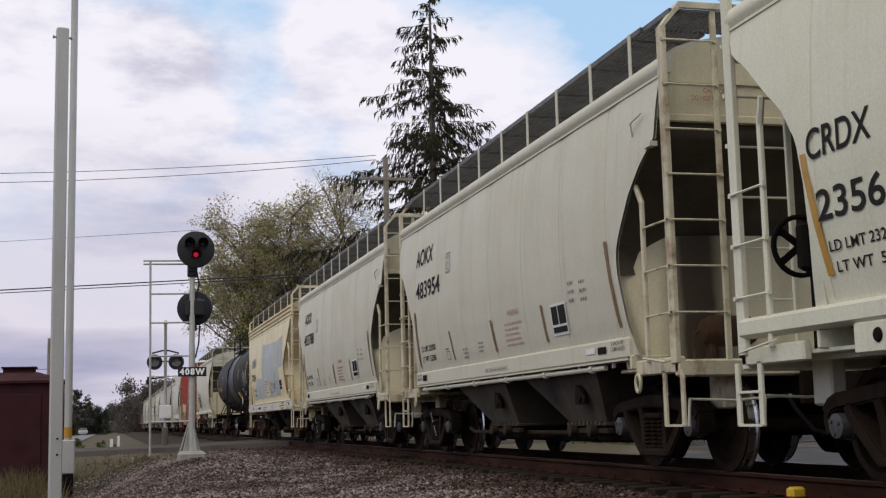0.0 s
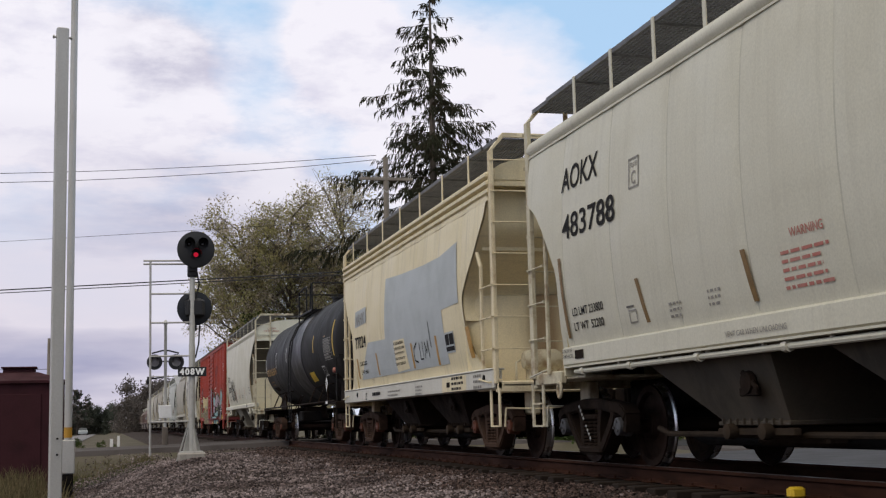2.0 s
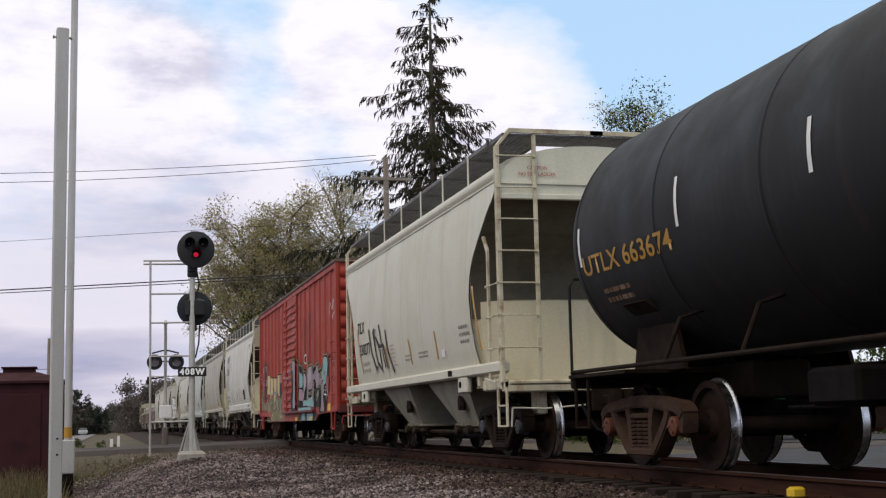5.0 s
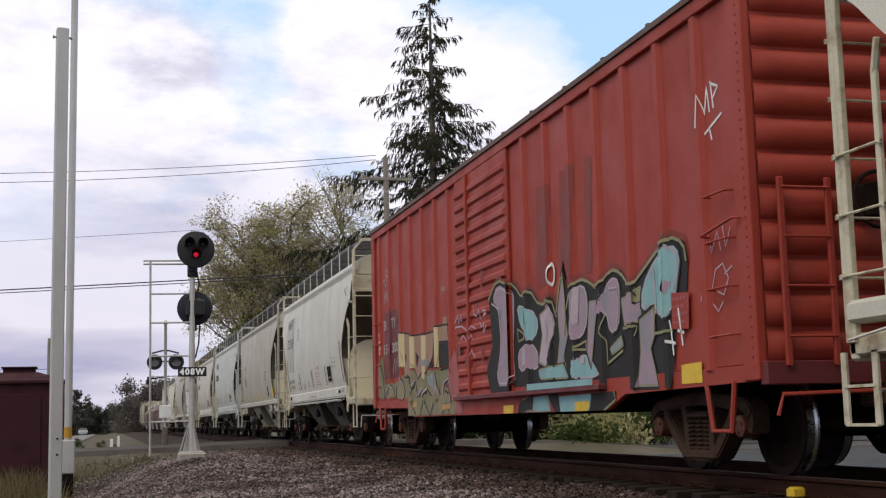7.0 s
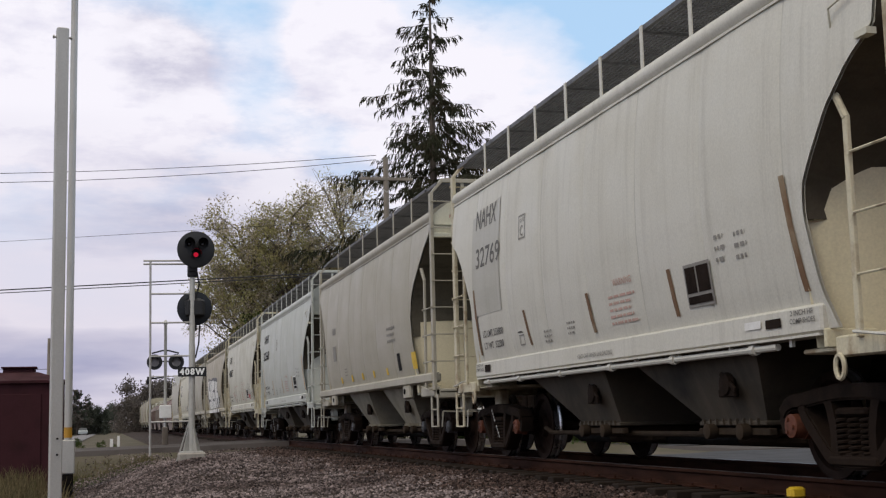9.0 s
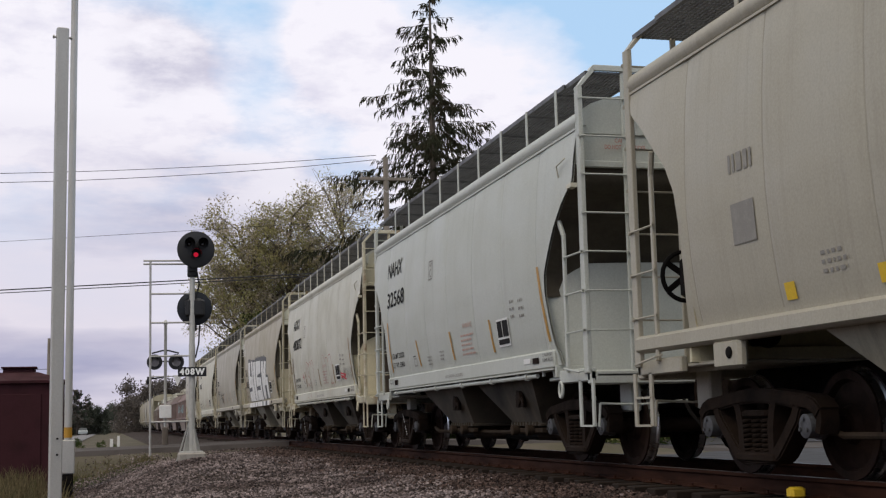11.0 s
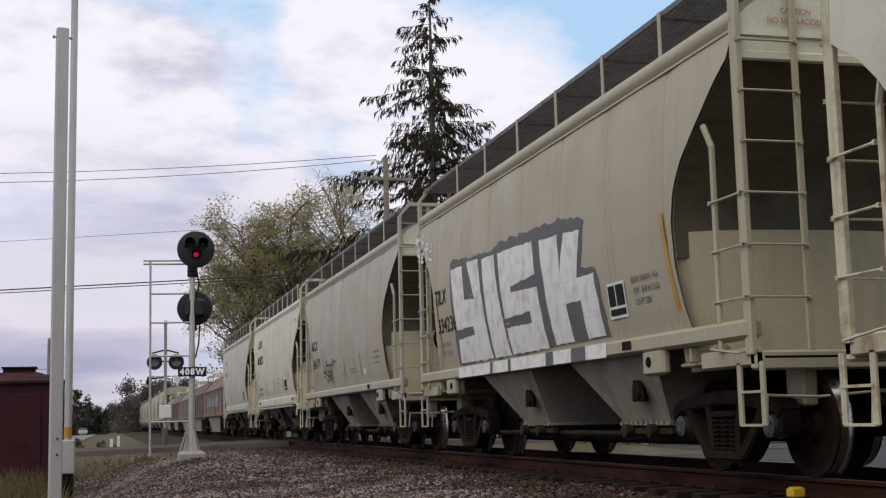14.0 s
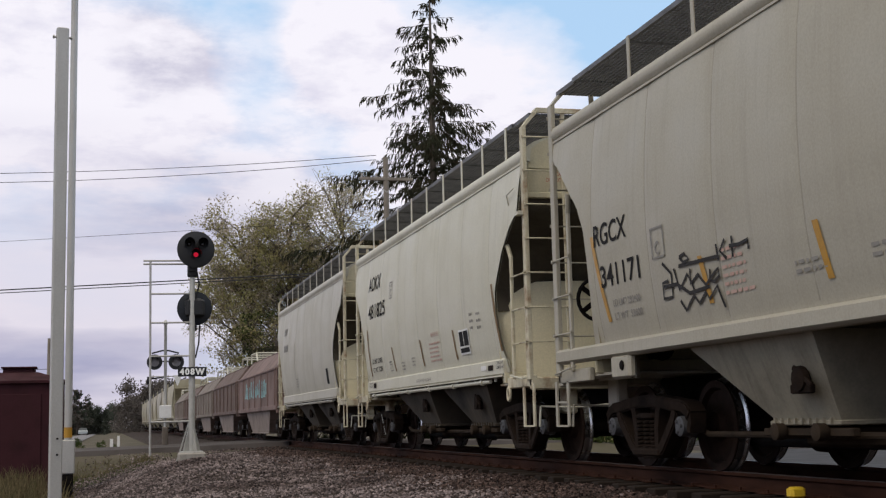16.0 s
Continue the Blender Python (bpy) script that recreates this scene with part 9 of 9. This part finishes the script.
def road_truck(at, turn):
    t = thing("semi_truck", "green road tractor with a chrome grille, parked in the yard", "truck", pose(*at, 0, 0, turn))
    part("hood", Shape().loft([[(-0.95, -1.2, 0.75), (0.95, -1.2, 0.75), (1.0, 1.2, 0.75), (-1.0, 1.2, 0.75)], [(-0.92, -1.2, 1.75), (0.92, -1.2, 1.75), (1.0, 1.2, 1.95), (-1.0, 1.2, 1.95)]], True), TRUCK_G, t, "green hood", smooth=False)
    part("cab", Shape().box(-1.1, 1.1, 1.2, 3.4, 0.75, 2.9, 0.12), TRUCK_G, t, "green cab")
    part("windscreen", Shape().box(-0.95, 0.95, 1.17, 1.22, 2.0, 2.65, 0.02), WHITE_L, t, "bright windscreen", smooth=False)
    part("side_window", Shape().box(-1.12, -1.08, 1.5, 2.4, 1.95, 2.6, 0.02), GLASS_D, t, smooth=False)
    part("grille", Shape().box(-0.55, 0.55, -1.27, -1.18, 0.85, 1.70, 0.02), CHROME, t, "chrome grille")
    part("bumper", Shape().box(-1.15, 1.15, -1.5, -1.3, 0.35, 0.75, 0.04), CHROME, t)
    part("fender", Shape().box(-1.2, -0.75, -0.75, 0.95, 0.95, 1.15, 0.08).box(0.75, 1.2, -0.75, 0.95, 0.95, 1.15, 0.08), TRUCK_G, t)
    for x, ys in ((-1.05, (0.1, 4.6, 5.9)), (1.05, (0.1, 4.6, 5.9))):
        for y in ys:
            w = part("wheel", lambda: Shape().lathe([(0.30, -0.14), (0.48, -0.15), (0.52, -0.10), (0.52, 0.10), (0.48, 0.15), (0.30, 0.14)], "x", n=24), RUBBER, t, "black tyre", (x, y, 0.52), "tyre")
            part("rim", lambda: Shape().lathe([(0.05, -0.17), (0.10, -0.16), (0.12, -0.10), (0.24, -0.11), (0.30, -0.14), (0.30, 0.14), (0.24, 0.11), (0.05, 0.17)], "x", n=20), WHITE_L, w, "pale steel rim", key="truck_rim")
    part("frame", Shape().box(-0.5, 0.5, -1.2, 6.6, 0.55, 0.80, 0.02), GRIME_D, t)
    part("tank", Shape().lathe([(0.02, 2.2), (0.32, 2.2), (0.32, 3.6), (0.02, 3.6)], "y", (-0.95, 0, 0.65), 16), CHROME, t)
    part("exhaust_pipe", Shape().tube([(-1.0, 3.55, 1.0), (-1.0, 3.55, 3.6)], 0.07, 10), CHROME, t)
    return t


def post_sign(at, h, mat, label, w=0.10):
    p = thing("marker_post", label, "post", at)
    part("post", Shape().box(-w / 2, w / 2, -0.02, 0.02, -0.2, h, 0.01), mat, p)


def far_car(at, mat, label):
    c = thing("parked_car", label, "car", at, "cars on the far road")
    part("body", Shape().loft([[(-0.85, -2.1, 0.3), (0.85, -2.1, 0.3), (0.85, 2.1, 0.3), (-0.85, 2.1, 0.3)], [(-0.88, -2.15, 0.75), (0.88, -2.15, 0.75), (0.88, 2.15, 0.75), (-0.88, 2.15, 0.75)], [(-0.82, -2.0, 0.95), (0.82, -2.0, 0.95), (0.82, 2.05, 0.95), (-0.82, 2.05, 0.95)]], True), mat, c)
    part("cabin", Shape().loft([[(-0.8, -1.0, 0.95), (0.8, -1.0, 0.95), (0.8, 1.5, 0.95), (-0.8, 1.5, 0.95)], [(-0.62, -0.4, 1.42), (0.62, -0.4, 1.42), (0.62, 1.1, 1.42), (-0.62, 1.1, 1.42)]], True), GLASS_D, c)
    for x in (-0.8, 0.8):
        for y in (-1.3, 1.3):
            part("wheel", lambda: Shape().lathe([(0.05, -0.09), (0.3, -0.1), (0.33, 0), (0.3, 0.1), (0.05, 0.09)], "x", n=16), RUBBER, c, "", (x, y, 0.33), "car_wheel")


signal_mast()
crossing_signal((-4.70, 49.3, -0.15))
poles()
hut()
utility_pole((5.05, 54.6, -0.7), 12.9)
utility_pole((-11.3, 104.6, -0.8), 8.4, False)
wire("overhead_wire", (-11.3, 104.6, 5.2), (-30.0, 104.0, 5.6), 0.15, 0.02)
wires()
utility_pole((12.0, 74.04, -0.7), 13.2, False)
spruce((9.25, 62.5, -0.75), 24.4, 5, "tall thin spruce with drooping branches behind the track")
spruce((21.2, 84.5, -0.75), 20.6, 8, "slim spruce behind the yard", 0.1, 0.6)
broadleaf((1.9, 80.0, -0.75), 15.3, 7.4, 3, (LEAF_G, LEAF_B, LEAF_G), 26000, "broad autumn tree with olive leaves behind the track", 0.15, 0.085, clumps=78)
broadleaf((4.6, 81.0, -0.75), 16.2, 8.4, 14, (LEAF_G, LEAF_G, LEAF_B), 27000, "autumn tree with green and olive leaves behind the track", 0.15, 0.085, clumps=78)
broadleaf((7.6, 82.0, -0.75), 17.2, 7.4, 22, (LEAF_B, LEAF_G), 30000, "half-bare grey-brown tree behind the track", 0.08, 0.078, clumps=84)
broadleaf((3.0, 76.0, -0.75), 9.0, 6.0, 31, (LEAF_G, LEAF_D), 6000, "low olive tree behind the track", 0.1, 0.10, low=0.1)
broadleaf((30.6, 84.0, -0.75), 23.8, 7.4, 41, (LEAF_D, LEAF_D, LEAF_G), 34000, "thin tall tree behind the yard", 0.05, 0.11, clumps=70)
broadleaf((9.5, 68.0, -0.75), 9.0, 6.0, 45, (LEAF_D, LEAF_G), 7000, "low green tree under the spruce", 0.0, low=0.1)
for i, (x, y, w, h) in enumerate(((10, 44.5, 3, 1.4), (13, 50, 3.5, 1.8), (17, 54, 4, 2.2), (20, 60, 5, 3), (23, 66, 6, 4), (29, 70, 6, 4), (34, 68, 6, 3.5), (16, 60, 5, 3.0))):
    shrub((x, y, -0.85), w, h, 60 + i, (LEAF_D, LEAF_G)[i % 2], 1500, 0.13)
far_woods("distant_woods", -46, -4.0, 315, 300, 80, 6.2, 70, LEAF_F, "dark distant tree line beyond the road")
far_woods("bare_distant_trees", -3.7, 8, 232, 236, 18, 8.8, 71, LEAF_FB, "hazy brown half-bare trees beside the far track")
broadleaf((-13.4, 292.0, -0.9), 9.4, 8.0, 33, (LEAF_FB, LEAF_F), 5000, "dark reddish-brown tree before the far woods", 0.0, 0.26, low=0.05, group="trees by the far road")
far_woods("low_far_shrubs", -12.5, -6.3, 64, 72, 15, 1.0, 72, LEAF_D, "green and brown brush beside the road")
far_woods("yard_hedge", 11, 62, 76, 66, 66, 5.4, 73, LEAF_D, "dark green hedge behind the paved yard")
tuft_patch("weeds", [(-8.9, -7.4, 15.5, 22, 1.0), (-9.4, -8.0, 22, 29, 1.1)], 2600, 0.75, 80, WEED, "dry yellow-green weeds by the hut")
tuft_patch("brown_verge_weeds", [(-8.2, -5.4, 37.5, 42.5, 0.5), (-8.5, -6.2, 52, 58, 0.8)], 1500, 0.5, 83, WEED, "brown dry weeds beside the crossing road")
tuft_patch("verge_grass", [(-16, -6.5, 53, 75, 0.7), (-9, -5.5, 33, 41, 0.35), ], 4000, 0.5, 81, LEAF_D, "green grass on the verge")
road_truck((24.3, 56.0, -0.72), -12)
post_sign((18.4, 46.0, -0.95), 1.1, GALV, "thin grey post in the yard")
post_sign((-6.6, 62.0, -0.75), 0.8, WHITE_L, "white marker post by the road", 0.14)
post_sign((-6.3, 60.0, -0.75), 0.95, WHITE_L, "white marker post by the road", 0.12)
post_sign((-11.0, 92.0, -0.75), 2.2, WHITE_L, "white sign by the road", 0.5)
far_car((-11.5, 262.0, -0.8), PATCH, "grey car on the far road")


# ---- motions ----
def motions():
    for car in TRAIN:
        y = car.location.y
        walk(car, [(t, pose(0, y - travelled(t), 0)) for t in sorted([0.5 * k for k in range(33)] + [11.8, 11.9, 12.1, 12.2, 12.3, 12.4])])
    step = 2
    turns = [travelled(k * step / FPS) / AXLE_R for k in range(241)]
    for w, y in ROLLING:
        walk(w, [(k * step / FPS, Matrix.Translation((0, y, AXLE_R)) @ Matrix.Rotation(turns[k], 4, "X")) for k in range(241)])


motions()
